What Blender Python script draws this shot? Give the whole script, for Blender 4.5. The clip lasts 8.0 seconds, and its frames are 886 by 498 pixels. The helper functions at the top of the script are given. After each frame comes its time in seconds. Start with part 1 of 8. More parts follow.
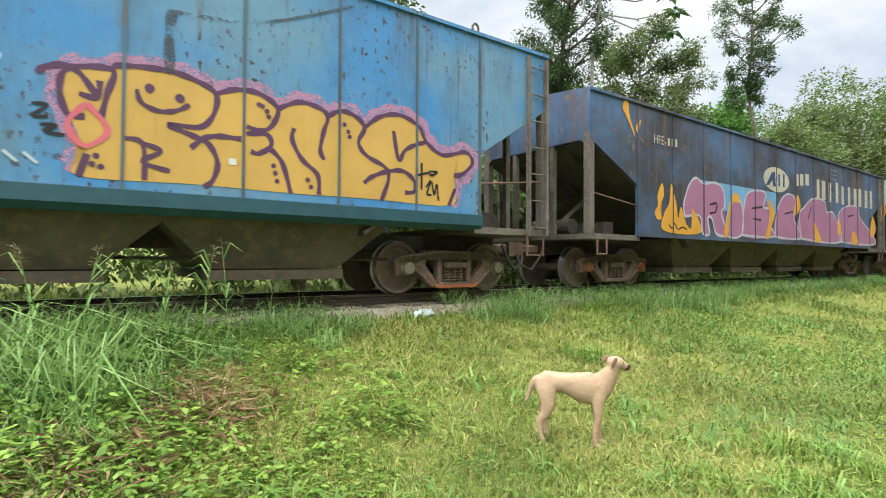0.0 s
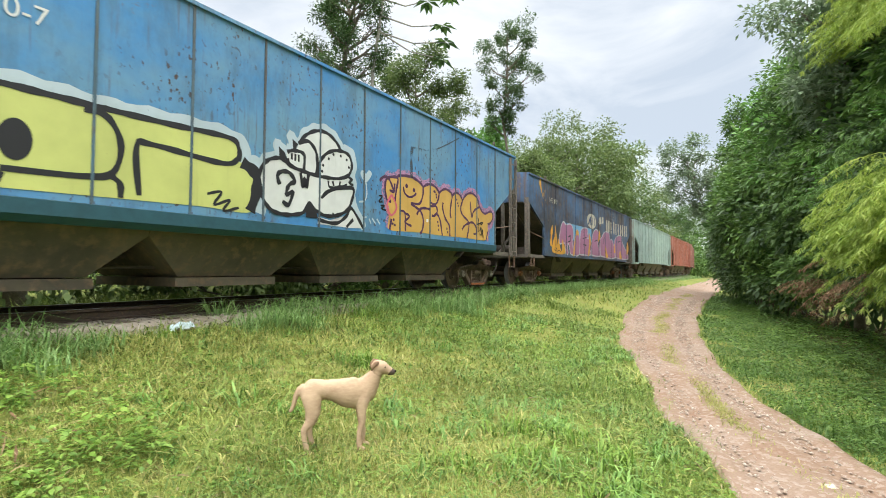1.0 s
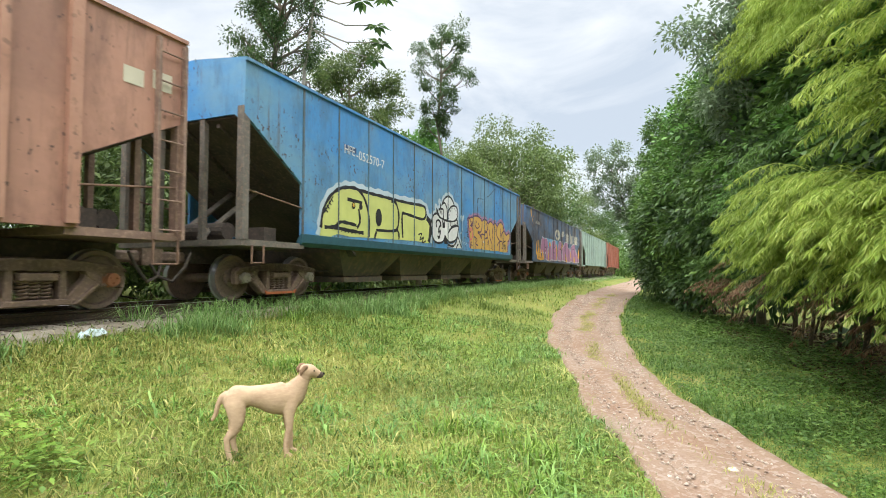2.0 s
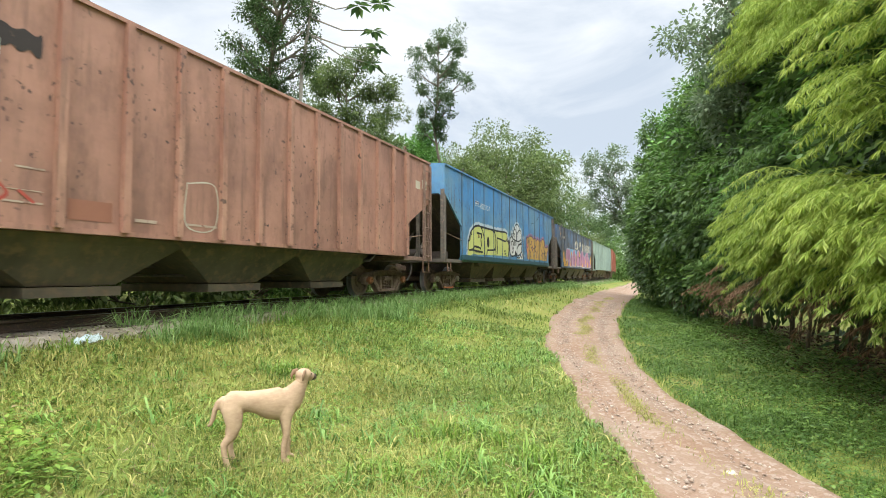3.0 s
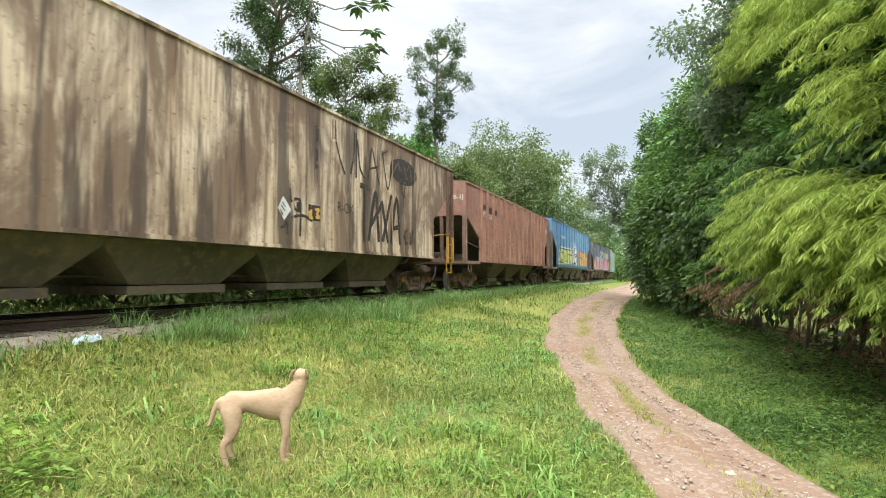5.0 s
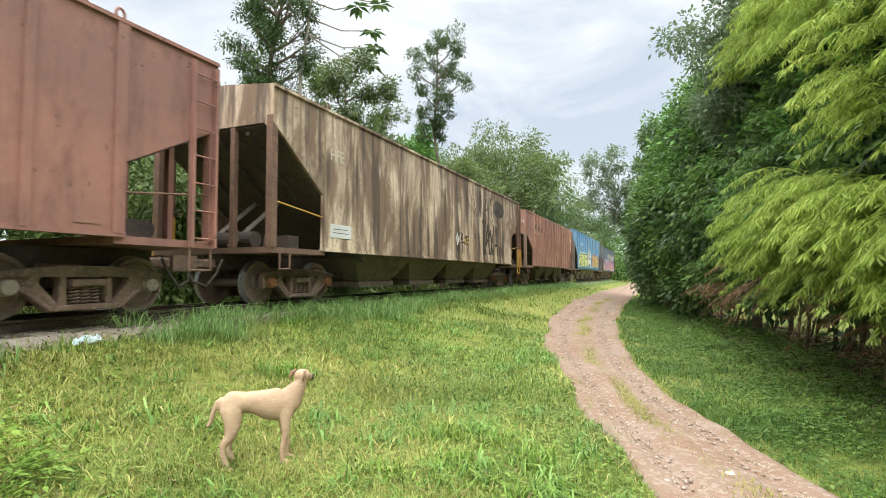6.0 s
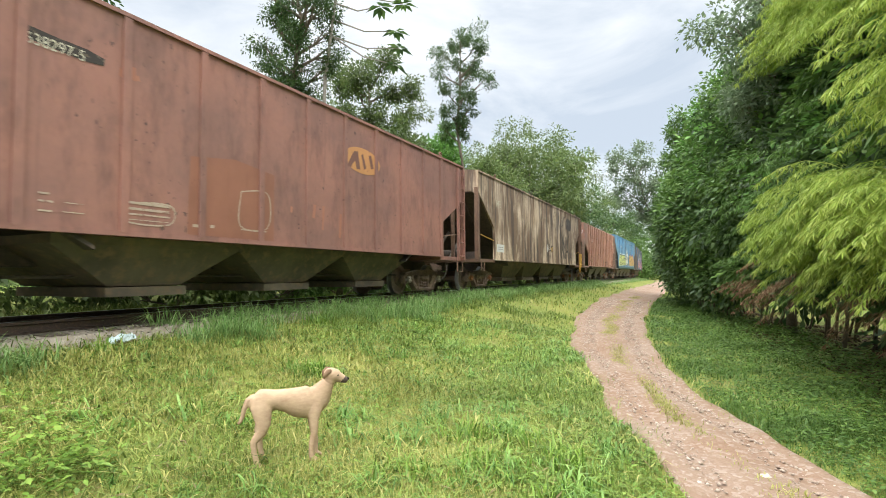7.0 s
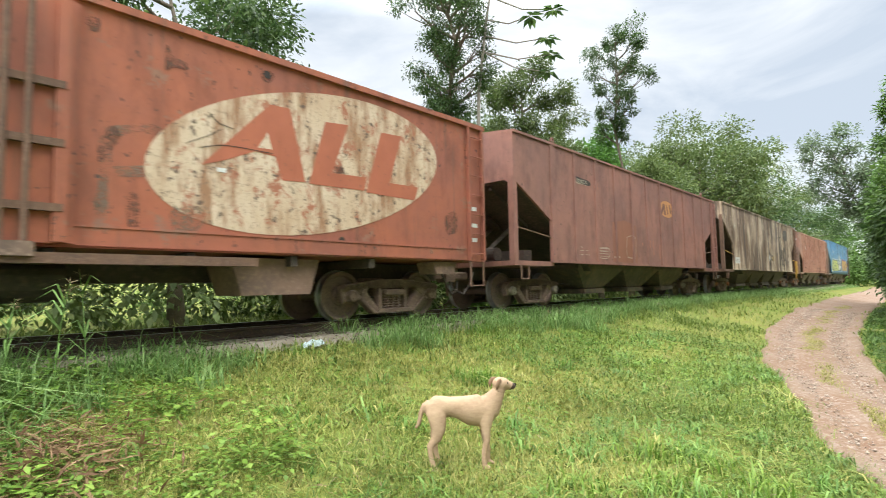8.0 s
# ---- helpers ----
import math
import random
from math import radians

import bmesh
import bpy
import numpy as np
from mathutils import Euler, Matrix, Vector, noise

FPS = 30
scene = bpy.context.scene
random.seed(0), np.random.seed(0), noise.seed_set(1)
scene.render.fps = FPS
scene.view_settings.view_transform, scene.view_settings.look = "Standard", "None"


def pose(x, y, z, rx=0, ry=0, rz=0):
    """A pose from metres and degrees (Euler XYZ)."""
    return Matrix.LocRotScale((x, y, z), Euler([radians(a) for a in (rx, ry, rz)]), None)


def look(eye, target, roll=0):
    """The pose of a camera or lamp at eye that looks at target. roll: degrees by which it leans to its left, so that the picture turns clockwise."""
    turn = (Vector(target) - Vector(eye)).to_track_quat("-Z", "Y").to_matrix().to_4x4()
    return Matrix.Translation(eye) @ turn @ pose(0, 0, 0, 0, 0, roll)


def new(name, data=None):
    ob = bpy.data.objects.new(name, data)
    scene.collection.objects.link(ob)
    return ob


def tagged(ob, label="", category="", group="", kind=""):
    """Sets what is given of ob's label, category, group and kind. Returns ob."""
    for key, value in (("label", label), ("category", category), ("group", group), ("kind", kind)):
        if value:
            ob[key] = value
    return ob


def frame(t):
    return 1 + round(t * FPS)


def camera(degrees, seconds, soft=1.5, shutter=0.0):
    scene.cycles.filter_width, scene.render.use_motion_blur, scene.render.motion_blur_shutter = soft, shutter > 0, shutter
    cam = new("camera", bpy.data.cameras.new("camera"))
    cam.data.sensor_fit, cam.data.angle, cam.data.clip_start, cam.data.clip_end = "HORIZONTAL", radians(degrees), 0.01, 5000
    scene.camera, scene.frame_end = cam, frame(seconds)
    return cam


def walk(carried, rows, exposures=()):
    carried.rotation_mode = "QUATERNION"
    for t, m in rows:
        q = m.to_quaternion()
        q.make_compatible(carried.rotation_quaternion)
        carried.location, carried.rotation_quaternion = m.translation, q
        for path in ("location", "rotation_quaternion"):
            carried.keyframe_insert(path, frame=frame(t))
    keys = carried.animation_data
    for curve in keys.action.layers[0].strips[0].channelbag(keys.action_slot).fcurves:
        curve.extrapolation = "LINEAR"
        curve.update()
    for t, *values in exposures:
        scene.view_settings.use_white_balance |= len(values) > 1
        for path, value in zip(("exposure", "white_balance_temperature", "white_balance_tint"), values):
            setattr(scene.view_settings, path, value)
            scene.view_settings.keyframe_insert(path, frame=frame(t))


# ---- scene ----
# ---------------------------------------------------------------- camera
cam = camera(80.48, 8.0, soft=0.9, shutter=0.12)
PATH = [  # seconds, x, y, yaw, pitch, roll
    (0.0, -0.129, 0.087, 0.79, 0.85, 0.17), (0.5, -0.078, 0.064, -10.26, 1.30, 0.13),
    (1.0, -0.026, 0.027, -22.71, 1.67, 0.0), (1.5, -0.003, 0.004, -29.14, 1.51, -0.15),
    (3.0, 0, 0, -30.09, 2.28, 0.40), (3.5, 0, 0, -30.10, 2.30, 0.40), (4.0, 0, 0, -30.13, 2.30, 0.38),
    (4.5, 0, 0, -30.16, 2.30, 0.38), (6.0, 0, 0, -30.19, 2.34, 0.39), (6.5, -0.001, 0.001, -29.72, 2.32, 0.47),
    (7.0, -0.009, 0.01, -27.55, 2.23, 0.68), (7.5, -0.031, 0.031, -21.59, 2.67, 1.11), (8.0, -0.076, 0.063, -10.59, 3.63, 1.54)]
EYE_Z = 1.40
walk(cam, [(t, pose(x, y, EYE_Z, 90 + p, r, w)) for t, x, y, w, p, r in PATH], exposures=[(0.0, 0.08), (8.0, 0.08)])

# ---------------------------------------------------------------- world and sun (overcast)
SUN_EL, SUN_AZ = 52.0, 222.0
world = bpy.data.worlds.new("overcast_sky")
scene.world = world
world.use_nodes = True
wt = world.node_tree
wt.nodes.clear()


def wnode(kind):
    return wt.nodes.new(kind)


w_out, w_bg = wnode("ShaderNodeOutputWorld"), wnode("ShaderNodeBackground")
w_sky = wnode("ShaderNodeTexSky")
w_sky.sky_type, w_sky.sun_disc = "NISHITA", False
w_sky.sun_elevation, w_sky.sun_rotation = radians(SUN_EL), radians(SUN_AZ)
w_tc, w_map = wnode("ShaderNodeTexCoord"), wnode("ShaderNodeMapping")
w_map.inputs["Scale"].default_value = (1.0, 1.0, 2.6)
w_noise = wnode("ShaderNodeTexNoise")
w_noise.inputs["Scale"].default_value, w_noise.inputs["Detail"].default_value, w_noise.inputs["Roughness"].default_value = 2.6, 7.0, 0.55
w_noise.inputs["Distortion"].default_value = 0.5
w_ramp = wnode("ShaderNodeValToRGB")
w_ramp.color_ramp.elements[0].position, w_ramp.color_ramp.elements[0].color = 0.36, (5.2, 5.9, 6.8, 1)
w_ramp.color_ramp.elements[1].position, w_ramp.color_ramp.elements[1].color = 0.62, (8.6, 8.9, 9.2, 1)
w_mix = wnode("ShaderNodeMixRGB")
w_mix.inputs[0].default_value = 0.93
w_bg.inputs["Strength"].default_value = 0.1
# an overcast sky is brightest towards the zenith
w_sep, w_zen = wnode("ShaderNodeSeparateXYZ"), wnode("ShaderNodeValToRGB")
w_zen.color_ramp.elements[0].position, w_zen.color_ramp.elements[0].color = 0.46, (0.178, 0.178, 0.178, 1)
w_zen.color_ramp.elements[1].position, w_zen.color_ramp.elements[1].color = 0.70, (1.0, 0.96, 0.87, 1)
w_mul, w_gain = wnode("ShaderNodeMixRGB"), wnode("ShaderNodeMixRGB")
w_mul.blend_type = w_gain.blend_type = "MULTIPLY"
w_mul.inputs[0].default_value = w_gain.inputs[0].default_value = 1.0
w_gain.inputs[2].default_value = (7.0, 7.0, 7.0, 1)
wt.links.new(w_tc.outputs["Generated"], w_sep.inputs[0])
wt.links.new(w_sep.outputs["Z"], w_zen.inputs[0])
wt.links.new(w_zen.outputs[0], w_mul.inputs[2])
wt.links.new(w_mul.outputs[0], w_gain.inputs[1])
wt.links.new(w_tc.outputs["Generated"], w_map.inputs["Vector"])
wt.links.new(w_map.outputs[0], w_noise.inputs["Vector"])
wt.links.new(w_noise.outputs[0], w_ramp.inputs[0])
wt.links.new(w_sky.outputs[0], w_mix.inputs[1])
wt.links.new(w_ramp.outputs[0], w_mix.inputs[2])
wt.links.new(w_mix.outputs[0], w_mul.inputs[1])
wt.links.new(w_gain.outputs[0], w_bg.inputs["Color"])
wt.links.new(w_bg.outputs[0], w_out.inputs[0])

sun = new("sun", bpy.data.lights.new("sun", "SUN"))
sun.data.energy, sun.data.angle, sun.data.color = 2.4, radians(40), (1.0, 0.97, 0.92)
sun.matrix_world = look((0, 0, 30), (-30 * math.sin(radians(SUN_AZ)) / math.tan(radians(SUN_EL)), -30 * math.cos(radians(SUN_AZ)) / math.tan(radians(SUN_EL)), 0))

# ---------------------------------------------------------------- materials
class Mat:
    """A node material with short helpers."""

    def __init__(self, name, rough=0.7, metal=0.0, spec=0.4):
        self.m = bpy.data.materials.new(name)
        self.m.use_nodes = True
        self.t = self.m.node_tree
        self.b = self.t.nodes["Principled BSDF"]
        self.b.inputs["Roughness"].default_value = rough
        self.b.inputs["Metallic"].default_value = metal
        self.b.inputs["Specular IOR Level"].default_value = spec
        self.tc = self.t.nodes.new("ShaderNodeTexCoord")

    def link(self, a, b):
        self.t.links.new(a, b)
        return self

    def coords(self, scale=(1, 1, 1), space="Object", shift=(0, 0, 0)):
        n = self.t.nodes.new("ShaderNodeMapping")
        n.inputs["Scale"].default_value = scale
        n.inputs["Location"].default_value = shift
        self.t.links.new(self.tc.outputs[space], n.inputs["Vector"])
        return n.outputs[0]

    def noise(self, scale, detail=5, rough=0.6, vec=None, dist=0.0):
        n = self.t.nodes.new("ShaderNodeTexNoise")
        n.inputs["Scale"].default_value, n.inputs["Detail"].default_value = scale, detail
        n.inputs["Roughness"].default_value, n.inputs["Distortion"].default_value = rough, dist
        self.t.links.new(vec if vec is not None else self.coords(), n.inputs["Vector"])
        return n.outputs[0]

    def voronoi(self, scale, vec=None, out="Color"):
        n = self.t.nodes.new("ShaderNodeTexVoronoi")
        n.inputs["Scale"].default_value = scale
        self.t.links.new(vec if vec is not None else self.coords(), n.inputs["Vector"])
        return n.outputs[out]

    def ramp(self, fac, *stops):
        n = self.t.nodes.new("ShaderNodeValToRGB")
        e = n.color_ramp.elements
        while len(e) < len(stops):
            e.new(0.5)
        for s, (p, c) in zip(e, stops):
            s.position = p
            s.color = (c, c, c, 1) if isinstance(c, (int, float)) else (*c, 1)
        self.t.links.new(fac, n.inputs[0])
        return n.outputs[0]

    def mix(self, fac, a, b, mode="MIX"):
        n = self.t.nodes.new("ShaderNodeMixRGB")
        n.blend_type = mode
        for i, v in enumerate((fac, a, b)):
            if isinstance(v, (int, float)):
                n.inputs[i].default_value = v if i == 0 else (v, v, v, 1)
            elif isinstance(v, tuple):
                n.inputs[i].default_value = (*v, 1)
            else:
                self.t.links.new(v, n.inputs[i])
        return n.outputs[0]

    def color(self, sock):
        if isinstance(sock, tuple):
            self.b.inputs["Base Color"].default_value = (*sock, 1)
        else:
            self.t.links.new(sock, self.b.inputs["Base Color"])
        return self

    def bump(self, height, strength=0.3, distance=0.01):
        n = self.t.nodes.new("ShaderNodeBump")
        n.inputs["Strength"].default_value, n.inputs["Distance"].default_value = strength, distance
        self.t.links.new(height, n.inputs["Height"])
        self.t.links.new(n.outputs[0], self.b.inputs["Normal"])
        return self

    def rough(self, sock):
        self.t.links.new(sock, self.b.inputs["Roughness"])
        return self

    def island(self):
        return self.t.nodes.new("ShaderNodeNewGeometry").outputs["Random Per Island"]

    def random(self):
        return self.t.nodes.new("ShaderNodeObjectInfo").outputs["Random"]


def paint(name, base, dark, rust=0.45, streak=0.5, chips=0.5, seed=0.0, rust_col=(0.16, 0.075, 0.045), rough=0.55, fine_run=7.0):
    """Weathered paint on steel: blotches, run-down streaks, chips and rust."""
    k = Mat(name, rough)
    s = (seed, seed * 1.7, seed * 0.6)
    big = k.noise(0.55, 5, 0.6, k.coords((1, 1, 1.3), shift=s))
    col = k.mix(k.ramp(big, (0.40, 0.0), (0.60, 1.0)), base, dark)
    stain = k.noise(1.7, 6, 0.7, k.coords((1.4, 1.4, 0.5), shift=(s[2], s[0], s[1])))
    col = k.mix(k.ramp(stain, (0.48, 0.0), (0.66, 0.55)), col, tuple(0.45 * c for c in dark))
    run = k.noise(1.0, 6, 0.65, k.coords((fine_run, fine_run, 0.06 * fine_run), shift=s))
    low = 0.66 - 0.2 * streak
    col = k.mix(k.ramp(run, (low, 0.0), (low + 0.13, 0.8)), col, rust_col)
    fine = k.noise(9.0, 8, 0.7, k.coords(shift=s))
    col = k.mix(k.mix(0.3, (0, 0, 0), fine), col, (0.05, 0.04, 0.035), "MIX")
    patch = k.noise(2.3, 7, 0.72, k.coords((1, 1, 1.2), shift=(s[0] + 4, s[1], s[2])))
    lo = 0.67 - 0.2 * rust
    rusty = k.ramp(patch, (lo, 0.0), (lo + 0.07, 1.0))
    rcol = k.mix(k.noise(14, 4, 0.6), rust_col, tuple(c * 1.9 for c in rust_col))
    col = k.mix(rusty, col, rcol)
    chip = k.noise(16.0, 3, 0.5, k.coords((1, 1, 0.7), shift=s))
    zone = k.noise(0.9, 3, 0.5, k.coords(shift=(s[0], s[1] + 9, s[2])))
    lo = 0.69 - 0.08 * chips
    cm = k.mix(1.0, k.ramp(chip, (lo, 0.0), (lo + 0.03, 1.0)), k.ramp(zone, (0.42, 0.0), (0.6, 1.0)), "MULTIPLY")
    col = k.mix(cm, col, (0.06, 0.04, 0.035))
    k.color(col).rough(k.ramp(patch, (0.3, rough - 0.08), (0.75, 0.85)))
    return k.bump(fine, 0.18, 0.004).m


def grime(name, a, b, c, scale=3.0, rough=0.8, metal=0.0, bump=0.3):
    """Dusty, rusty or stained surface of three tones."""
    k = Mat(name, rough, metal)
    n1, n2 = k.noise(scale, 6, 0.65), k.noise(scale * 6, 5, 0.6)
    col = k.mix(k.ramp(n1, (0.35, 0.0), (0.65, 1.0)), a, b)
    col = k.mix(k.ramp(n2, (0.5, 0.0), (0.68, 0.8)), col, c)
    return k.color(col).bump(n2, bump, 0.006).m


def leafy(name, a, b, c, rough=0.5, trans=0.35):
    """Leaves: tone by leaf, some light through the blade."""
    k = Mat(name, rough, 0.0, 0.35)
    col = k.ramp(k.island(), (0.0, a), (0.55, b), (1.0, c))
    var = k.noise(0.45, 4, 0.55)
    col = k.mix(k.ramp(var, (0.42, 0.0), (0.62, 0.5)), col, a)
    k.color(col)
    tr = k.t.nodes.new("ShaderNodeBsdfTranslucent")
    mx = k.t.nodes.new("ShaderNodeMixShader")
    mx.inputs[0].default_value = trans
    k.link(col, tr.inputs[0]).link(k.b.outputs[0], mx.inputs[1]).link(tr.outputs[0], mx.inputs[2])
    return k.link(mx.outputs[0], k.t.nodes["Material Output"].inputs[0]).m


def plain(name, col, rough=0.6, metal=0.0, var=0.25):
    """A nearly even coat, gently mottled and scuffed."""
    k = Mat(name, rough, metal)
    n = k.noise(5.0, 6, 0.65)
    c2 = tuple(v * (1 - var) for v in col)
    return k.color(k.mix(k.ramp(n, (0.4, 0.0), (0.66, 1.0)), col, c2)).bump(k.noise(30, 3), 0.1, 0.003).m


def sooted_cream():
    """Cream paint with broad soot washes, rain streaks and rust specks."""
    k = Mat("stained_cream_paint", 0.65)
    col = k.mix(k.ramp(k.noise(0.9, 5, 0.6), (0.38, 0.0), (0.62, 1.0)), (0.66, 0.54, 0.41), (0.52, 0.40, 0.28))
    wash = k.noise(0.75, 7, 0.62, k.coords((1.5, 1.5, 0.55), shift=(3, 1, 7)), 0.6)
    col = k.mix(k.ramp(wash, (0.44, 0.0), (0.57, 0.9)), col, (0.14, 0.09, 0.06))
    run = k.noise(1.0, 6, 0.65, k.coords((10, 10, 0.4)))
    col = k.mix(k.ramp(run, (0.46, 0.0), (0.62, 0.8)), col, (0.17, 0.105, 0.07))
    band = k.noise(1.0, 5, 0.6, k.coords((3.0, 3.0, 0.25), shift=(9, 2, 4)))
    col = k.mix(k.ramp(band, (0.52, 0.0), (0.60, 0.85)), col, (0.07, 0.05, 0.04))
    fine = k.noise(13.0, 7, 0.7)
    col = k.mix(k.ramp(fine, (0.58, 0.0), (0.64, 0.75)), col, (0.16, 0.09, 0.055))
    return k.color(col).rough(k.ramp(wash, (0.4, 0.6), (0.7, 0.85))).bump(fine, 0.2, 0.004).m


M_BLUE = paint("blue_wagon_paint", (0.05, 0.235, 0.52), (0.13, 0.28, 0.42), 0.1, 0.35, 0.95, 3.0, (0.10, 0.085, 0.08))
M_BLUEDIRT = paint("grimy_blue_paint", (0.07, 0.15, 0.21), (0.09, 0.11, 0.12), 0.35, 0.7, 0.4, 5.0, (0.09, 0.075, 0.065))
M_TEAL = plain("dark_teal_paint", (0.02, 0.075, 0.10), 0.6)
M_BLACK = paint("sooty_blue_black_paint", (0.034, 0.038, 0.052), (0.065, 0.14, 0.27), 0.36, 0.8, 0.4, 7.0, (0.125, 0.08, 0.055))
M_PALE = paint("pale_green_paint", (0.30, 0.40, 0.36), (0.24, 0.33, 0.31), 0.15, 0.4, 0.4, 11.0)
M_OXIDE = paint("oxide_red_paint", (0.43, 0.225, 0.165), (0.31, 0.16, 0.12), 0.12, 0.5, 0.4, 15.0, (0.19, 0.105, 0.08), 0.6)
M_ENDBROWN = grime("grimy_brown_end_steel", (0.24, 0.15, 0.115), (0.15, 0.098, 0.08), (0.31, 0.21, 0.16), 3.0, 0.75)
# lighter than the sheets: scuffing, with the posts' edge highlights put into the colour
M_OXIDERIB = paint("scuffed_highlit_oxide_posts", (0.47, 0.26, 0.185), (0.36, 0.18, 0.13), 0.2, 0.6, 0.9, 16.0, (0.15, 0.085, 0.065), 0.55)
M_BROWN = paint("brown_wagon_paint", (0.345, 0.16, 0.125), (0.26, 0.13, 0.108), 0.05, 0.32, 0.2, 19.0, (0.19, 0.095, 0.078), 0.7)
M_CREAM = sooted_cream()
M_ORANGE = paint("faded_orange_red_paint", (0.40, 0.125, 0.07), (0.31, 0.105, 0.07), 0.42, 0.45, 0.6, 27.0, (0.17, 0.09, 0.065), 0.7)
M_REDCAR = paint("dull_red_paint", (0.372, 0.109, 0.070), (0.310, 0.109, 0.078), 0.3, 0.5, 0.3, 31.0)
M_UNDER = grime("hopper_underside", (0.13, 0.105, 0.075), (0.07, 0.058, 0.045), (0.19, 0.12, 0.075), 1.2, 0.85)
M_DARK = grime("dark_steel", (0.039, 0.033, 0.029), (0.072, 0.055, 0.046), (0.117, 0.085, 0.065), 3.0, 0.7)
M_TRUCK = grime("rusty_cast_steel", (0.20, 0.132, 0.10), (0.115, 0.078, 0.063), (0.30, 0.21, 0.16), 4.0, 0.7)
M_WHEEL = grime("brown_wheel_steel", (0.19, 0.135, 0.11), (0.25, 0.175, 0.14), (0.10, 0.075, 0.065), 5.0, 0.65)
M_TREAD = plain("polished_tread_steel", (0.42, 0.42, 0.43), 0.35, 0.9)
M_HUB = plain("hub_cap_orange", (0.30, 0.12, 0.06), 0.7)
M_HUBGREY = plain("hub_cap_grey", (0.30, 0.26, 0.21), 0.7)
M_PRIMER = plain("orange_primer", (0.42, 0.13, 0.05), 0.7)
M_YELLOW = plain("yellow_safety_paint", (0.50, 0.28, 0.05), 0.6)
M_RUSTBAR = grime("rusty_bar", (0.16, 0.09, 0.06), (0.10, 0.06, 0.045), (0.22, 0.14, 0.10), 6.0)
M_RAIL = grime("rail_steel", (0.09, 0.06, 0.045), (0.06, 0.045, 0.04), (0.14, 0.09, 0.06), 6.0, 0.6, 0.3)
M_RAILTOP = plain("rail_head_polish", (0.36, 0.36, 0.38), 0.3, 0.9)
M_SLEEPER = grime("old_sleeper_wood", (0.12, 0.095, 0.07), (0.08, 0.065, 0.05), (0.19, 0.155, 0.12), 5.0, 0.9)
M_BARK = grime("grey_brown_bark", (0.15, 0.12, 0.09), (0.09, 0.075, 0.055), (0.22, 0.19, 0.15), 6.0, 0.9, 0.0, 0.6)
M_BARKPALE = grime("pale_bark", (0.30, 0.28, 0.24), (0.2, 0.18, 0.15), (0.4, 0.38, 0.34), 5.0, 0.9)
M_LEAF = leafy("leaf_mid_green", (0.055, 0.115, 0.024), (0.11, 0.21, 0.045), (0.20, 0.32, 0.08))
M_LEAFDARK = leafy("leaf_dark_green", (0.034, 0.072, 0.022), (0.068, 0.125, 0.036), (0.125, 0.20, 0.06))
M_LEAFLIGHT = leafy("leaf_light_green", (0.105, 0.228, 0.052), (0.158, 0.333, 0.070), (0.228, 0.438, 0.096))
M_LEAFOLIVE = leafy("leaf_olive", (0.075, 0.115, 0.036), (0.13, 0.19, 0.056), (0.21, 0.27, 0.085))
M_LEAFGREY = leafy("leaf_grey_green", (0.123, 0.175, 0.096), (0.175, 0.245, 0.140), (0.245, 0.315, 0.193))
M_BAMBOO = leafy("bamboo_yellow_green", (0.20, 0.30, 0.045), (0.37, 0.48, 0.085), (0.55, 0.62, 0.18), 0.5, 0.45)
M_DRYLEAF = leafy("dry_leaf_brown", (0.15, 0.085, 0.05), (0.26, 0.15, 0.085), (0.38, 0.26, 0.15), 0.8, 0.2)
M_GRASS = leafy("grass_blade", (0.075, 0.12, 0.022), (0.19, 0.27, 0.048), (0.33, 0.385, 0.105), 0.55, 0.3)
M_GRASSYEL = leafy("yellowed_grass", (0.22, 0.235, 0.055), (0.37, 0.365, 0.105), (0.52, 0.46, 0.20), 0.6, 0.3)
M_WEED = leafy("weed_leaf", (0.08, 0.16, 0.022), (0.17, 0.285, 0.042), (0.29, 0.42, 0.085), 0.45, 0.3)
M_TALL = leafy("tall_grass_blade", (0.12, 0.22, 0.06), (0.20, 0.34, 0.10), (0.34, 0.46, 0.19), 0.5, 0.35)
# dark verge green: the plants' own tone with the hedge's shade put in
M_VERGE = leafy("shaded_verge_plant", (0.05, 0.11, 0.02), (0.10, 0.19, 0.032), (0.19, 0.29, 0.06), 0.5, 0.3)
M_LITTER = leafy("leaf_litter_brown", (0.05, 0.033, 0.022), (0.10, 0.065, 0.04), (0.19, 0.125, 0.075), 0.85, 0.1)
M_CLUMP = leafy("broad_grass_blade", (0.075, 0.16, 0.03), (0.16, 0.30, 0.06), (0.28, 0.44, 0.12), 0.45, 0.3)
M_STRAW = leafy("dry_straw", (0.20, 0.15, 0.08), (0.30, 0.23, 0.13), (0.40, 0.33, 0.21), 0.8, 0.2)


def ground_material():
    k = Mat("grassy_soil", 0.95, 0.0, 0.1)
    n1, n2, n3 = k.noise(0.5, 5, 0.6), k.noise(3.5, 6, 0.65), k.noise(40, 4, 0.6)
    col = k.mix(k.ramp(n1, (0.38, 0.0), (0.62, 1.0)), (0.14, 0.19, 0.04), (0.24, 0.25, 0.065))
    col = k.mix(k.ramp(n2, (0.52, 0.0), (0.72, 0.9)), col, (0.24, 0.18, 0.09))
    col = k.mix(k.ramp(n3, (0.4, 0.0), (0.62, 0.6)), col, (0.07, 0.09, 0.025))
    return k.color(col).bump(n3, 0.7, 0.02).m


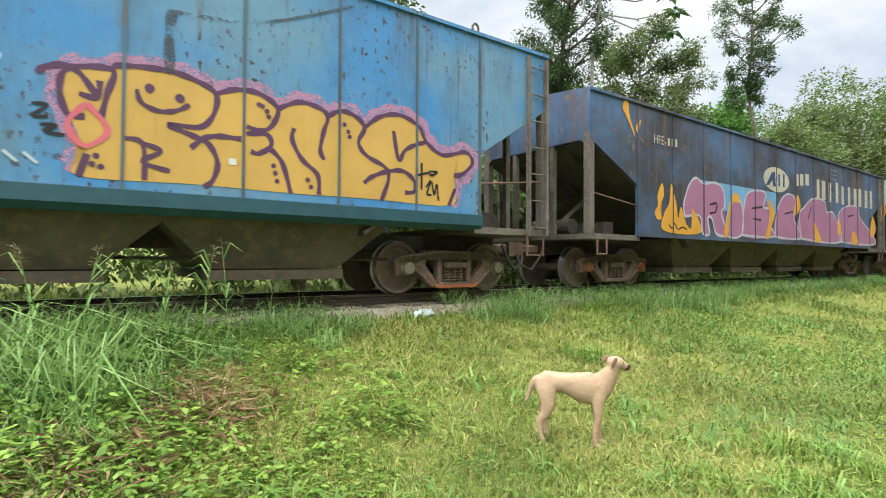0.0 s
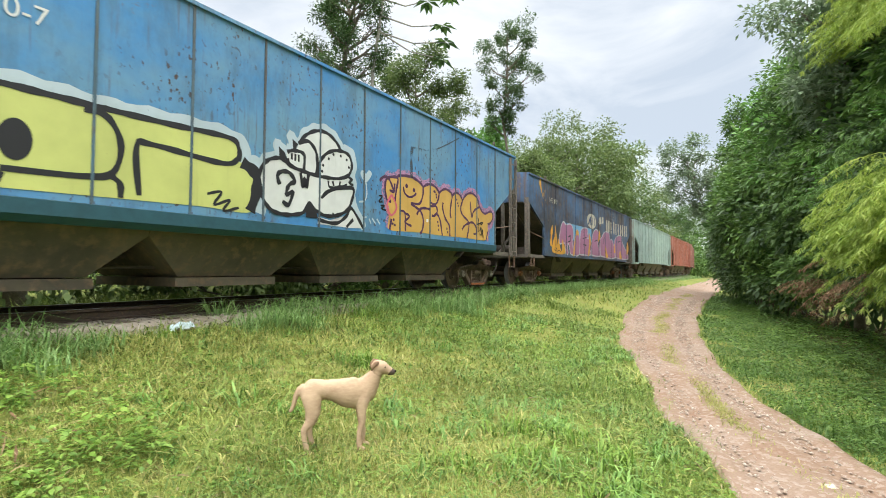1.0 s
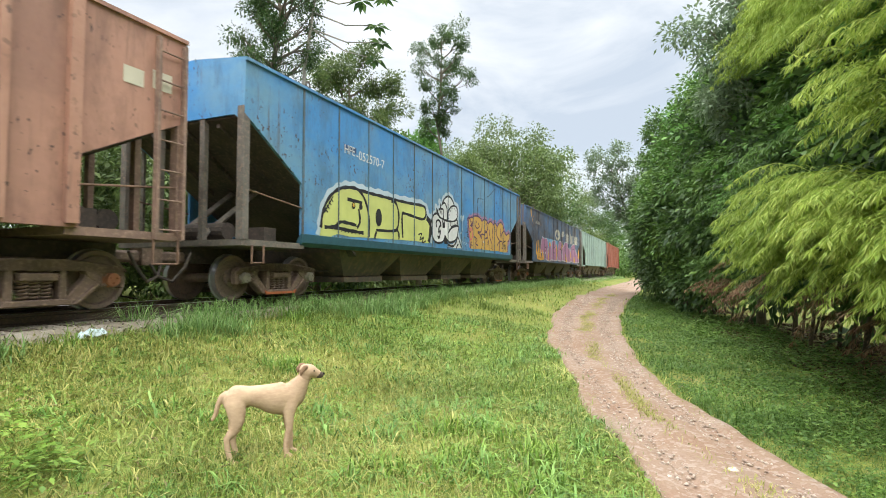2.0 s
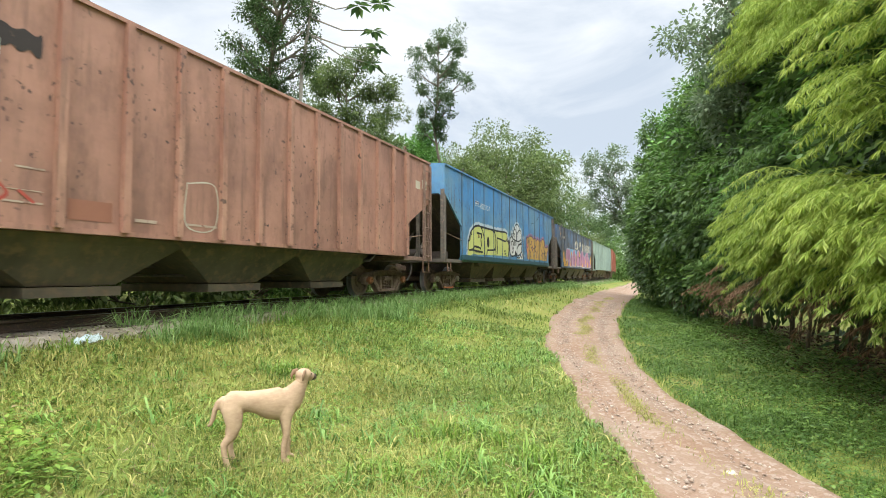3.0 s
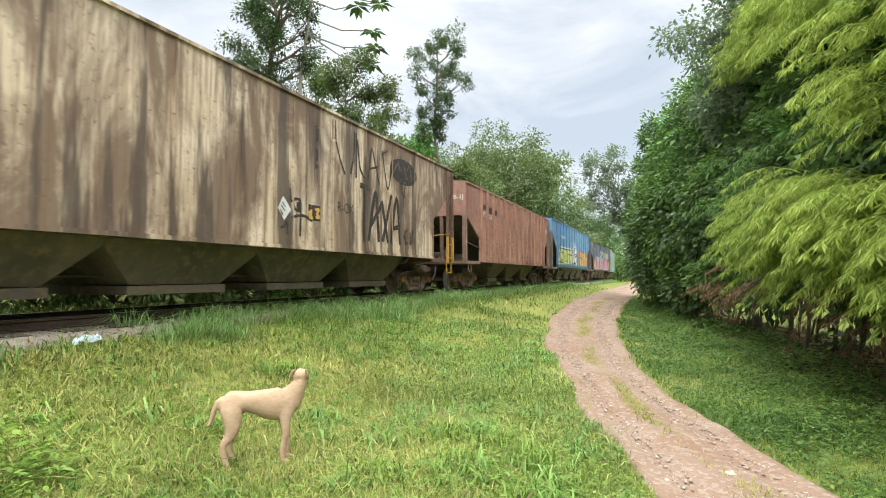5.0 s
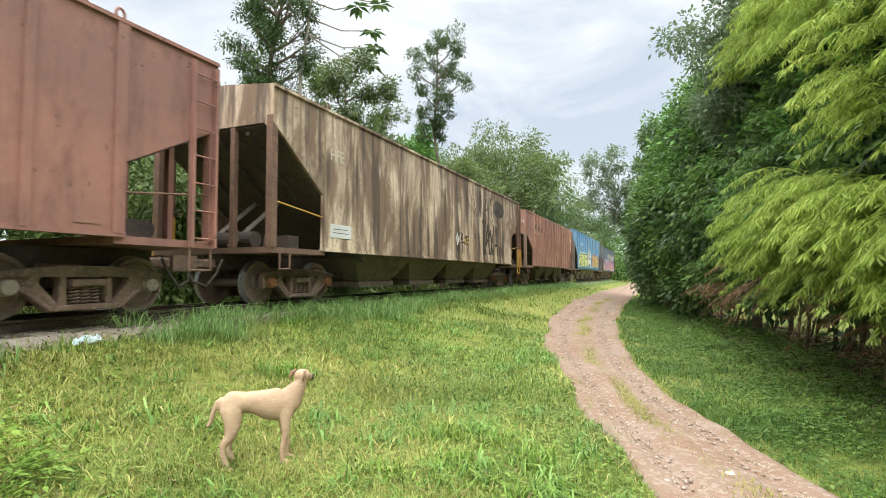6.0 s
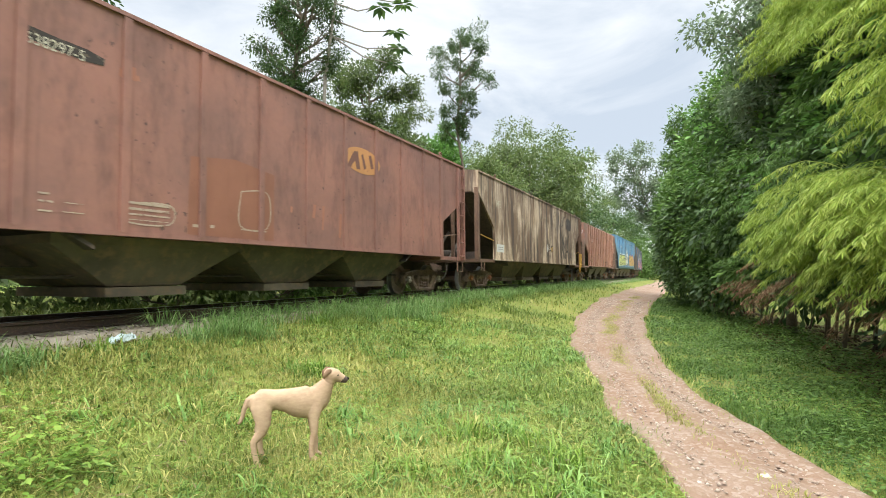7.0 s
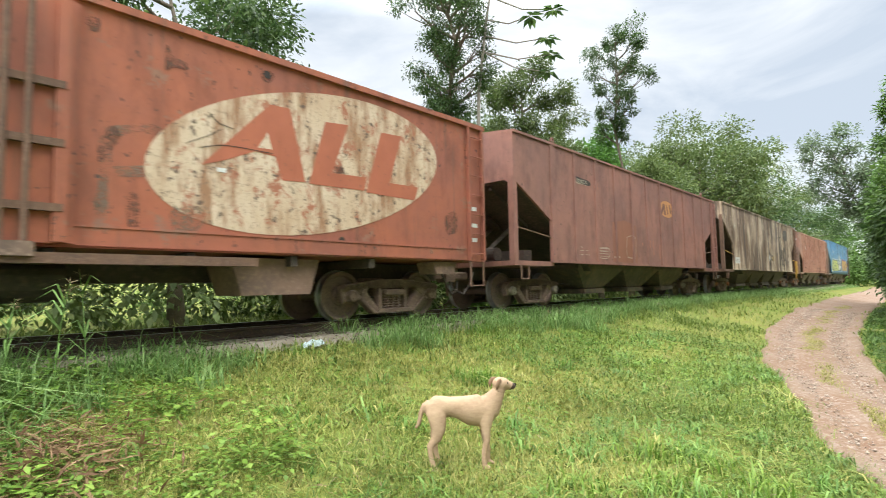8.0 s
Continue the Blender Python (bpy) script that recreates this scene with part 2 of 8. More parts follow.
def gravel_material(name, a, b, c, scale=30.0):
    k = Mat(name, 0.92, 0.0, 0.2)
    v = k.voronoi(scale)
    n1, n2 = k.noise(0.9, 6, 0.65), k.noise(60, 4, 0.6)
    bw = k.t.nodes.new("ShaderNodeRGBToBW")
    k.link(v, bw.inputs[0])
    col = k.mix(k.ramp(n1, (0.35, 0.0), (0.65, 1.0)), a, b)
    col = k.mix(k.ramp(bw.outputs[0], (0.55, 0.0), (0.8, 0.55)), col, c)
    col = k.mix(k.ramp(n2, (0.45, 0.0), (0.7, 0.4)), col, tuple(x * 0.55 for x in a))
    return k.color(col).bump(k.mix(0.5, k.voronoi(scale, out="Distance"), n2), 0.55, 0.015).m


M_GROUND = ground_material()
M_ROAD = gravel_material("pinkish_dirt_road", (0.20, 0.118, 0.075), (0.25, 0.18, 0.137), (0.34, 0.28, 0.235), 26.0)
M_BALLAST = gravel_material("grey_ballast", (0.23, 0.19, 0.145), (0.29, 0.25, 0.20), (0.40, 0.36, 0.31), 22.0)


def stone_material(name, a, b):
    k = Mat(name, 0.9, 0.0, 0.25)
    col = k.ramp(k.island(), (0.0, a), (1.0, b))
    col = k.mix(k.ramp(k.noise(25, 4), (0.4, 0.0), (0.7, 0.5)), col, tuple(x * 0.6 for x in a))
    return k.color(col).bump(k.noise(60, 3), 0.4, 0.004).m


M_STONE = stone_material("road_stone", (0.30, 0.22, 0.17), (0.52, 0.45, 0.38))
M_BALSTONE = stone_material("ballast_stone", (0.19, 0.16, 0.13), (0.40, 0.36, 0.31))
M_ENDSTEEL = grime("grimy_end_steel", (0.15, 0.135, 0.12), (0.085, 0.072, 0.062), (0.22, 0.16, 0.125), 3.0, 0.75)

# ---------------------------------------------------------------- mesh helpers
def np_mesh(name, verts, faces, mats, index=None):
    """A mesh from arrays; faces: a list of (n, k) index arrays, one for each material or shape."""
    me = bpy.data.meshes.new(name)
    verts = np.asarray(verts, dtype=np.float32)
    faces = [np.asarray(f, dtype=np.int32) for f in faces if len(f)]
    me.vertices.add(len(verts))
    me.vertices.foreach_set("co", verts.ravel())
    loops = np.concatenate([f.ravel() for f in faces])
    sizes = np.concatenate([np.full(len(f), f.shape[1], dtype=np.int32) for f in faces])
    starts = np.concatenate([[0], np.cumsum(sizes)[:-1]]).astype(np.int32)
    me.loops.add(len(loops))
    me.loops.foreach_set("vertex_index", loops)
    me.polygons.add(len(sizes))
    me.polygons.foreach_set("loop_start", starts)
    if index is not None:
        me.polygons.foreach_set("material_index", np.asarray(index, dtype=np.int32))
    for m in mats:
        me.materials.append(m)
    me.update(calc_edges=True)
    return me


def part(name, bm, material, parent=None, label="", smooth=False, recalc=True):
    """Links a bmesh as one mesh object under a thing or under a part."""
    me = bpy.data.meshes.new(name)
    if recalc:
        bmesh.ops.recalc_face_normals(bm, faces=bm.faces)
    for f in bm.faces:
        f.smooth = smooth
    bm.to_mesh(me)
    bm.free()
    for m in material if isinstance(material, (list, tuple)) else [material]:
        me.materials.append(m)
    ob = new(name, me)
    ob.parent = parent
    return tagged(ob, label)


def share(name, me, parent, m=None, label=""):
    """One more object on a mesh that is there already."""
    ob = new(name, me)
    ob.parent = parent
    if m is not None:
        ob.matrix_basis = m
    return tagged(ob, label)


def box(bm, x0, x1, y0, y1, z0, z1, mat=0):
    v = [bm.verts.new(c) for c in ((x0, y0, z0), (x1, y0, z0), (x1, y1, z0), (x0, y1, z0), (x0, y0, z1), (x1, y0, z1), (x1, y1, z1), (x0, y1, z1))]
    for q in ((0, 3, 2, 1), (4, 5, 6, 7), (0, 1, 5, 4), (1, 2, 6, 5), (2, 3, 7, 6), (3, 0, 4, 7)):
        bm.faces.new([v[i] for i in q]).material_index = mat
    return bm


def prism(bm, outline, y0, y1, mat=0):
    """An outline in x and z, pushed through from y0 to y1."""
    a, b = [bm.verts.new((x, y0, z)) for x, z in outline], [bm.verts.new((x, y1, z)) for x, z in outline]
    bm.faces.new(a).material_index = mat
    bm.faces.new(b[::-1]).material_index = mat
    for i in range(len(a)):
        j = (i + 1) % len(a)
        bm.faces.new((a[j], a[i], b[i], b[j])).material_index = mat
    return bm


def tube(bm, path, radii, sides=10, caps=True, mat=0, flat=1.0):
    """A round bar or limb along a path with a radius at each point."""
    path = [Vector(p) for p in path]
    radii = [radii] * len(path) if isinstance(radii, (int, float)) else radii
    rings, up, last = [], Vector((0, 0, 1)), None
    for i, p in enumerate(path):
        d = (path[min(i + 1, len(path) - 1)] - path[max(i - 1, 0)]).normalized()
        a = d.cross(up) if abs(d.z) < 0.75 else Vector((0, 1, 0)) - d * d.y
        a = a.normalized() if a.length > 1e-4 else Vector((0, 1, 0))
        if last is not None and a.dot(last) < 0:
            a = -a
        last = a
        b = a.cross(d).normalized()
        r = radii[i]
        ra, rb = r if isinstance(r, tuple) else (r, r * flat)
        rings.append([bm.verts.new(p + a * (ra * math.cos(2 * math.pi * k / sides)) + b * (rb * math.sin(2 * math.pi * k / sides))) for k in range(sides)])
    for r0, r1 in zip(rings, rings[1:]):
        for k in range(sides):
            f = bm.faces.new((r0[k], r0[(k + 1) % sides], r1[(k + 1) % sides], r1[k]))
            f.smooth, f.material_index = True, mat
    if caps:
        bm.faces.new(rings[0][::-1]).material_index = mat
        bm.faces.new(rings[-1]).material_index = mat
    return bm


def lathe(bm, profile, sides=32, mats=None):
    """Turned about the y axis: profile of (y, radius)."""
    rings = [[bm.verts.new((r * math.cos(2 * math.pi * k / sides), y, r * math.sin(2 * math.pi * k / sides))) for k in range(sides)] for y, r in profile]
    for i, (r0, r1) in enumerate(zip(rings, rings[1:])):
        for k in range(sides):
            f = bm.faces.new((r0[k], r0[(k + 1) % sides], r1[(k + 1) % sides], r1[k]))
            f.smooth, f.material_index = False, mats[i] if mats else 0
    bm.faces.new(rings[0][::-1])
    bm.faces.new(rings[-1])
    return bm


def soften(bm, width=0.012, segments=1):
    bmesh.ops.bevel(bm, geom=[e for e in bm.edges if len(e.link_faces) == 2 and e.calc_face_angle(0) > 0.6], offset=width, segments=segments, affect="EDGES", clamp_overlap=True)
    return bm


# ---------------------------------------------------------------- the lie of the land
HEAD = radians(-53.14)
ALONG = np.array([-math.sin(HEAD), math.cos(HEAD)])   # the way the train goes
ACROSS = np.array([-ALONG[1], ALONG[0]])              # to its left, away from the path
GRADE, HALF_W = -0.0112, 1.40
TRACK_N = 6.0 + HALF_W                                # track centre, from the watcher's line
RAIL_Z, BEND_S, BEND_R = 0.905, 66.0, 120.0


def xy(s, n):
    return ALONG[0] * s + ACROSS[0] * n, ALONG[1] * s + ACROSS[1] * n


def track(s):
    """Rail-top place on the track's centre line at s metres along."""
    z = RAIL_Z + GRADE * min(s, 90.0)
    if s <= BEND_S:
        return Vector((*xy(s, TRACK_N), z))
    a = (s - BEND_S) / BEND_R
    return Vector((*xy(BEND_S + BEND_R * math.sin(a), TRACK_N + BEND_R * (1 - math.cos(a))), z))


N_KNOTS = [-60, -14, -7, -3.2, -1.5, 0.5, 1.6, 2.8, 4.6, 6.15, 6.45, 8.4, 9.0, 11.0, 16.0, 40.0, 120.0]
Z_KNOTS = [6.0, 1.2, 0.25, -0.12, -0.15, -0.12, -0.06, 0.0, 0.33, 0.60, 0.70, 0.70, 0.62, 0.25, 0.3, 1.5, 6.0]


def land(s, n):
    """Height of the ground; s and n may be arrays."""
    s, n = np.asarray(s, float), np.asarray(n, float)
    past = np.clip(s - BEND_S, 0, 70)
    n = n - past * past / (2 * BEND_R) * np.clip((n - 3.0) / 3.0, 0, 1)
    z = np.interp(n, N_KNOTS, Z_KNOTS) + GRADE * np.clip(s, -40, 90)
    lump = 0.03 * np.sin(1.7 * s + 0.6 * np.sin(n * 1.3)) * np.sin(1.1 * n + 0.4) + 0.018 * np.sin(4.1 * s + 1) * np.sin(3.7 * n + np.sin(2 * s))
    return z + lump * np.clip((6.2 - n) / 1.0, 0, 1) * np.clip((n + 12) / 4, 0, 1)


def ground():
    def axis(parts):
        return np.unique(np.concatenate([np.arange(a, b, d) for a, b, d in parts]))
    S = axis([(-1500, -60, 120), (-60, -8, 2.0), (-8, 22, 0.22), (22, 60, 0.8), (60, 140, 4), (140, 1600, 120)])
    N = axis([(-1500, -60, 120), (-60, -10, 2.0), (-10, 6.0, 0.22), (6.0, 9.0, 0.25), (9.0, 20, 1.0), (20, 120, 8), (120, 1600, 120)])
    s, n = np.meshgrid(S, N, indexing="ij")
    z = land(s, n)
    x, y = xy(s, n)
    c = len(N)
    i, j = np.meshgrid(np.arange(len(S) - 1), np.arange(c - 1), indexing="ij")
    q = (i * c + j).ravel()
    me = np_mesh("ground", np.stack([x, y, z], -1).reshape(-1, 3), [np.stack([q, q + c, q + c + 1, q + 1], -1)], [M_GROUND])
    me.polygons.foreach_set("use_smooth", np.ones(len(me.polygons), dtype=bool))
    tagged(new("ground", me), "grassy ground sloping up to the railway, patchy green and yellow", "ground", kind="structure")


# left and right edges of the dirt road: along, across
ROAD = [(-6, 0.1, -2.6), (0, 0.05, -2.3), (3.0, 0.1, -1.75), (3.9, 0.2, -1.3), (4.6, 0.45, -1.0), (5.5, 0.78, -0.66), (6.6, 1.12, -0.2), (8.4, 1.72, 0.26),
        (11.5, 2.6, 0.80), (16.3, 3.42, 1.32), (25, 4.1, 1.75), (38, 4.35, 1.9), (60, 4.3, 1.8), (80, 4.6, 2.0), (105, 7.5, 5.0)]


def road_edges(s):
    k = np.array(ROAD)
    return np.interp(s, k[:, 0], k[:, 1]), np.interp(s, k[:, 0], k[:, 2])


def smooth_edges(s):
    a, b = zip(*[road_edges(s + d) for d in (-0.5, -0.25, 0, 0.25, 0.5)])
    return np.mean(a, 0) - 0.10, np.mean(b, 0)


def road():
    S = np.unique(np.concatenate([np.arange(-6, 20, 0.12), np.arange(20, 104, 0.6)]))
    U = np.linspace(0, 1, 25)
    left, right = smooth_edges(S)
    wob = 0.05 * np.sin(S * 1.3) + 0.03 * np.sin(S * 3.1 + 1) + 0.012 * np.sin(S * 9.0)
    s = np.repeat(S[:, None], len(U), 1)
    n = (left + wob)[:, None] * (1 - U) + (right - 0.7 * wob)[:, None] * U
    rut = -0.035 * (np.exp(-((U - 0.24) / 0.11) ** 2) + np.exp(-((U - 0.76) / 0.11) ** 2)) + 0.02
    z = land(s, n) + 0.03 + rut[None, :] - 0.09 * (np.abs(U - 0.5) > 0.49)[None, :]
    x, y = xy(s, n)
    c = len(U)
    i, j = np.meshgrid(np.arange(len(S) - 1), np.arange(c - 1), indexing="ij")
    q = (i * c + j).ravel()
    me = np_mesh("road", np.stack([x, y, z], -1).reshape(-1, 3), [np.stack([q, q + c, q + c + 1, q + 1], -1)], [M_ROAD])
    me.polygons.foreach_set("use_smooth", np.ones(len(me.polygons), dtype=bool))
    tagged(new("road", me), "narrow pinkish dirt road with stones and a grassy middle", "road", kind="structure")


def stones(name, places, sizes, material, label, category, rng):
    """Many small angular stones in one mesh."""
    base = np.array([(1, 0, 0), (-1, 0, 0), (0, 1, 0), (0, -1, 0), (0, 0, 1), (0, 0, -1)], float)
    tri = np.array([(0, 2, 4), (2, 1, 4), (1, 3, 4), (3, 0, 4), (2, 0, 5), (1, 2, 5), (3, 1, 5), (0, 3, 5)])
    k = len(places)
    v = base[None] * (sizes[:, None, None] * rng.uniform(0.6, 1.2, (k, 6, 1))) * np.array([1, 0.85, 0.6])
    a = rng.uniform(0, 6.28, k)
    ca, sa = np.cos(a)[:, None], np.sin(a)[:, None]
    w = np.stack([v[..., 0] * ca - v[..., 1] * sa, v[..., 0] * sa + v[..., 1] * ca, v[..., 2] + 0.2 * v[..., 0]], -1) + places[:, None, :]
    f = (tri[None] + 6 * np.arange(k)[:, None, None]).reshape(-1, 3)
    return tagged(new(name, np_mesh(name, w.reshape(-1, 3), [f], [material])), label, category, kind="stuff")


def railway():
    def strip(bm, profile, offset, s0, s1, step, mat_of):
        rows = []
        s = s0
        while s <= s1 + 1e-6:
            p, q = track(s), track(s + 0.5)
            d = (q - p)
            d.z = 0
            d.normalize()
            side = Vector((-d.y, d.x, 0))
            rows.append([bm.verts.new(p + side * (offset + a) + Vector((0, 0, b))) for a, b in profile])
            s += step
        for r0, r1 in zip(rows, rows[1:]):
            for k in range(len(profile)):
                f = bm.faces.new((r0[k], r0[(k + 1) % len(profile)], r1[(k + 1) % len(profile)], r1[k]))
                f.material_index = mat_of(k)
    rail = [(-0.033, -0.003), (-0.028, 0.0), (0.028, 0.0), (0.033, -0.003), (0.033, -0.035), (0.008, -0.045), (0.008, -0.11), (0.06, -0.13), (0.06, -0.14),
            (-0.06, -0.14), (-0.06, -0.13), (-0.008, -0.11), (-0.008, -0.045), (-0.033, -0.035)]
    track_ob = tagged(new("railway_track"), "rusty metre-gauge rails on old wooden sleepers", "railway track")
    for off in (-0.533, 0.533):
        bm = bmesh.new()
        strip(bm, rail, off, -60, 130, 2.0, lambda k: 1 if k in (0, 1, 2) else 0)
        part("rail", bm, [M_RAIL, M_RAILTOP], track_ob)
    bm = bmesh.new()
    soften(box(bm, -0.11, 0.11, -1.0, 1.0, -0.28, -0.142), 0.012)
    first = part("sleeper", bm, M_SLEEPER, track_ob)
    i = 0
    for s in np.arange(-40, 105, 0.62):
        p, q = track(s), track(s + 0.5)
        m = Matrix.Translation(p) @ Matrix.Rotation(math.atan2(q.y - p.y, q.x - p.x) + 0.03 * math.sin(i * 7.3), 4, "Z")
        if i == 0:
            first.matrix_basis = m
        else:
            share("sleeper", first.data, track_ob, m)
        i += 1
    # ballast shoulder
    bm = bmesh.new()
    strip(bm, [(-1.32, -0.36), (-1.08, -0.16), (-0.6, -0.15), (0.6, -0.15), (1.08, -0.16), (1.5, -0.4)], 0, -60, 130, 1.0, lambda k: 0)
    tagged(part("ballast", bm, M_BALLAST), "grey gravel ballast under the rails", "ballast", kind="structure")
    rng = np.random.default_rng(3)
    k = 7000
    s = rng.uniform(-9, 26, k)
    n = TRACK_N + rng.uniform(-1.3, 1.2, k)
    z = np.interp(n - TRACK_N, [-1.32, -1.08, -0.6, 0.6, 1.08, 1.5], [-0.36, -0.16, -0.15, -0.15, -0.16, -0.4]) + RAIL_Z + GRADE * s
    x, y = xy(s, n)
    stones("ballast_stones", np.stack([x, y, z + 0.004], -1), rng.uniform(0.012, 0.034, k), M_BALSTONE, "loose grey ballast stones beside the rails", "gravel", rng)


def road_stones():
    rng = np.random.default_rng(8)
    k = 11000
    s = 1.5 + 26 * rng.uniform(0, 1, k) ** 1.5
    l, r = smooth_edges(s)
    u = rng.uniform(0.03, 0.97, k)
    n = l + (r - l) * u
    x, y = xy(s, n)
    size = 0.004 + 0.022 * rng.uniform(0, 1, k) ** 4 + 0.0006 * s
    stones("road_gravel", np.stack([x, y, land(s, n) + 0.03], -1), size, M_STONE, "loose pale gravel on the dirt road", "gravel", rng)


def rock(s, n, r, seed):
    bm = bmesh.new()
    bmesh.ops.create_icosphere(bm, subdivisions=2, radius=r)
    for v in bm.verts:
        v.co *= 1 + 0.3 * noise.noise(v.co * (1.7 / r) + Vector((seed, 0, 0)))
        v.co.z *= 0.6
    ob = part("rock", bm, M_STONE)
    ob.matrix_basis = pose(*xy(s, n), float(land(s, n)) + 0.03 + r * 0.2)
    tagged(ob, "small pale stone lying on the dirt road", "stone", group="stones on the road")


ground()
road()
road_stones()
for i, (s, n, r) in enumerate([(4.55, -0.42, 0.045), (5.0, -0.3, 0.02), (5.6, 0.1, 0.022), (6.3, 0.6, 0.02), (4.2, 0.02, 0.018), (7.2, 0.5, 0.024), (4.9, 0.25, 0.016), (8.2, 0.9, 0.025)]):
    rock(s, n, r, i)
railway()

# ---------------------------------------------------------------- the train
WHEEL_R, TRUCK_BASE = 0.38, 1.70
SPEED, GAIN = 8.03, 0.0246


def advance(t):
    return SPEED * t + GAIN * t * t / 2


WHEELSETS = []


def wheelset_mesh():
    bm = bmesh.new()
    lathe(bm, [(-0.80, 0.05), (-0.62, 0.06), (-0.60, 0.085), (-0.595, 0.15), (-0.555, 0.16), (-0.56, 0.30), (-0.60, 0.325), (-0.605, 0.375), (-0.598, 0.38), (-0.50, 0.384),
               (-0.495, 0.405), (-0.475, 0.405), (-0.465, 0.39), (-0.47, 0.32), (-0.50, 0.29), (-0.48, 0.16), (-0.46, 0.10), (-0.40, 0.075),
               (0.40, 0.075), (0.46, 0.10), (0.48, 0.16), (0.50, 0.29), (0.47, 0.32), (0.465, 0.39), (0.475, 0.405), (0.495, 0.405), (0.50, 0.384), (0.598, 0.38),
               (0.605, 0.375), (0.60, 0.325), (0.56, 0.30), (0.555, 0.16), (0.595, 0.15), (0.60, 0.085), (0.62, 0.06), (0.80, 0.05)], 40,
          [1 if i in (8, 9, 10, 24, 25, 26) else 0 for i in range(35)])
    for y in (-0.63, 0.63):
        for k in range(3):
            a = k * 2.094
            lathe_at = Matrix.Translation((0.11 * math.cos(a), y, 0.11 * math.sin(a)))
            bmesh.ops.create_cube(bm, size=0.035, matrix=lathe_at)
    me = bpy.data.meshes.new("wheelset")
    bmesh.ops.recalc_face_normals(bm, faces=bm.faces)
    bm.to_mesh(me)
    bm.free()
    me.materials.append(M_WHEEL)
    me.materials.append(M_TREAD)
    return me


def side_frame_bm():
    """Cast side frame: bowed top, two windows, spring seat and jaws, on the near side (y below 0)."""
    bm = bmesh.new()
    h = TRUCK_BASE / 2
    y0, y1 = -0.86, -0.74
    top = [(-h - 0.19, 0.50), (-h - 0.13, 0.55), (-0.55, 0.60), (-0.30, 0.63), (0.30, 0.63), (0.55, 0.60), (h + 0.13, 0.55), (h + 0.19, 0.50)]
    prism(bm, top + [(h + 0.20, 0.42), (h - 0.2, 0.47), (0.5, 0.52), (-0.5, 0.52), (-h + 0.2, 0.47), (-h - 0.20, 0.42)], y0, y1)
    for sx in (-1, 1):
        prism(bm, [(sx * (h + 0.20), 0.44), (sx * (h + 0.13), 0.44), (sx * (h + 0.12), 0.27), (sx * (h + 0.18), 0.27)], y0, y1)          # outer jaw
        prism(bm, [(sx * x, z) for x, z in ((h - 0.12, 0.49), (h - 0.12, 0.33), (h - 0.17, 0.30), (0.43, 0.085), (0.28, 0.085), (0.31, 0.17), (h - 0.33, 0.40), (h - 0.30, 0.50))], y0, y1)  # slanting tension leg
        prism(bm, [(sx * 0.235, 0.56), (sx * 0.31, 0.56), (sx * 0.33, 0.15), (sx * 0.235, 0.15)], y0 - 0.01, y1)                            # column
    prism(bm, [(-0.38, 0.09), (0.38, 0.09), (0.33, 0.165), (-0.33, 0.165)], y0 - 0.05, y1 + 0.06)                                          # spring seat
    # raised rims of the casting
    prism(bm, top + [(x, z - 0.035) for x, z in reversed(top)], y0 - 0.045, y0 + 0.01)
    for sx in (-1, 1):
        rim = [(sx * (h - 0.15), 0.31), (sx * 0.44, 0.09), (sx * 0.36, 0.09), (sx * 0.40, 0.125), (sx * (h - 0.19), 0.345)]
        prism(bm, rim, y0 - 0.04, y0 + 0.01)
        prism(bm, [(sx * (h - 0.34), 0.50), (sx * (h - 0.22), 0.51), (sx * (h - 0.14), 0.40), (sx * (h - 0.20), 0.36), (sx * (h - 0.30), 0.43)], y0 - 0.02, y1)
    soften(box(bm, -0.2, 0.2, y0 - 0.06, y1, 0.375, 0.47), 0.02)                                                                           # bolster end
    return soften(bm, 0.014, 1)


def coil(bm, x, y, z0, z1, r, wire, turns=5):
    k = turns * 10
    tube(bm, [(x + r * math.cos(2 * math.pi * i / 10), y + r * math.sin(2 * math.pi * i / 10), z0 + (z1 - z0) * i / k) for i in range(k + 1)], wire, 5)
    return bm


MESH = {"wheelset": wheelset_mesh()}


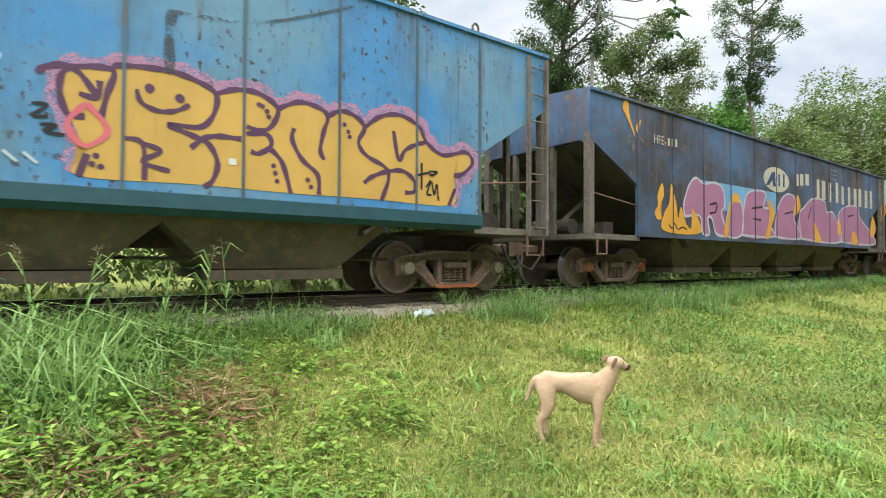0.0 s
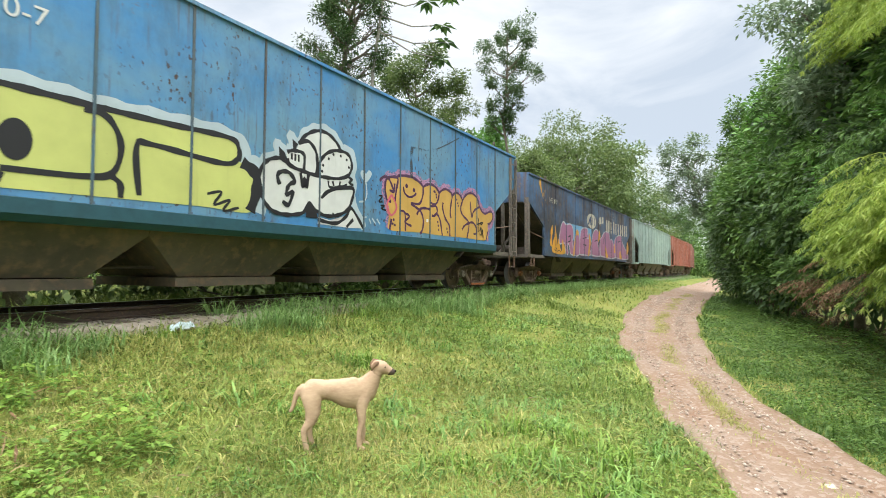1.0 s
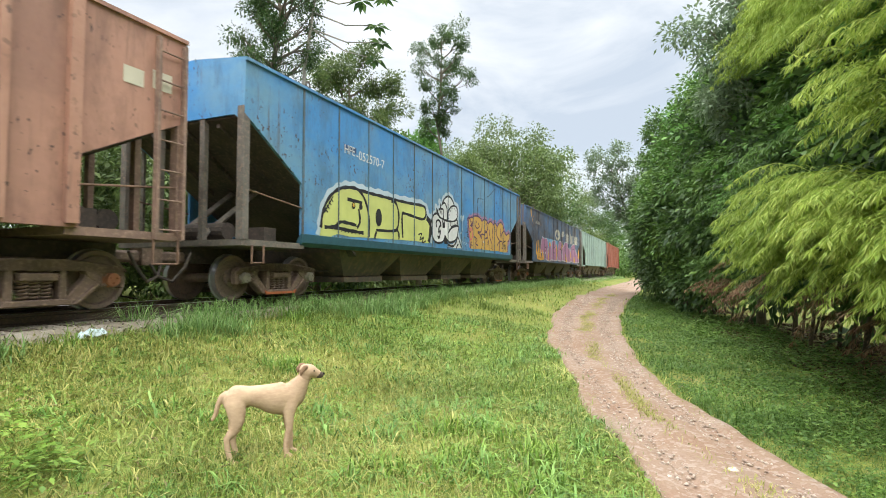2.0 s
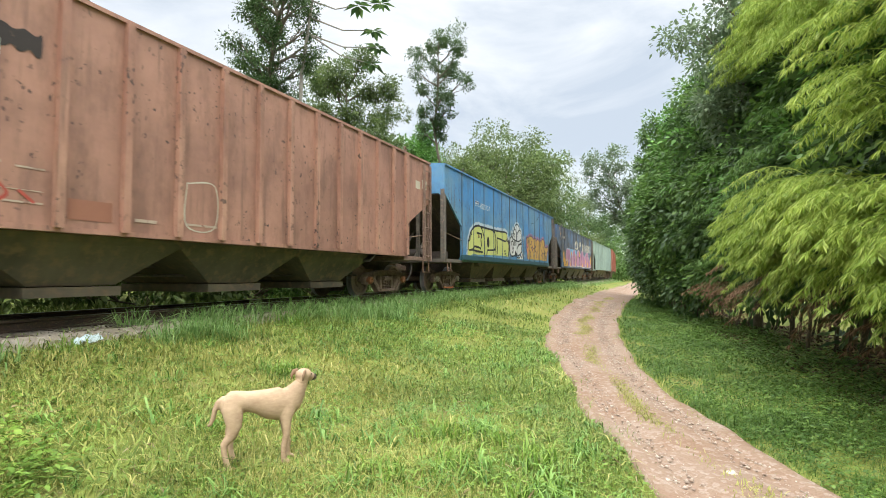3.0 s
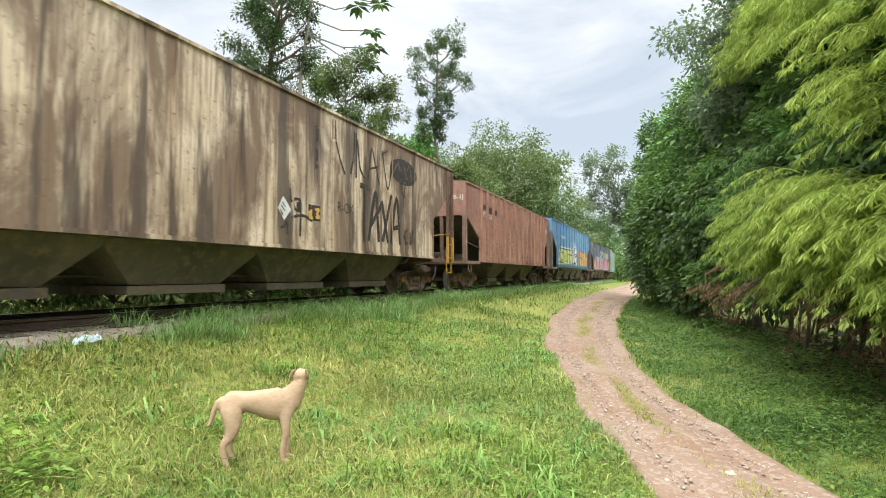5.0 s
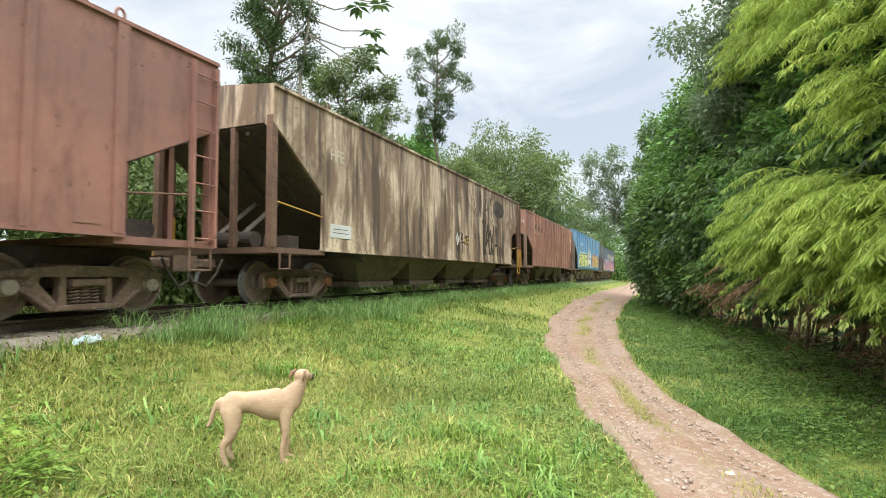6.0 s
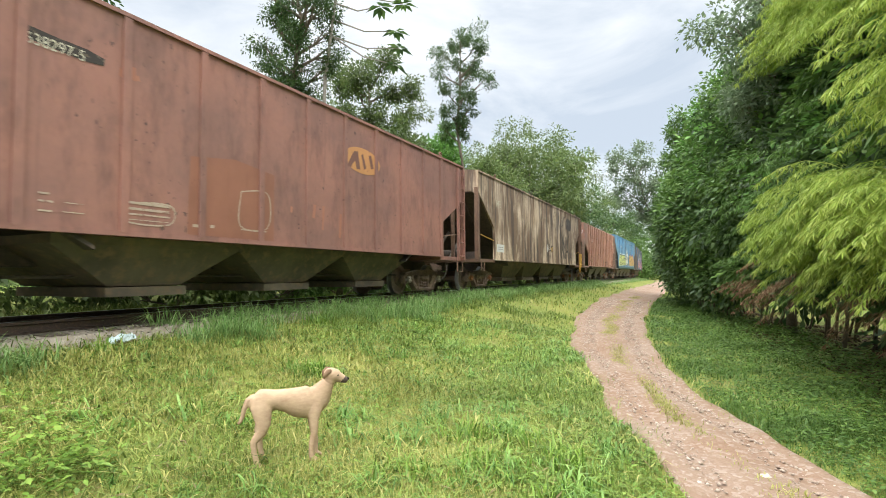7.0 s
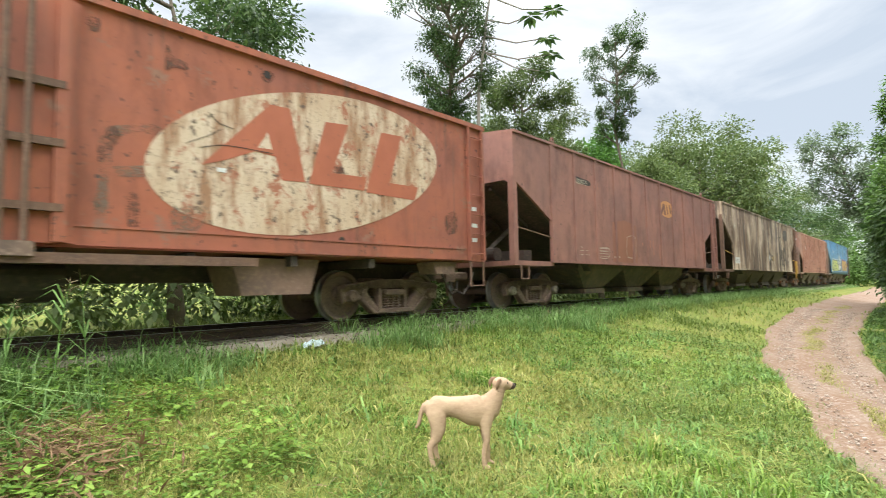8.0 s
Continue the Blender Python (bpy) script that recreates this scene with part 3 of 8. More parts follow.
def truck(car, x, primer=False, hub=None):
    """A two-axle bogie under a car."""
    bm = bmesh.new()
    soften(box(bm, -0.19, 0.19, -0.80, 0.80, 0.36, 0.53), 0.03)
    box(bm, -0.28, 0.28, -0.3, 0.3, 0.5, 0.66)
    base = part("truck", bm, M_TRUCK, car, "rusty cast-steel bogie with coil springs")
    base.matrix_basis = pose(x, 0, 0)
    for s in (1, -1):
        frame_ob = part("side_frame", side_frame_bm(), M_TRUCK, base)
        if s < 0:
            frame_ob.matrix_basis = pose(0, 0, 0, 0, 0, 180)
        for cx in (-0.12, 0.0, 0.12):
            bm = coil(bmesh.new(), cx, -0.81 * s, 0.165, 0.37, 0.05, 0.014)
            part("spring", bm, M_TRUCK, base, smooth=True)
        if primer:
            bm = bmesh.new()
            prism(bm, [(-0.42, 0.155), (-0.385, 0.082), (0.385, 0.082), (0.42, 0.155), (0.33, 0.125), (-0.33, 0.125)], -0.918 * s, -0.906 * s)
            part("primer_patch", bm, M_PRIMER, base, "bright orange primer on the spring seat")
        for ax in (-TRUCK_BASE / 2, TRUCK_BASE / 2):
            bm = bmesh.new()
            soften(box(bm, ax - 0.12, ax + 0.12, -0.84, -0.70, 0.29, 0.46), 0.02)
            box(bm, ax - 0.085, ax + 0.085, -0.87, -0.84, 0.30, 0.45)
            if s < 0:
                bmesh.ops.rotate(bm, cent=(ax, 0, 0), matrix=Matrix.Rotation(math.pi, 3, "Z"), verts=bm.verts)
            part("bearing_box", bm, M_TRUCK, base)
            bm = bmesh.new()
            lathe(bm, [(-0.93, 0.07), (-0.925, 0.085), (-0.86, 0.09), (-0.85, 0.10), (-0.82, 0.10)], 18)
            for k in range(3):
                bmesh.ops.create_cube(bm, size=0.026, matrix=Matrix.Translation((0.045 * math.cos(k * 2.094 + 0.5), -0.935, 0.045 * math.sin(k * 2.094 + 0.5))))
            cap = part("hub_cap", bm, hub or M_TRUCK, base)
            cap.matrix_basis = pose(ax, 0, WHEEL_R, 0, 0, 0 if s > 0 else 180)
    for ax in (-TRUCK_BASE / 2, TRUCK_BASE / 2):
        ws = share("wheelset", MESH["wheelset"], base, pose(ax, 0, WHEEL_R))
        WHEELSETS.append((ws, ax))
    bm = bmesh.new()
    tube(bm, [(-0.45, -0.45, 0.3), (-0.45, 0.45, 0.3)], 0.04, 8)
    tube(bm, [(0.45, -0.45, 0.3), (0.45, 0.45, 0.3)], 0.04, 8)
    box(bm, -0.46, 0.46, -0.04, 0.04, 0.26, 0.32)
    part("brake_beam", bm, M_DARK, base)
    return base


def coupler(car, x, sx):
    bm = bmesh.new()
    soften(box(bm, min(x - 0.5 * sx, x + 0.42 * sx), max(x - 0.5 * sx, x + 0.42 * sx), -0.07, 0.07, 0.62, 0.80), 0.02)
    soften(box(bm, min(x + 0.36 * sx, x + 0.62 * sx), max(x + 0.36 * sx, x + 0.62 * sx), -0.13, 0.14, 0.58, 0.84), 0.04)
    part("coupler", bm, M_TRUCK, car)
    bm = bmesh.new()
    tube(bm, [(x, -0.32, 0.78), (x + 0.12 * sx, -0.33, 0.55), (x + 0.32 * sx, -0.30, 0.33), (x + 0.55 * sx, -0.24, 0.42), (x + 0.62 * sx, -0.2, 0.6)], 0.025, 8)
    part("brake_hose", bm, M_DARK, car)


def rod(car, name, a, b, r=0.012, mat=None):
    bm = bmesh.new()
    tube(bm, [a, b], r, 7)
    return part(name, bm, mat or M_RUSTBAR, car)


def ladder(car, x0, x1, y, z0, z1, rungs, mat, lower=None):
    """Two stiles with rungs, on the outside of a car's end."""
    dy = 0.07 if y > 0 else -0.07
    bm = bmesh.new()
    for x in (x0, x1):
        box(bm, x - 0.022, x + 0.022, min(y, y + dy), max(y, y + dy), z0, z1)
    stile = part("ladder", bm, mat, car)
    for i in range(rungs):
        z = z0 + 0.12 + (z1 - z0 - 0.3) * i / (rungs - 1)
        bm = bmesh.new()
        tube(bm, [(x0, y + dy * 0.7, z), (x1, y + dy * 0.7, z)], 0.012, 7)
        part("rung", bm, lower if lower and i < 2 else mat, stile)
    if lower:
        bm = bmesh.new()
        for x in (x0, x1):
            box(bm, x - 0.026, x + 0.026, min(y, y + dy) - 0.006, max(y, y + dy) - 0.006, z0 - 0.02, z0 + 0.75)
        part("stile_cover", bm, lower, stile)


def step_iron(car, x, y, z0, z1, mat, w=0.36):
    bm = bmesh.new()
    tube(bm, [(x - w / 2, y, z1), (x - w / 2, y, z0), (x + w / 2, y, z0), (x + w / 2, y, z1)], 0.02, 6)
    part("step", bm, mat, car)


def hopper_car(label, u0, u1, top, mat, end_z, body_z, ribs, rib_w, rib_d, pockets, sill=1.0, sill_mat=None, bar_mat=None, hub=None,
               primer=False, lower=None, rib_mat=None, chamfer=True):
    """A covered hopper wagon, its middle at the origin and rail top at z 0."""
    L, W, bay = u1 - u0, HALF_W, 1.40
    e = L / 2
    car = tagged(new("hopper_car"), label, "freight car", group="train cars")
    sill_mat, bar_mat = sill_mat or mat, bar_mat or mat
    outline = [(-e, top), (-e, end_z), (-e + bay, body_z), (-e + bay, sill), (e - bay, sill), (e - bay, body_z), (e, end_z), (e, top)]
    for y0, y1, name in ((-W, -W + 0.05, "side_sheet"), (W - 0.05, W, "side_sheet")):
        part(name, prism(bmesh.new(), outline, y0, y1), mat, car)
    # roof with a shallow ridge and a hatch trough
    bm = bmesh.new()
    prof = [(-W, top), (-W - 0.035, top), (-W - 0.035, top + 0.05), (-0.35, top + 0.17), (0.35, top + 0.17), (W + 0.035, top + 0.05), (W + 0.035, top), (W, top)]
    a, b = [bm.verts.new((-e, y, z)) for y, z in prof], [bm.verts.new((e, y, z)) for y, z in prof]
    bm.faces.new(a), bm.faces.new(b[::-1])
    for i in range(len(prof)):
        j = (i + 1) % len(prof)
        bm.faces.new((a[i], a[j], b[j], b[i]))
    part("roof", bm, mat, car)
    for k in range(5):
        x = -e + 1.4 + (L - 2.8) * (k + 0.5) / 5
        bm = bmesh.new()
        soften(box(bm, x - 0.9, x + 0.9, -0.3, 0.3, top + 0.16, top + 0.24), 0.03)
        part("roof_hatch", bm, mat, car)
    for sx in (-1, 1):
        # sloping hopper floor seen in the open end
        rise = (end_z - body_z) / bay
        deep = (body_z - 0.85) / max(rise, 0.55)
        prism_pts = [(sx * (e - 0.04), end_z + 0.02), (sx * (e - bay), body_z + 0.02), (sx * (e - bay - deep), 0.85), (sx * (e - bay - deep), 0.80), (sx * (e - bay), body_z - 0.03), (sx * (e - 0.04), end_z - 0.04)]
        # sheet and ribs are near-black on every wagon, whatever its body paint
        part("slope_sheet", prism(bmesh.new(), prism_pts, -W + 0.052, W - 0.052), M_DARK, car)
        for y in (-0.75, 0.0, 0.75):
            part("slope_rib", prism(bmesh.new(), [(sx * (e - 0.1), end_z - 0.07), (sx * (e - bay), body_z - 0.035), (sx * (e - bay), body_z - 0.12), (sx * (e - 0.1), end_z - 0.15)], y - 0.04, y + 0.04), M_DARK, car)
        # upper end sheet, cut with slanted corners
        bm = bmesh.new()
        xs = sorted((sx * e, sx * (e - 0.05)))
        pts = [(-W + 0.05, top - 0.002), (W - 0.05, top - 0.002), (W - 0.05, end_z - 0.12), (W - 0.22, end_z), (-W + 0.22, end_z), (-W + 0.05, end_z - 0.12)]
        a, b = [bm.verts.new((xs[0], y, z)) for y, z in pts], [bm.verts.new((xs[1], y, z)) for y, z in pts]
        bm.faces.new(a), bm.faces.new(b[::-1])
        for i in range(len(pts)):
            j = (i + 1) % len(pts)
            bm.faces.new((a[i], a[j], b[j], b[i]))
        part("end_sheet", bm, mat, car)
        # platform, end beam and posts
        bm = bmesh.new()
        soften(box(bm, min(sx * e, sx * (e - bay - 0.1)), max(sx * e, sx * (e - bay - 0.1)), -W + 0.02, W - 0.02, sill - 0.11, sill - 0.012), 0.012)
        part("end_platform", bm, bar_mat, car)
        for y in (-W + 0.002, W - 0.132):
            bm = bmesh.new()
            soften(box(bm, min(sx * (e + 0.012), sx * (e - 0.12)), max(sx * (e + 0.012), sx * (e - 0.12)), y, y + 0.13, sill - 0.012, end_z + 0.12), 0.01)
            part("corner_post", bm, bar_mat, car)
        for y in (-0.55, 0.45):
            bm = bmesh.new()
            soften(box(bm, min(sx * (e - 0.01), sx * (e - 0.1)), max(sx * (e - 0.01), sx * (e - 0.1)), y, y + 0.1, sill - 0.012, end_z + 0.04), 0.01)
            part("end_post", bm, bar_mat, car)
        for y in (-0.3, 0.3):
            bm = bmesh.new()
            tube(bm, [(sx * (e - 0.15), y, sill), (sx * (e - bay - 0.3), y, body_z + 0.1)], 0.055, 4)
            part("brace", bm, M_ENDSTEEL, car)
        # brake gear and tanks on the platform
        bm = bmesh.new()
        tube(bm, [(sx * (e - 0.5), -0.6, sill + 0.16), (sx * (e - 0.5), 0.4, sill + 0.16)], 0.15, 14)
        box(bm, min(sx * (e - 0.9), sx * (e - 1.2)), max(sx * (e - 0.9), sx * (e - 1.2)), -1.0, -0.4, sill - 0.01, sill + 0.25)
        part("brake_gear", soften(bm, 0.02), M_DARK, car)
        bz = sill + (body_z - sill) * 0.62
        rod(car, "grab_rod", (sx * (e - 0.06), -W + 0.02, bz + 0.12), (sx * (e - bay), -W + 0.02, bz - 0.03), 0.014, M_YELLOW if lower else M_RUSTBAR)
        rod(car, "grab_rod", (sx * (e - 0.06), W - 0.02, bz + 0.12), (sx * (e - bay), W - 0.02, bz - 0.03), 0.014)
        truck(car, sx * (e - 1.46), primer, hub)
        coupler(car, sx * e, sx)
    # ladders at opposite corners, steps under each corner
    ladder(car, e - 0.45, e - 0.06, -W - 0.004, sill - 0.1, top - 0.06, 7, bar_mat, lower)
    ladder(car, -e + 0.06, -e + 0.45, W + 0.004, sill - 0.1, top - 0.06, 7, bar_mat, lower)
    step_iron(car, e - 0.26, -W + 0.0, 0.58, sill - 0.1, lower or M_RUSTBAR)
    step_iron(car, -e + 0.33, -W + 0.0, 0.62, sill - 0.1, M_RUSTBAR, 0.26)
    step_iron(car, e - 0.33, W, 0.62, sill - 0.1, M_RUSTBAR, 0.26)
    for x in (-e + bay + 0.12, e - bay - 0.12):
        bm = bmesh.new()
        ring = [(x + 0.055 * math.cos(k * math.pi / 6), -W - 0.01, top + 0.09 + 0.075 * math.sin(k * math.pi / 6)) for k in range(13)]
        tube(bm, ring, 0.018, 6)
        part("lifting_lug", bm, bar_mat, car)
    # outside posts and side sill
    for i in range(ribs + 1):
        x = -e + bay + (L - 2 * bay) * i / ribs
        for y in (-W, W):
            bm = bmesh.new()
            w = rib_w * (1.5 if i in (0, ribs) else 1.0)
            lo = sill + 0.012
            x_ = x + (w / 2 if i == 0 else -w / 2 if i == ribs else 0)
            box(bm, x_ - w / 2, x_ + w / 2, min(y, y + math.copysign(rib_d, y)), max(y, y + math.copysign(rib_d, y)), lo, top - 0.002)
            part("side_post", bm if rib_d < 0.02 else soften(bm, 0.01), rib_mat or mat, car)
    for y in (-W, W):
        s = math.copysign(1, y)
        bm = bmesh.new()
        prof = [(y, sill + 0.16), (y + s * 0.03, sill + 0.15), (y + s * 0.03, sill + 0.0), (y - s * 0.04, sill - 0.07), (y - s * 0.12, sill - 0.07), (y - s * 0.12, sill - 0.02)] if sill_mat is not mat else \
               [(y + s * 0.025, sill + 0.03), (y + s * 0.025, sill - 0.03), (y - s * 0.1, sill - 0.03), (y - s * 0.1, sill - 0.015)]
        x0, x1 = -e + bay - 0.02, e - bay + 0.02
        a, b = [bm.verts.new((x0, p, z)) for p, z in prof], [bm.verts.new((x1, p, z)) for p, z in prof]
        bm.faces.new(a), bm.faces.new(b[::-1])
        for i in range(len(prof)):
            j = (i + 1) % len(prof)
            bm.faces.new((a[i], a[j], b[j], b[i]))
        part("side_sill", bm, sill_mat, car)
    # hoppers below
    span = L - 8.4 + 2.62
    step = span / pockets
    for k in range(pockets):
        c = -span / 2 + step * (k + 0.5)
        h, b, t0, z1, z0 = step / 2 - 0.005, 0.76 if pockets > 3 else 0.5, 1.22, sill - 0.03, 0.38
        bm = bmesh.new()
        hi = [bm.verts.new(v) for v in ((c - h, -t0, z1), (c + h, -t0, z1), (c + h, t0, z1), (c - h, t0, z1))]
        mid = [bm.verts.new(v) for v in ((c - h, -t0 + 0.03, z1 - 0.1), (c + h, -t0 + 0.03, z1 - 0.1), (c + h, t0 - 0.03, z1 - 0.1), (c - h, t0 - 0.03, z1 - 0.1))]
        lo = [bm.verts.new(v) for v in ((c - b, -0.92, z0), (c + b, -0.92, z0), (c + b, 0.92, z0), (c - b, 0.92, z0))]
        bm.faces.new(hi[::-1]), bm.faces.new(lo)
        for r0, r1 in ((hi, mid), (mid, lo)):
            for i in range(4):
                bm.faces.new((r0[i], r0[(i + 1) % 4], r1[(i + 1) % 4], r1[i]))
        pocket = part("hopper_pocket", bm, M_UNDER, car, "dusty brown sloping hopper pocket")
        bm = bmesh.new()
        soften(box(bm, c - b - 0.06, c + b + 0.06, -0.97, 0.97, z0 - 0.13, z0 - 0.012), 0.012)
        part("outlet_gate", bm, M_UNDER, pocket)
    bm = bmesh.new()
    box(bm, -e + 0.1, e - 0.1, -0.2, 0.2, 0.62, 0.88)
    part("center_sill", bm, M_DARK, car)
    rod(car, "brake_rod", (-e + 2.5, -0.6, 0.5), (e - 2.5, -0.6, 0.5), 0.02, M_DARK)
    return car


def box_car(label, u0, u1, top, mat, sill):
    """An old box wagon with a sliding door and running gear."""
    L, W = u1 - u0, HALF_W
    e = L / 2
    car = tagged(new("box_car"), label, "freight car", group="train cars")
    bm = bmesh.new()
    part("body", soften(box(bm, -e, e, -W, W, sill, top), 0.02), mat, car)
    bm = bmesh.new()
    prof = [(-W - 0.05, top - 0.05), (-W - 0.05, top + 0.03), (-0.8, top + 0.2), (0, top + 0.26), (0.8, top + 0.2), (W + 0.05, top + 0.03), (W + 0.05, top - 0.05)]
    a, b = [bm.verts.new((-e - 0.03, y, z)) for y, z in prof], [bm.verts.new((e + 0.03, y, z)) for y, z in prof]
    bm.faces.new(a), bm.faces.new(b[::-1])
    for i in range(len(prof)):
        j = (i + 1) % len(prof)
        bm.faces.new((a[i], a[j], b[j], b[i]))
    part("roof", bm, mat, car)
    # roof walk on brackets
    bm = bmesh.new()
    for y in (-0.28, 0.0, 0.28):
        box(bm, -e, e, y - 0.1, y + 0.1, top + 0.34, top + 0.37)
    part("roof_walk", bm, M_RUSTBAR, car)
    for y in (-W, W):
        s = math.copysign(1, y)
        bm = bmesh.new()
        box(bm, -e + 0.05, e - 0.5, min(y, y + s * 0.02), max(y, y + s * 0.02), sill + 0.02, sill + 0.2)
        part("side_sill", soften(bm, 0.006), mat, car)
        bm = bmesh.new()
        box(bm, -e + 0.05, e - 0.5, min(y, y + s * 0.03), max(y, y + s * 0.03), sill + 0.2, sill + 0.225)
        part("sill_lip", bm, mat, car)
        bm = bmesh.new()
        box(bm, -e * 0.55, e * 0.42, min(y, y + s * 0.16), max(y, y + s * 0.16), sill - 0.16, sill - 0.06)
        part("door_track", soften(bm, 0.01), M_RUSTBAR, car)
        # sliding door with frame bars and locking rods
        bm = bmesh.new()
        dx0, dx1 = e - 8.9, e - 6.3
        soften(box(bm, dx0, dx1, min(y, y + s * 0.075), max(y, y + s * 0.075), sill + 0.03, top - 0.12), 0.012)
        door = part("door", bm, mat, car, "sliding steel door with locking rods")
        for x in (dx0 + 0.1, dx0 + 0.85, dx1 - 0.75, dx1 - 0.12):
            bm = bmesh.new()
            soften(box(bm, x - 0.055, x + 0.055, min(y + s * 0.075, y + s * 0.13), max(y + s * 0.075, y + s * 0.13), sill + 0.04, top - 0.13), 0.012)
            part("door_post", bm, mat, door)
        for x in (dx1 - 0.38, dx1 - 0.55):
            bm = bmesh.new()
            tube(bm, [(x, y + s * 0.15, sill - 0.02), (x, y + s * 0.15, top - 0.2)], 0.028, 8)
            part("locking_rod", bm, M_RUSTBAR, door)
        for z in (sill + 0.35, sill + 0.95, sill + 1.5):
            bm = bmesh.new()
            soften(box(bm, dx1 - 1.0, dx1 - 0.1, min(y + s * 0.08, y + s * 0.14), max(y + s * 0.08, y + s * 0.14), z - 0.035, z + 0.035), 0.01)
            part("door_bar", bm, M_RUSTBAR, door)
        for x in (dx1 - 0.47,):
            bm = bmesh.new()
            soften(box(bm, x - 0.16, x + 0.16, min(y, y + s * 0.2), max(y, y + s * 0.2), sill - 0.1, sill + 0.03), 0.015)
            part("door_catch", bm, M_TRUCK, door)
    for sx in (-1, 1):
        truck(car, sx * (e - 1.75), False, M_TRUCK)
        coupler(car, sx * e, sx)
        for y in (-W - 0.004, W + 0.004):
            ladder(car, sx * (e - 0.25) - 0.19, sx * (e - 0.25) + 0.19, y, sill + 0.02, top - 0.05, 7, mat)
            step_iron(car, sx * (e - 0.25), y + math.copysign(0.03, y), 0.5, sill, M_RUSTBAR)
    # under-floor gear: sills, air tank, chute boxes
    bm = bmesh.new()
    box(bm, -e + 0.1, e - 0.1, -0.25, 0.25, sill - 0.32, sill - 0.02)
    part("center_sill", bm, M_DARK, car)
    for x in (e - 4.05, -e + 4.05):
        bm = bmesh.new()
        prism(bm, [(x - 0.62, sill - 0.04), (x + 0.62, sill - 0.04), (x + 0.48, sill - 0.5), (x - 0.48, sill - 0.5)], -W + 0.18, -W + 0.9)
        part("chute_box", soften(bm, 0.02), M_ENDBROWN, car, "rust-red steel chute box under the floor")
    for x in (-0.9, 1.0, -3.2):
        bm = bmesh.new()
        tube(bm, [(x - 0.55, -0.6, sill - 0.32), (x + 0.55, -0.6, sill - 0.32)], 0.2, 16)
        part("air_tank", bm, M_DARK, car)
    for x in (e - 0.95, -e + 0.95):
        bm = bmesh.new()
        prism(bm, [(x - 0.3, sill - 0.02), (x + 0.3, sill - 0.02), (x + 0.22, sill - 0.22), (x - 0.22, sill - 0.22)], -W + 0.1, -W + 0.5)
        part("step_box", soften(bm, 0.015), M_ENDBROWN, car)
    for x in np.linspace(-e + 2.6, e - 2.6, 9):
        bm = bmesh.new()
        box(bm, x - 0.05, x + 0.05, -W + 0.05, W - 0.05, sill - 0.14, sill - 0.01)
        part("cross_bearer", bm, M_DARK, car)
    return car


CARS = {}


def make_train():
    def add(key, ob, u0, u1):
        CARS[key] = (ob, (u0 + u1) / 2, (u1 - u0) / 2 - 1.46)
    add("A", hopper_car("bright blue hopper wagon painted with yellow and white graffiti", -9.97, 6.28, 3.78, M_BLUE, 2.95, 2.05, 12, 0.03, 0.017, 4, 1.0, M_TEAL, M_ENDSTEEL, M_HUBGREY, True, None, M_BLUEDIRT), -9.97, 6.28)
    add("B", hopper_car("sooty dark blue hopper wagon with pink letters and painted flames", 7.37, 23.6, 3.50, M_BLACK, 2.65, 1.95, 11, 0.03, 0.017, 4, 1.0, None, M_ENDSTEEL, M_HUB), 7.37, 23.6)
    add("C", hopper_car("pale green hopper wagon with a pale oval badge", 24.7, 40.6, 3.5, M_PALE, 2.65, 1.95, 11, 0.03, 0.017, 4), 24.7, 40.6)
    add("D", hopper_car("dull red hopper wagon at the train's front", 41.7, 57.4, 3.5, M_REDCAR, 2.65, 1.95, 12, 0.08, 0.05, 4), 41.7, 57.4)
    add("I", hopper_car("brown hopper wagon far ahead in the train", 58.5, 74.2, 3.5, M_BROWN, 2.65, 1.95, 12, 0.08, 0.05, 4), 58.5, 74.2)
    add("E", hopper_car("oxide-red ribbed hopper wagon with white fleet numbers", -24.34, -11.04, 3.57, M_OXIDE, 2.5, 1.78, 14, 0.09, 0.075, 3, 1.0, None, M_ENDBROWN, M_HUB, False, None, M_OXIDERIB), -24.34, -11.04)
    add("F", hopper_car("stained cream hopper wagon streaked with rust and black tags", -41.75, -25.6, 3.70, M_CREAM, 3.1, 2.05, 11, 0.03, 0.017, 4, 1.0, None, M_RUSTBAR, M_HUB, False, M_YELLOW), -41.75, -25.6)
    add("G", hopper_car("brown hopper wagon with an orange oval badge", -56.5, -42.94, 3.57, M_BROWN, 2.62, 1.88, 10, 0.10, 0.03, 3, 1.0, None, M_BROWN, M_HUBGREY), -56.5, -42.94)
    add("H", box_car("faded orange-red box wagon with a large peeling white oval", -73.0, -57.5, 3.40, M_ORANGE, 0.93), -73.0, -57.5)


make_train()


def car_pose(mid, half, t):
    s = mid + advance(t)
    a, b = track(s - half), track(s + half)
    d = b - a
    m = (a + b) / 2
    return pose(m.x, m.y, m.z, 0, -math.degrees(math.asin(d.z / d.length)), math.degrees(math.atan2(d.y, d.x)))

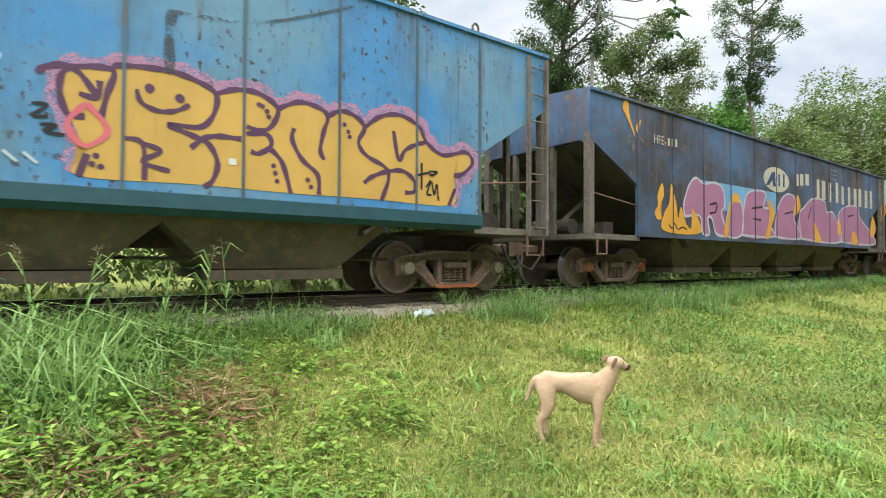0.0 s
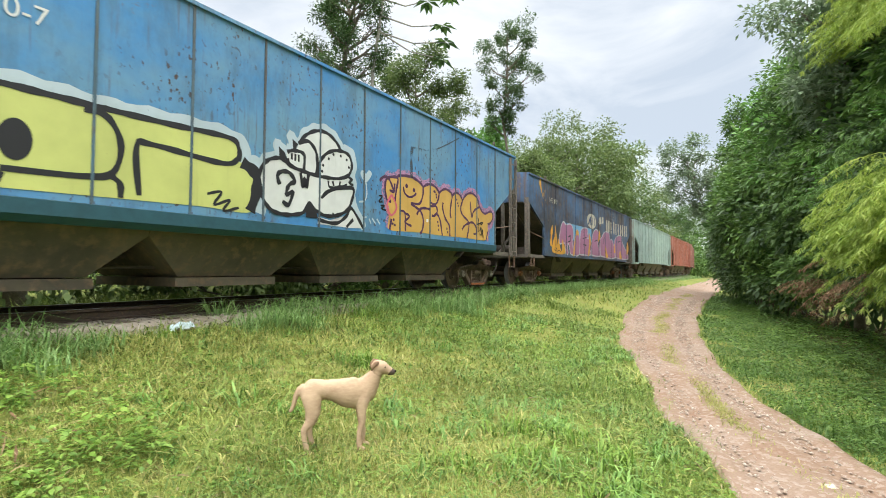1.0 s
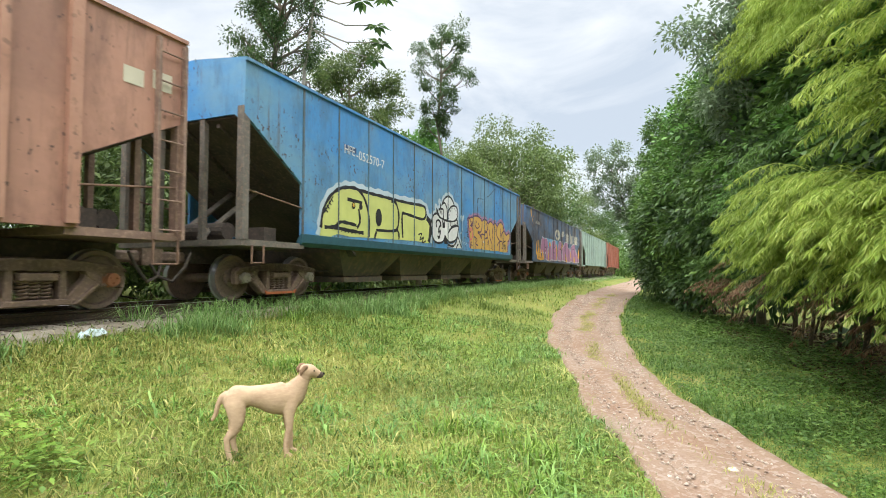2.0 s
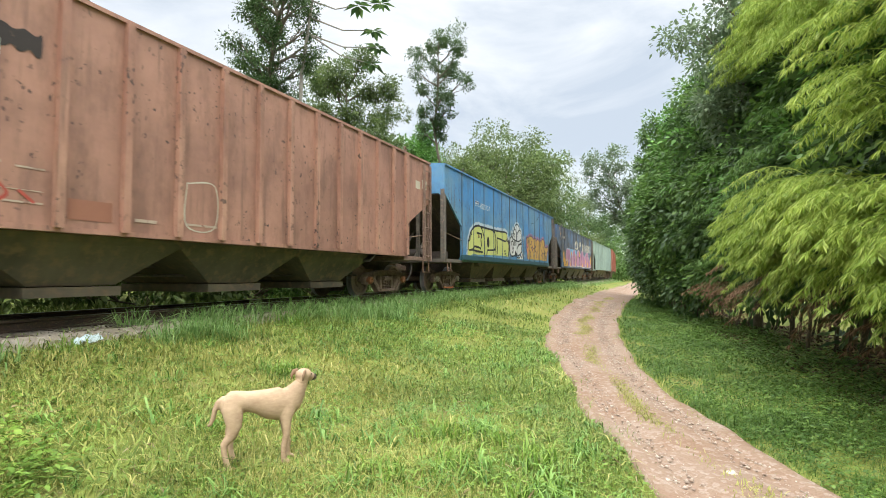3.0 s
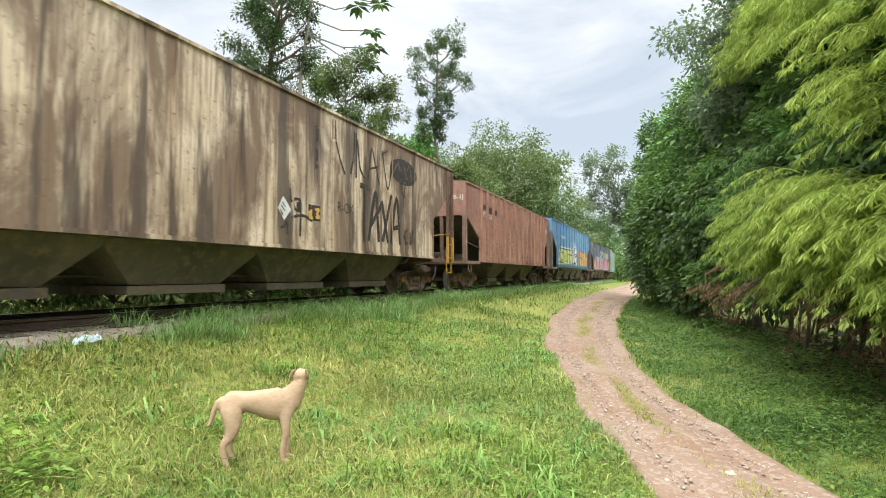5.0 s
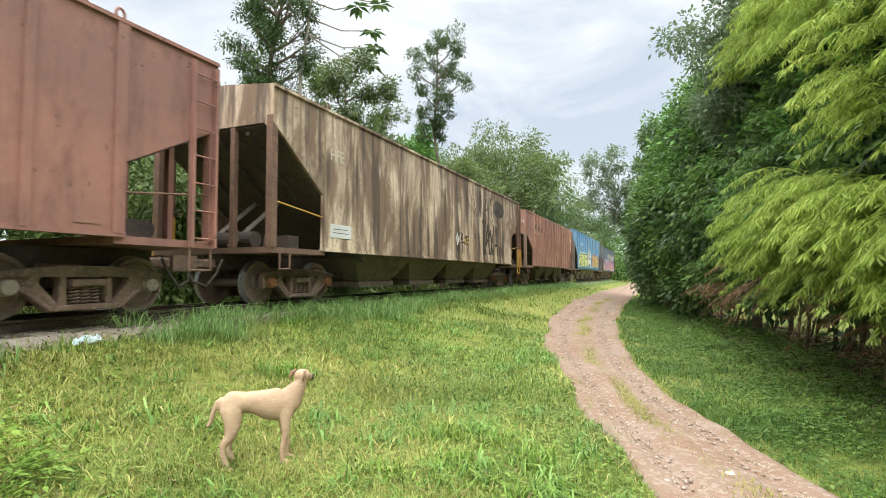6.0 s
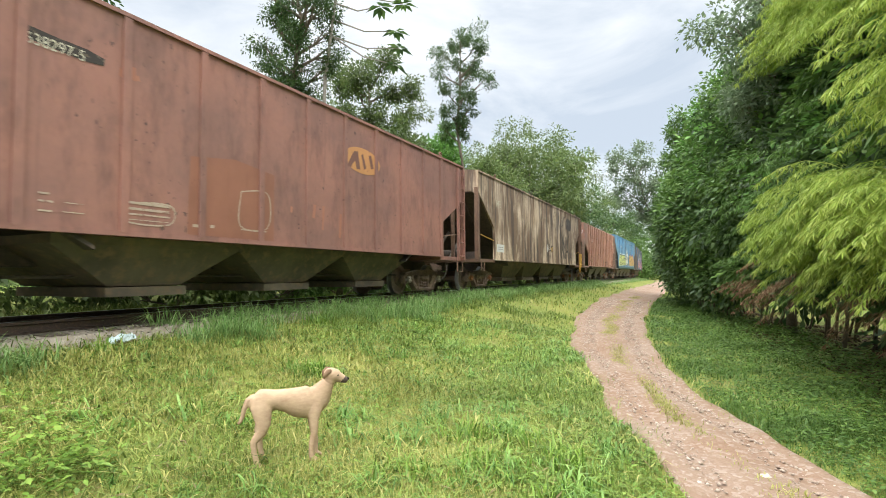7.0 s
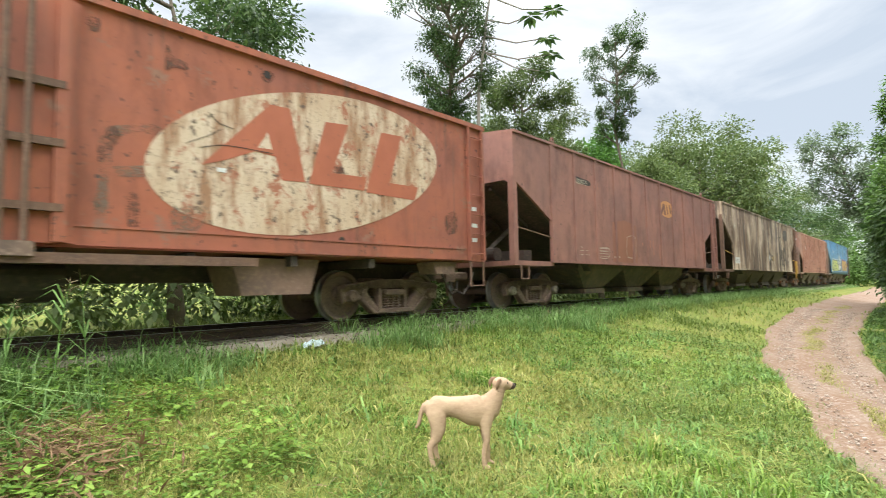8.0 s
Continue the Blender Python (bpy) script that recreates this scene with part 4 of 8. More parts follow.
# ---------------------------------------------------------------- paint on the wagons' sides
def spray(name, col, wear=0.35, under=None, rough=0.65):
    """Old spray or stencil paint: mottled, run and worn through in specks."""
    k = Mat(name, rough)
    n1, n2 = k.noise(1.4, 6, 0.6), k.noise(12, 7, 0.7)
    run = k.noise(1.0, 6, 0.65, k.coords((8, 8, 0.5)))
    c = k.mix(k.ramp(n1, (0.35, 0.0), (0.7, 1.0)), col, tuple(v * 0.8 for v in col))
    c = k.mix(k.ramp(run, (0.6, 0.0), (0.75, 0.45)), c, tuple(v * 0.55 for v in col))
    u = under or tuple(v * 0.45 for v in col)
    lo = 0.78 - 0.3 * wear
    c = k.mix(k.ramp(n2, (lo, 0.0), (lo + 0.06, 0.85)), c, u)
    return k.color(c).bump(n2, 0.12, 0.002).m


def thin_coat(name, col, cover=0.6, scale=5.0):
    """A thin or half worn-off coat: what lies below shows through in specks."""
    k = Mat(name, 0.75)
    patch, speck = k.noise(scale, 8, 0.72), k.noise(60, 3, 0.6)
    k.color(k.mix(k.ramp(patch, (0.4, 0.0), (0.62, 1.0)), col, tuple(v * 0.75 for v in col)))
    cut = k.mix(0.45, patch, speck)
    k.link(k.ramp(cut, (0.56 - 0.2 * cover, 0.0), (0.66 - 0.2 * cover, 0.9)), k.b.inputs["Alpha"])
    return k.m


S_LIME = spray("lime_yellow_spray", (0.50, 0.53, 0.17), 0.42, (0.3, 0.31, 0.12))
S_MUSTARD = spray("mustard_spray", (0.56, 0.34, 0.085), 0.42, (0.33, 0.22, 0.08))
S_WHITE = spray("white_spray", (0.62, 0.63, 0.62), 0.3)
S_GLOW = spray("pale_halo_spray", (0.42, 0.50, 0.56), 0.45)
S_BLACK = spray("black_spray", (0.014, 0.014, 0.018), 0.2)
S_OCHRE = spray("faded_ochre_panel", (0.56, 0.36, 0.15), 0.6, (0.2, 0.12, 0.07))
S_SOOTBLACK = spray("smeared_black_overpaint", (0.03, 0.022, 0.02), 0.55, (0.12, 0.065, 0.05))
S_PLUM = spray("plum_spray", (0.085, 0.035, 0.085), 0.25)
S_PINK = thin_coat("pink_halo_spray", (0.50, 0.26, 0.42), 0.75, 9.0)
S_ROSE = spray("rose_spray", (0.60, 0.13, 0.17), 0.3)
S_AMBER = spray("amber_spray", (0.55, 0.33, 0.05), 0.2)
S_SMUDGE = thin_coat("brown_smudge", (0.07, 0.085, 0.10), 0.6, 4.0)
M_NAVY = spray("navy_patch", (0.03, 0.06, 0.15), 0.3)
S_NAVY = M_NAVY
S_SKY = spray("sky_blue_patch", (0.16, 0.36, 0.58), 0.4)
S_PURPLE = spray("mauve_spray", (0.36, 0.155, 0.27), 0.5)
S_PALE = spray("pale_outline_spray", (0.45, 0.46, 0.5), 0.4)
S_FLAME = spray("flame_yellow_spray", (0.66, 0.33, 0.04), 0.35)
S_CREAM = spray("cream_stencil", (0.52, 0.48, 0.38), 0.5)
S_PALEROSE = spray("worn_stencil", (0.42, 0.33, 0.26), 0.75, (0.2, 0.09, 0.065))
S_REDLINE = spray("red_scrawl", (0.40, 0.07, 0.05), 0.5)
S_ROSE2 = spray("faded_primer_red", (0.27, 0.115, 0.075), 0.4)
S_ROSE3 = spray("scraped_red", (0.36, 0.15, 0.10), 0.4)
S_SOOT = spray("sooty_brush_paint", (0.035, 0.027, 0.023), 0.75, (0.16, 0.12, 0.085))
S_GREYED = spray("greyed_stripe", (0.10, 0.085, 0.07), 0.5)
S_OVAL = spray("faded_orange_oval", (0.52, 0.25, 0.10), 0.55, (0.26, 0.12, 0.08))
S_BROWN = spray("brown_stripe", (0.17, 0.08, 0.06), 0.3)
def peeling():
    """White paint flaking off orange in ragged, run-down patches."""
    k = Mat("peeling_white_oval", 0.75)
    big = k.noise(0.8, 8, 0.72, k.coords((1, 1, 0.7)))
    run = k.noise(1.2, 8, 0.75, k.coords((3.2, 3.2, 0.55)))
    fine = k.noise(22, 6, 0.7)
    c = k.mix(k.ramp(big, (0.4, 0.0), (0.6, 1.0)), (0.60, 0.49, 0.38), (0.50, 0.37, 0.26))
    c = k.mix(k.ramp(run, (0.47, 0.0), (0.60, 0.9)), c, (0.27, 0.13, 0.065))
    c = k.mix(k.ramp(fine, (0.56, 0.0), (0.63, 0.7)), c, (0.14, 0.10, 0.075))
    flake = k.noise(3.4, 9, 0.75, k.coords((1, 1, 0.8), shift=(5, 0, 2)), 0.4)
    c = k.mix(k.ramp(flake, (0.55, 0.0), (0.60, 0.95)), c, (0.33, 0.12, 0.07))
    speck = k.noise(7.5, 6, 0.65, k.coords(shift=(1, 8, 3)))
    c = k.mix(k.ramp(speck, (0.60, 0.0), (0.64, 0.9)), c, (0.10, 0.07, 0.055))
    return k.color(c).bump(run, 0.2, 0.004).m


S_PEEL = peeling()
S_ORANGE = spray("orange_stripe", (0.40, 0.125, 0.07), 0.6, (0.2, 0.09, 0.06))
S_RUSTBLOT = thin_coat("dark_rust_blot", (0.15, 0.075, 0.055), 0.5, 5.0)
S_GREYPATCH = thin_coat("grey_overpaint", (0.24, 0.17, 0.13), 0.45, 4.0)


def curve_through(pts, closed=False, n=6):
    p = [Vector((x, 0, z)) for x, z in pts]
    k = len(p)
    if k < 3:
        return p
    out = []
    for i in range(k if closed else k - 1):
        a, b = p[i], p[(i + 1) % k]
        a0 = p[i - 1] if closed or i else a
        b1 = p[(i + 2) % k] if closed or i + 2 < k else b
        for j in range(n):
            t = j / n
            out.append(0.5 * ((2 * a) + (b - a0) * t + (2 * a0 - 5 * a + 4 * b - b1) * t * t + (3 * a - a0 - 3 * b + b1) * t ** 3))
    return out if closed else out + [p[-1]]


COAT = [0]


def coat_y(layer):
    """Each coat lies a little proud of the one below."""
    COAT[0] = (COAT[0] + 1) % 7
    return -HALF_W - 0.0012 - 0.0018 * layer - 0.0002 * COAT[0]


def fill(car, name, mat, pts, layer=2, smooth=True):
    bm = bmesh.new()
    y = coat_y(layer)
    path = curve_through(pts, True) if smooth else [Vector((x, 0, z)) for x, z in pts]
    bmesh.ops.triangulate(bm, faces=[bm.faces.new([bm.verts.new((v.x, y, v.z)) for v in path])])
    return part(name, bm, mat, car)


def lines(car, name, mat, width, strokes, layer=4):
    for pts in strokes:
        bm = bmesh.new()
        y = coat_y(layer)
        path = curve_through(pts)
        row = []
        for i, v in enumerate(path):
            d = path[min(i + 1, len(path) - 1)] - path[max(i - 1, 0)]
            d = d.normalized() if d.length > 1e-6 else Vector((1, 0, 0))
            w = width / 2 * (1 + 0.18 * math.sin(i * 0.9 + v.x * 7))
            o = Vector((-d.z, 0, d.x)) * w
            row.append((bm.verts.new((v.x + o.x, y, v.z + o.z)), bm.verts.new((v.x - o.x, y, v.z - o.z))))
        for a, b in zip(row, row[1:]):
            bm.faces.new((a[0], b[0], b[1], a[1]))
        part(name, bm, mat, car)


def oval(car, name, mat, c, rx, rz, layer=2):
    pts = [(c[0] + rx * math.cos(a * math.pi / 20), c[1] + rz * math.sin(a * math.pi / 20)) for a in range(40)]
    return fill(car, name, mat, pts, layer, False)


def slant_oval(car, name, mat, c, right, up, layer=2):
    turn = [a * math.pi / 24 for a in range(48)]
    return fill(car, name, mat, [(c[0] + right[0] * math.cos(a) + up[0] * math.sin(a), c[1] + right[1] * math.cos(a) + up[1] * math.sin(a)) for a in turn], layer, False)


def dots(car, name, mat, r, pts, layer=5):
    for p in pts:
        oval(car, name, mat, p, r, r, layer)


def bar(car, name, mat, x0, x1, z0, z1, layer=3):
    return fill(car, name, mat, [(x0, z0), (x1, z0), (x1, z1), (x0, z1)], layer, False)


def text_mesh(words):
    cu = bpy.data.curves.new("lettering", "FONT")
    cu.body = words
    ob = bpy.data.objects.new("lettering_source", cu)
    scene.collection.objects.link(ob)
    me = bpy.data.meshes.new_from_object(ob.evaluated_get(bpy.context.evaluated_depsgraph_get()))
    bpy.data.objects.remove(ob)
    me.name = "lettering"
    return me


def letters(car, words, mat, x0, x1, z0, z1, layer=4):
    """Stencilled letters that fill the given box on a wagon's side."""
    me = text_mesh(words)
    co = np.array([v.co for v in me.vertices])
    lo, hi = co.min(0), co.max(0)
    sx, sz = (x1 - x0) / (hi[0] - lo[0]), (z1 - z0) / (hi[1] - lo[1])
    y = coat_y(layer)
    me.vertices.foreach_set("co", np.stack([x0 + (co[:, 0] - lo[0]) * sx, np.full(len(co), y), z0 + (co[:, 1] - lo[1]) * sz], -1).astype(np.float32).ravel())
    bm = bmesh.new()
    bm.from_mesh(me)
    bpy.data.meshes.remove(me)
    made, left = [], set(bm.verts)
    while left:
        todo, island = [left.pop()], set()
        while todo:
            v = todo.pop()
            island.add(v)
            for e in v.link_edges:
                o = e.other_vert(v)
                if o in left:
                    left.discard(o)
                    todo.append(o)
        made.append(island)
    for island in made:
        one, at_ = bmesh.new(), {}
        for v in island:
            at_[v] = one.verts.new(v.co)
        for f in {f for v in island for f in v.link_faces}:
            one.faces.new([at_[v] for v in f.verts])
        yield part("letter", one, mat, car)
    bm.free()


def lettering(*args):
    return list(letters(*args))


def marks_blue():
    car = CARS["A"][0]
    lines(car, "graffiti_glow", S_GLOW, 0.2, [[(-6.21, 1.16), (-6.18, 1.33), (-6.13, 1.6), (-5.96, 1.91), (-5.65, 2.12), (-5.3, 2.23), (-4.91, 2.25), (-4.48, 2.23), (-3.92, 2.25), (-3.27, 2.23), (-2.52, 2.26), (-1.76, 2.27), (-1.45, 2.15), (-1.45, 1.97), (-1.17, 1.94), (-1.1, 1.71), (-1.2, 1.27)]], 1)
    fill(car, "graffiti_fill", S_LIME, [(-6.16, 1.33), (-6.11, 1.6), (-5.94, 1.9), (-5.65, 2.1), (-5.3, 2.2), (-4.91, 2.22), (-4.48, 2.19), (-3.91, 2.21), (-3.27, 2.18), (-2.52, 2.21), (-1.79, 2.22), (-1.55, 2.12), (-1.54, 1.94), (-1.29, 1.91), (-1.23, 1.69), (-1.31, 1.28), (-2.16, 1.27), (-4.46, 1.22), (-5.16, 1.2), (-5.63, 1.22), (-5.93, 1.12), (-6.15, 1.03), (-6.2, 1.16)], 2, True)
    lines(car, "graffiti_line", S_BLACK, 0.07, [[(-6.17, 1.31), (-6.12, 1.59), (-5.95, 1.88), (-5.65, 2.1), (-5.3, 2.2), (-4.9, 2.21), (-4.63, 2.03), (-4.47, 1.7), (-4.44, 1.24)], [(-4.84, 2.21), (-4.4, 2.2), (-3.91, 2.2), (-3.27, 2.2)], [(-3.46, 2.15), (-3.22, 2.11), (-3.08, 1.84), (-3.16, 1.52), (-3.45, 1.44), (-4.15, 1.41)], [(-4.21, 1.22), (-4.14, 1.38)], [(-3.07, 1.26), (-3.08, 1.41), (-3.18, 1.49)], [(-2.87, 1.31), (-2.91, 1.86), (-2.72, 1.92), (-1.78, 1.87), (-1.54, 1.99)], [(-3.27, 2.2), (-2.52, 2.21), (-1.71, 2.23), (-1.55, 2.12), (-1.54, 1.94)], [(-5.3, 1.96), (-4.73, 1.95)], [(-4.87, 1.81), (-4.82, 1.54), (-4.93, 1.4)], [(-6.06, 1.33), (-5.75, 1.36), (-5.53, 1.47), (-5.22, 1.47), (-4.95, 1.45)], [(-5.85, 1.36), (-5.52, 1.34), (-5.16, 1.32), (-4.67, 1.31)]], 4)
    lines(car, "graffiti_line", S_BLACK, 0.17, [[(-1.49, 1.94), (-1.26, 1.81), (-1.24, 1.57), (-1.34, 1.28)]], 3)
    lines(car, "graffiti_line", S_BLACK, 0.035, [[(-5.81, 1.39), (-5.82, 1.3)], [(-5.7, 1.39), (-5.71, 1.3)], [(-5.59, 1.38), (-5.6, 1.29)], [(-5.48, 1.37), (-5.49, 1.28)], [(-5.36, 1.37), (-5.37, 1.27)], [(-5.23, 1.36), (-5.25, 1.26)], [(-5.11, 1.36), (-5.12, 1.26)], [(-4.98, 1.35), (-4.99, 1.26)], [(-4.83, 1.34), (-4.84, 1.26)], [(-6.04, 1.68), (-5.96, 1.62)], [(-5.99, 1.76), (-5.91, 1.69)], [(-5.93, 1.83), (-5.85, 1.77)], [(-5.86, 1.9), (-5.79, 1.84)], [(-6.07, 1.61), (-5.79, 1.95)], [(-2.01, 1.44), (-1.8, 1.49), (-1.91, 1.31), (-1.67, 1.4), (-1.77, 1.25), (-1.53, 1.31)]], 4)
    oval(car, 'graffiti_dot', S_BLACK, (-4.04, 1.7), 0.14, 0.20, 5)
    dots(car, "graffiti_dot", S_BLACK, 0.07, [(-5.07, 1.85), (-4.79, 1.86)], 5)
    dots(car, "graffiti_dot", S_AMBER, 0.04, [(-5.07, 1.86)], 6)
    bar(car, "painted_bar", M_NAVY, -5.44, -4.98, 2.95, 3.07, 3)
    lettering(car, "HFE", S_WHITE, -5.41, -5.03, 2.89, 3.07, 4)
    lettering(car, "-052570-7", S_WHITE, -4.97, -3.8, 2.85, 3.04, 4)
    lines(car, "graffiti_glow", S_GLOW, 0.16, [[(-1.23, 1.74), (-1.18, 1.95), (-1.04, 2.09), (-0.85, 2.15), (-0.87, 2.33), (-0.73, 2.24), (-0.6, 2.34), (-0.61, 2.5), (-0.47, 2.41), (-0.31, 2.62), (-0.07, 2.74), (0.2, 2.76), (0.42, 2.64), (0.51, 2.52), (0.7, 2.54), (0.83, 2.4), (0.81, 2.14), (0.84, 1.9), (0.82, 1.68), (1.14, 1.22)]], 1)
    fill(car, "graffiti_fill", S_WHITE, [(-1.21, 1.76), (-1.16, 1.93), (-1.03, 2.06), (-0.84, 2.12), (-0.73, 2.09), (-0.6, 2.03), (-0.43, 2.0), (-0.02, 1.98), (0.66, 2.06), (0.74, 1.93), (0.82, 1.89), (0.79, 1.68), (0.66, 1.49), (0.39, 1.38), (0.13, 1.36), (-0.09, 1.43), (-0.23, 1.54), (-0.34, 1.37), (-0.55, 1.31), (-0.8, 1.3), (-0.99, 1.35), (-1.13, 1.49)], 2, True)
    fill(car, "graffiti_fill", S_WHITE, [(-0.69, 2.25), (-0.54, 2.29), (-0.44, 2.42), (-0.31, 2.58), (-0.08, 2.7), (0.17, 2.71), (0.38, 2.61), (0.49, 2.49), (0.65, 2.5), (0.78, 2.38), (0.76, 2.19), (0.66, 2.07), (0.28, 1.99), (-0.02, 1.98), (-0.34, 2.0), (-0.6, 2.05), (-0.69, 2.14)], 3, True)
    fill(car, "graffiti_fill", S_WHITE, [(-0.03, 1.32), (0.39, 1.28), (0.66, 1.41), (0.79, 1.54), (1.11, 1.22), (0.72, 1.2), (-0.03, 1.21)], 3, False)
    fill(car, "graffiti_fill", S_BLACK, [(-0.23, 1.54), (-0.07, 1.42), (-0.03, 1.3), (-0.29, 1.29), (-0.29, 1.37)], 4, False)
    fill(car, "graffiti_fill", S_BLACK, [(-0.85, 2.29), (-0.73, 2.22), (-0.69, 2.12), (-0.84, 2.12)], 2, False)
    fill(car, "graffiti_fill", S_BLACK, [(-0.59, 2.46), (-0.47, 2.4), (-0.54, 2.28), (-0.57, 2.29)], 2, False)
    lines(car, "graffiti_line", S_BLACK, 0.06, [[(-1.21, 1.75), (-1.16, 1.93), (-1.03, 2.06), (-0.84, 2.12), (-0.73, 2.09), (-0.6, 2.03)], [(-1.21, 1.75), (-1.13, 1.49), (-0.99, 1.35), (-0.8, 1.3), (-0.55, 1.31), (-0.34, 1.37), (-0.23, 1.54)], [(-0.23, 1.54), (-0.09, 1.43), (0.13, 1.36), (0.39, 1.38), (0.66, 1.49), (0.79, 1.68), (0.82, 1.89), (0.49, 1.85), (0.2, 1.76), (0.04, 1.63)], [(-0.47, 2.41), (-0.31, 2.58), (-0.08, 2.7), (0.17, 2.71), (0.38, 2.61), (0.49, 2.49)], [(-0.05, 1.99), (0.0, 2.21), (0.17, 2.39), (0.43, 2.48), (0.68, 2.46), (0.78, 2.3), (0.71, 2.12), (0.49, 2.02), (0.18, 1.98)], [(-0.44, 2.42), (-0.26, 2.49), (-0.1, 2.37), (-0.06, 2.19), (-0.07, 2.0)], [(-0.69, 2.24), (-0.54, 2.29), (-0.35, 2.26), (-0.35, 2.02)], [(-0.69, 2.14), (-0.6, 2.04), (-0.34, 2.0), (-0.02, 1.98), (0.28, 1.99)], [(-0.03, 1.28), (0.39, 1.25), (0.66, 1.4), (0.79, 1.54), (1.11, 1.22)], [(0.66, 1.21), (0.83, 1.35)]], 4)
    lines(car, "graffiti_line", S_BLACK, 0.065, [[(-0.83, 1.73), (-0.87, 1.86), (-0.78, 1.93), (-0.64, 1.93), (-0.53, 1.82), (-0.62, 1.77), (-0.68, 1.69), (-0.69, 1.6), (-0.57, 1.65), (-0.65, 1.45), (-0.77, 1.49)], [(-0.42, 1.97), (-0.36, 1.76), (-0.33, 1.89), (-0.29, 1.77), (-0.25, 1.97)]], 5)
    lines(car, "graffiti_line", S_BLACK, 0.04, [[(0.2, 1.94), (0.23, 1.84), (0.44, 1.87), (0.66, 1.93)], [(0.3, 1.95), (0.33, 1.87)], [(0.49, 1.97), (0.46, 1.88)], [(0.69, 2.07), (0.8, 2.04), (0.71, 1.98), (0.83, 1.95)], [(-0.6, 2.24), (-0.6, 2.14)], [(-0.53, 2.24), (-0.53, 2.13)], [(-0.46, 2.24), (-0.46, 2.13)]], 4)
    dots(car, "graffiti_dot", S_BLACK, 0.025, [(0.2, 2.3), (0.31, 2.39), (0.49, 2.4), (0.64, 2.36), (0.7, 2.24), (0.05, 2.07), (0.07, 2.17), (0.32, 1.4)], 5)
    fill(car, "graffiti_fill", S_GLOW, [(1.02, 2.18), (1.08, 2.26), (1.17, 2.21), (1.26, 2.29), (1.34, 2.22), (1.17, 2.05)], 2, True)
    lines(car, "graffiti_line", S_GLOW, 0.03, [[(1.17, 2.05), (1.2, 1.85), (1.14, 1.72), (0.98, 1.68)], [(1.11, 1.41), (1.2, 1.43)], [(1.27, 1.41), (1.33, 1.32)], [(1.36, 1.42), (1.46, 1.33)], [(1.5, 1.42), (1.6, 1.33)]], 4)
    lines(car, "graffiti_glow", S_PINK, 0.17, [[(1.88, 1.26), (1.95, 1.46), (1.93, 1.53), (1.79, 1.8), (1.73, 1.98), (1.74, 2.17), (1.85, 2.28), (2.15, 2.31), (2.21, 2.37), (2.61, 2.41), (2.91, 2.37), (3.08, 2.28), (3.28, 2.35), (3.54, 2.36), (3.73, 2.23), (3.97, 2.35), (4.21, 2.34), (4.34, 2.25), (4.5, 2.34), (4.73, 2.3), (4.83, 2.2), (5.03, 2.36), (5.34, 2.44), (5.67, 2.33), (5.8, 2.14), (6.05, 2.0), (6.44, 2.09), (6.62, 1.91), (6.43, 1.68), (6.29, 1.67), (6.3, 1.49), (6.19, 1.26)]], 1)
    fill(car, "graffiti_fill", S_MUSTARD, [(1.9, 1.25), (1.96, 1.46), (1.94, 1.54), (1.81, 1.81), (1.75, 1.98), (1.76, 2.16), (1.86, 2.25), (2.15, 2.28), (2.21, 2.34), (2.61, 2.38), (2.89, 2.33), (3.07, 2.23), (3.28, 2.32), (3.53, 2.32), (3.73, 2.19), (3.97, 2.31), (4.21, 2.29), (4.33, 2.2), (4.5, 2.3), (4.71, 2.26), (4.82, 2.14), (5.04, 2.32), (5.33, 2.39), (5.63, 2.29), (5.76, 2.09), (6.04, 1.95), (6.43, 2.04), (6.56, 1.9), (6.39, 1.73), (6.23, 1.69), (6.25, 1.5), (6.14, 1.26), (4.93, 1.26), (3.88, 1.25), (2.9, 1.26)], 2, True)
